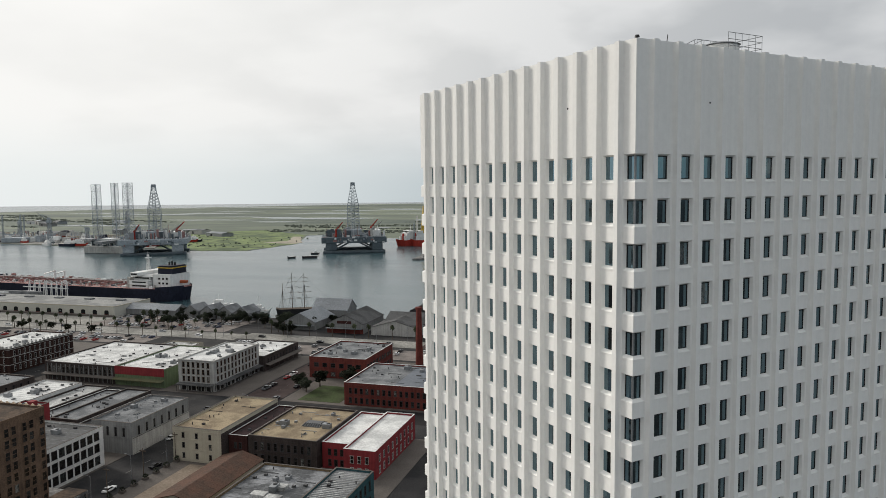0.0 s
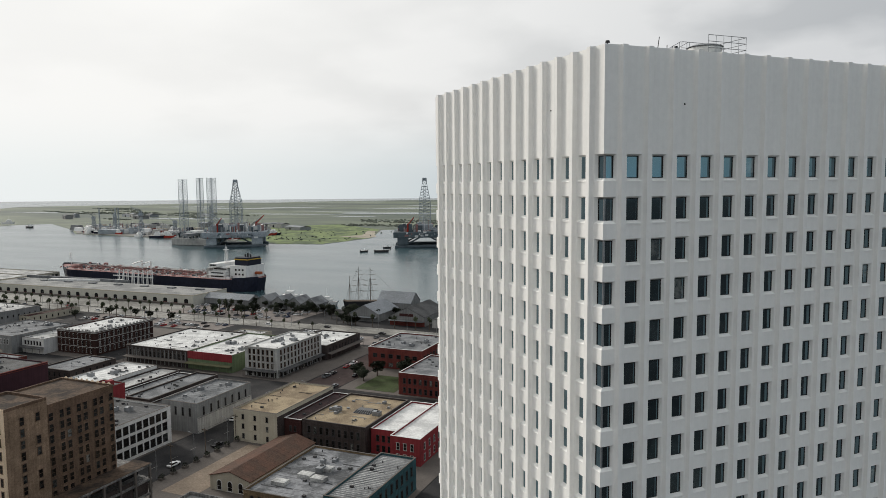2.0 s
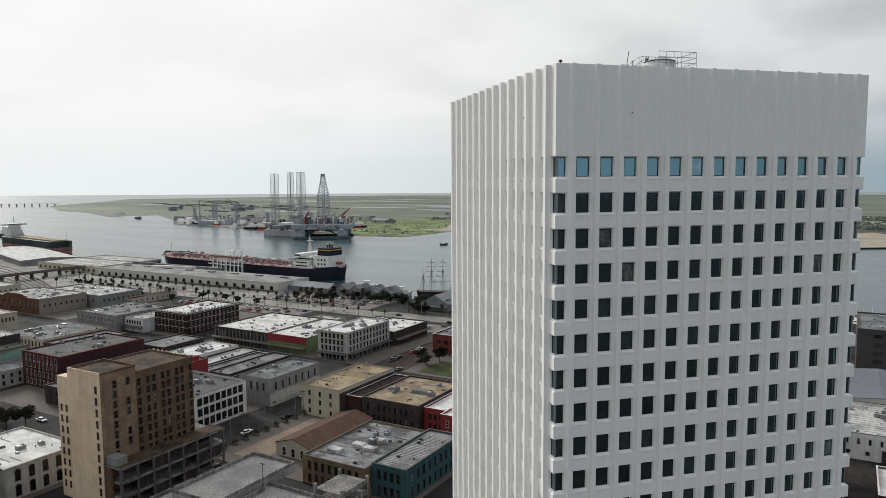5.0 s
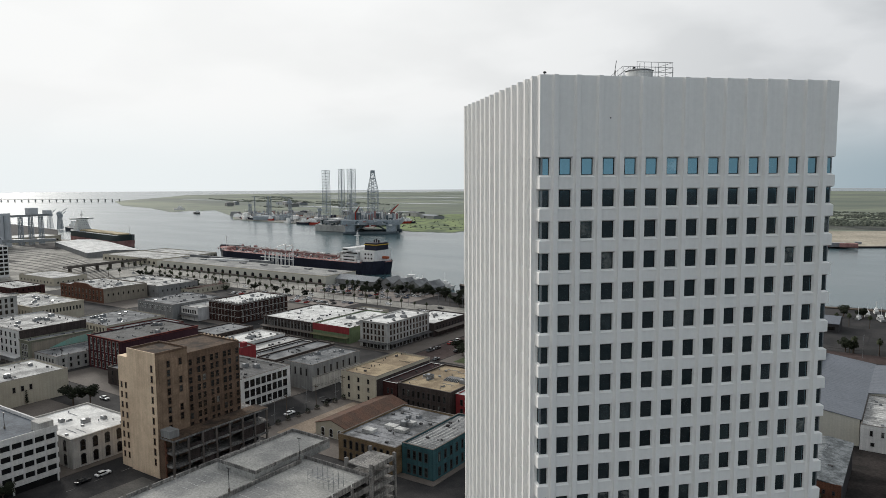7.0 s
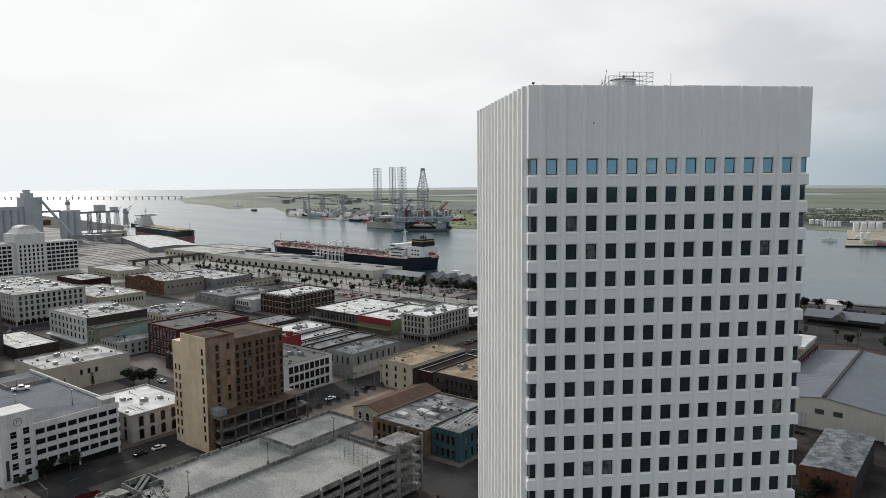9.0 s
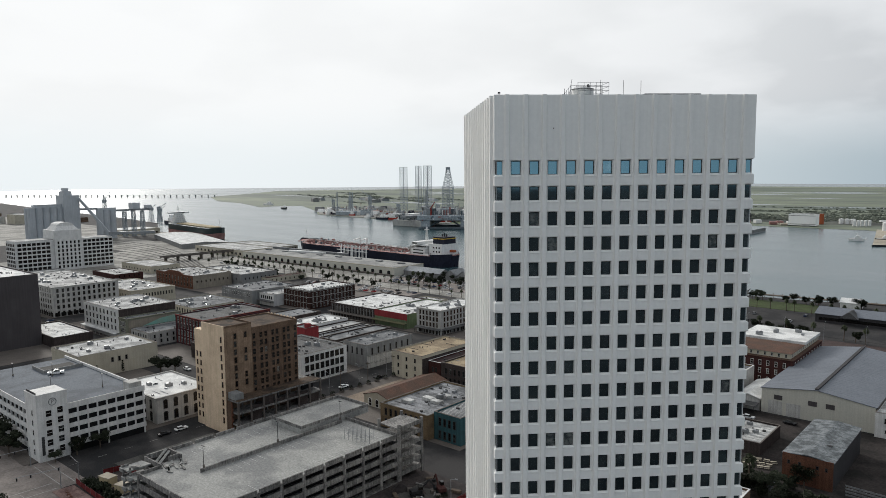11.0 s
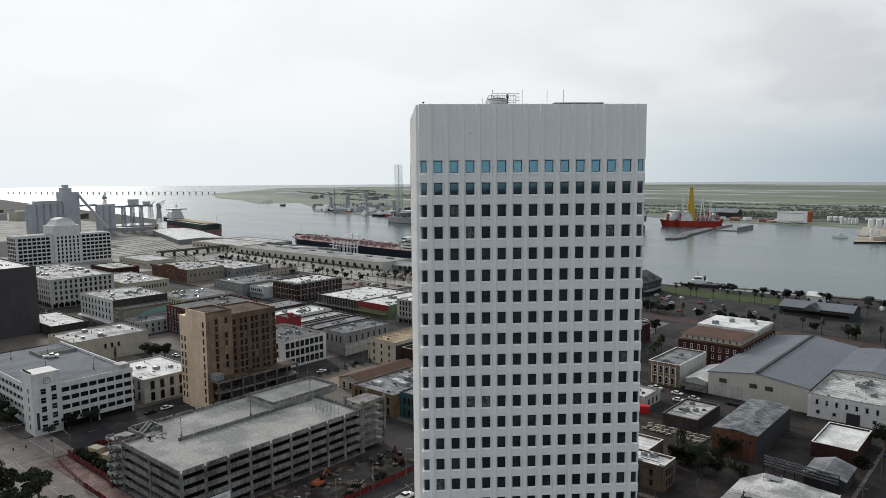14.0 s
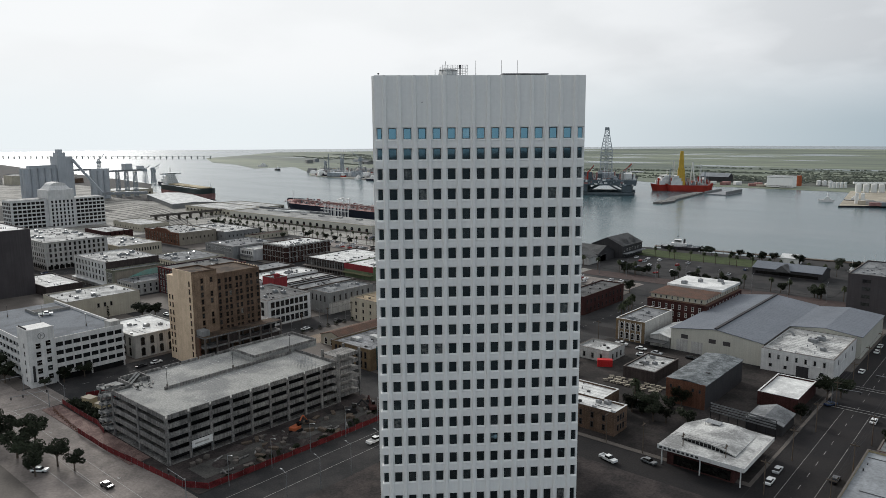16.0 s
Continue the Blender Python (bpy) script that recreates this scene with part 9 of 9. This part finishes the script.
def excavator(x, y, turn, mat="orange"):
    e = thing("excavator", mat.replace("blacksteel", "dark") + " tracked excavator on the site", "excavator", (x, y, 0.14), turn)
    for yy in (-1.1, 1.1):
        part("track", bevelled(Mesh().box(-1.9, yy - 0.3, 0, 1.9, yy + 0.3, 0.8), 0.25, M["rubber"], "track"), None, e)
    part("body", bevelled(Mesh().box(-2.0, -1.2, 0.95, 1.4, 1.2, 2.0), 0.15, M[mat], "body"), None, e)
    part("undercarriage", Mesh().box(-0.8, -0.8, 0.5, 0.8, 0.8, 0.95), M["blacksteel"], e)
    part("cab", bevelled(Mesh().box(0.2, -1.15, 2.0, 1.6, -0.1, 3.1), 0.1, M["win"], "cab", 1), None, e)
    part("boom", Mesh().bar((1.2, 0.3, 1.6), (3.8, 0.3, 4.2), 0.28).bar((3.8, 0.3, 4.2), (5.6, 0.3, 2.0), 0.22), M[mat], e)
    part("bucket", bevelled(Mesh().box(5.2, -0.3, 1.0, 6.1, 0.9, 1.9), 0.15, M["blacksteel"], "bucket", 1), None, e)


excavator(-66, 96, 100, "orange")
excavator(-64, 118, 60, "blacksteel")
excavator(-60, 124, 150, "maroon")
rnd = random.Random(61)
for i in range(70):
    x, y = -71 + rnd.random() * 16, 60 + rnd.random() * 70
    k = i % 4
    if k == 0:
        solo("timber_stack", bevelled(Mesh().box(-1.6, -0.6, 0, 1.6, 0.6, 0.5 + rnd.random() * 0.6), 0.05, M["bark"], "timber_stack", 1), None, "stack of timber on the building site", "timber", at=(x, y, 0.14), turn=rnd.random() * 180, group="site materials")
    elif k == 1:
        solo("block_pallet", bevelled(Mesh().box(-0.7, -0.7, 0, 0.7, 0.7, 1.0), 0.06, M["concrete"], "block_pallet", 1), None, "pallet of concrete blocks on the site", "pallet", at=(x, y, 0.14), turn=rnd.random() * 90, group="site materials")
    elif k == 2:
        solo("spoil_mound", Mesh().cyl(0, 0, 0, 0.8 + rnd.random(), 2.0 + rnd.random(), 0.4, 9), M["dirt"], "low mound of brown spoil on the site", "mound", at=(x, y, 0.14), group="site materials")
    else:
        solo("pipe", Mesh().bar((-2, 0, 0.3), (2, 0, 0.3), 0.3, 10), M["garage"], "loose concrete pipe on the site", "pipe", at=(x, y, 0.14), turn=rnd.random() * 180, group="site materials")
ct = thing("container", "bright red steel container in the yard", "container", (-21.5, 217.8, 0.18), 30)
part("box", bevelled(Mesh().box(-3, -1.25, 0, 3, 1.25, 2.9), 0.05, M["red"], "box", 1), None, ct)
for i in range(11):
    part("rib", Mesh().box(-2.8 + i * 0.55, -1.31, 0.15, -2.6 + i * 0.55, -1.25, 2.45), M["red"], ct)
for i in range(27):
    x, y = -13 + (i % 9) * 2.3 + rnd.random() + (2 if i % 9 > 4 else 0), 201.5 + (i // 9) * 2.8 + rnd.random()
    t = thing("picnic_table", "pale wooden picnic table in the yard", "table", (x, y, 0.18), rnd.random() * 40, group="picnic tables")
    part("tabletop", Mesh().box(-0.9, -0.4, 0.7, 0.9, 0.4, 0.76), M["sand"], t)
    for yy in (-0.75, 0.75):
        part("bench", Mesh().box(-0.9, yy - 0.13, 0.42, 0.9, yy + 0.13, 0.47), M["sand"], t)
    for xx in (-0.6, 0.6):
        part("leg", Mesh().box(xx - 0.05, -0.8, 0, xx + 0.05, 0.8, 0.42).box(xx - 0.05, -0.1, 0.42, xx + 0.05, 0.1, 0.7), M["bark"], t)
for x, y, w, d in ((-25, 196, 8, 6), (-30, 188, 10, 7), (0, 182, 5, 4), (14, 172 + 12, 6, 3), (-22, 182, 6, 9)):
    gable("lean_to", "small tin-roofed shed in the yard", "shed", (x - w, y, x, y + d), 2.6, 3.6, "greystone", "metal_roof", group="yard sheds")


# ---- overhead lines ----
def power_line(points, label, drop=0.9, offs=(-1.0, 0.0, 1.0), across=True):
    w = thing("power_line", label, "wire", (0, 0, 0), group="overhead lines")
    for o in offs:
        m = Mesh()
        for a, b in zip(points, points[1:]):
            last = None
            for k in range(6):
                t = k / 5
                p = (a[0] + (b[0] - a[0]) * t + (o if across else 0), a[1] + (b[1] - a[1]) * t + (0 if across else o), a[2] + (b[2] - a[2]) * t - drop * 4 * t * (1 - t))
                if last:
                    m.bar(last, p, 0.035, 3)
                last = p
        part("wire", m, M["blacksteel"], w)


for x in (61, 76.5):
    power_line([(x, 150 + i * 26, 9.35) for i in range(9)], "three sagging wires between wooden poles")
power_line([(-10 + i * 12, 152.5, 9.35) for i in range(6)], "sagging wires along the lot", 0.4, across=False)
for y0 in (154,):
    for i in range(6):
        utility_pole(-157.2, y0 + i * 16, 10)
    power_line([(-157.2, y0 + i * 16, 9.35) for i in range(6)], "sagging wires along the side street", 0.5)
for i in range(5):
    utility_pole(-41.0, 160 + i * 22, 10)
power_line([(-41.0, 160 + i * 22, 9.35) for i in range(5)], "sagging wires beside the yard", 0.6)
# slim dark cypresses against the beige wall
for x, y in ((-261.2, 112), (-261.2, 124)):
    c = thing("cypress", "slim dark cypress against the beige wall", "tree", (x, y, 0.1), group="cypresses")
    part("trunk", Mesh().cyl(0, 0, 0, 1.0, 0.12, 0.1, 6), M["bark"], c)
    part("crown", leaf_cloud([(0, 0, 1.4 + k * 0.9, 0.75 - k * 0.1) for k in range(6)], 40, 0.2, rnd), M["leaf"], c)
# dark thicket in the workshop yard
for i in range(9):
    x, y = 2 + rnd.random() * 26, 180 + rnd.random() * 13
    c = thing("bush", "dark overgrown bush in the workshop yard", "bush", (x, y, 0.1), group="yard bushes")
    part("stem", Mesh().cyl(0, 0, 0, 1.2, 0.12, 0.08, 6), M["bark"], c)
    part("crown", leaf_cloud([(rnd.random() * 2 - 1, rnd.random() * 2 - 1, 1.2 + rnd.random() * 2.2, 1.3) for k in range(5)], 60, 0.28, rnd), M["leaf"], c)
for i in range(18):
    x, y = -147.5 + i * 1.6 + rnd.random() * 2, 58.2 + rnd.random() * 2.6
    c = thing("bush", "dark overgrown bush beside the site fence", "bush", (x, y, 0.12), group="fence bushes")
    part("stem", Mesh().cyl(0, 0, 0, 0.9, 0.1, 0.07, 6), M["bark"], c)
    part("crown", leaf_cloud([(rnd.random() * 2 - 1, rnd.random() * 2 - 1, 0.9 + rnd.random() * 1.2, 1.1) for k in range(4)], 50, 0.25, rnd), M["leaf"], c)
for x, y in ((-140.8, 63.2), (-131.2, 63.6)):
    u = thing("transformer_box", "pale steel transformer box beside the fence", "transformer", (x, y, 0.14), 12, group="transformer boxes")
    part("casing", bevelled(Mesh().box(-2.4, -1.5, 0, 2.4, 1.5, 3.0), 0.08, M["yellowstone"], "casing", 1), None, u)
    part("lid", Mesh().box(-2.5, -1.6, 3.004, 2.5, 1.6, 3.16), M["sand"], u)
for i in range(10):
    x, y = -57.5 + rnd.random() * 3, 62 + i * 6.5 + rnd.random() * 3
    c = thing("weed_clump", "low dark weeds along the site fence", "weeds", (x, y, 0.12), group="site weeds")
    part("stem", Mesh().cyl(0, 0, 0, 0.3, 0.08, 0.05, 5), M["bark"], c)
    part("leaves", leaf_cloud([(rnd.random() * 3 - 1.5, rnd.random() * 4 - 2, 0.35 + rnd.random() * 0.4, 0.7) for k in range(5)], 36, 0.2, rnd), M["leaf"], c)
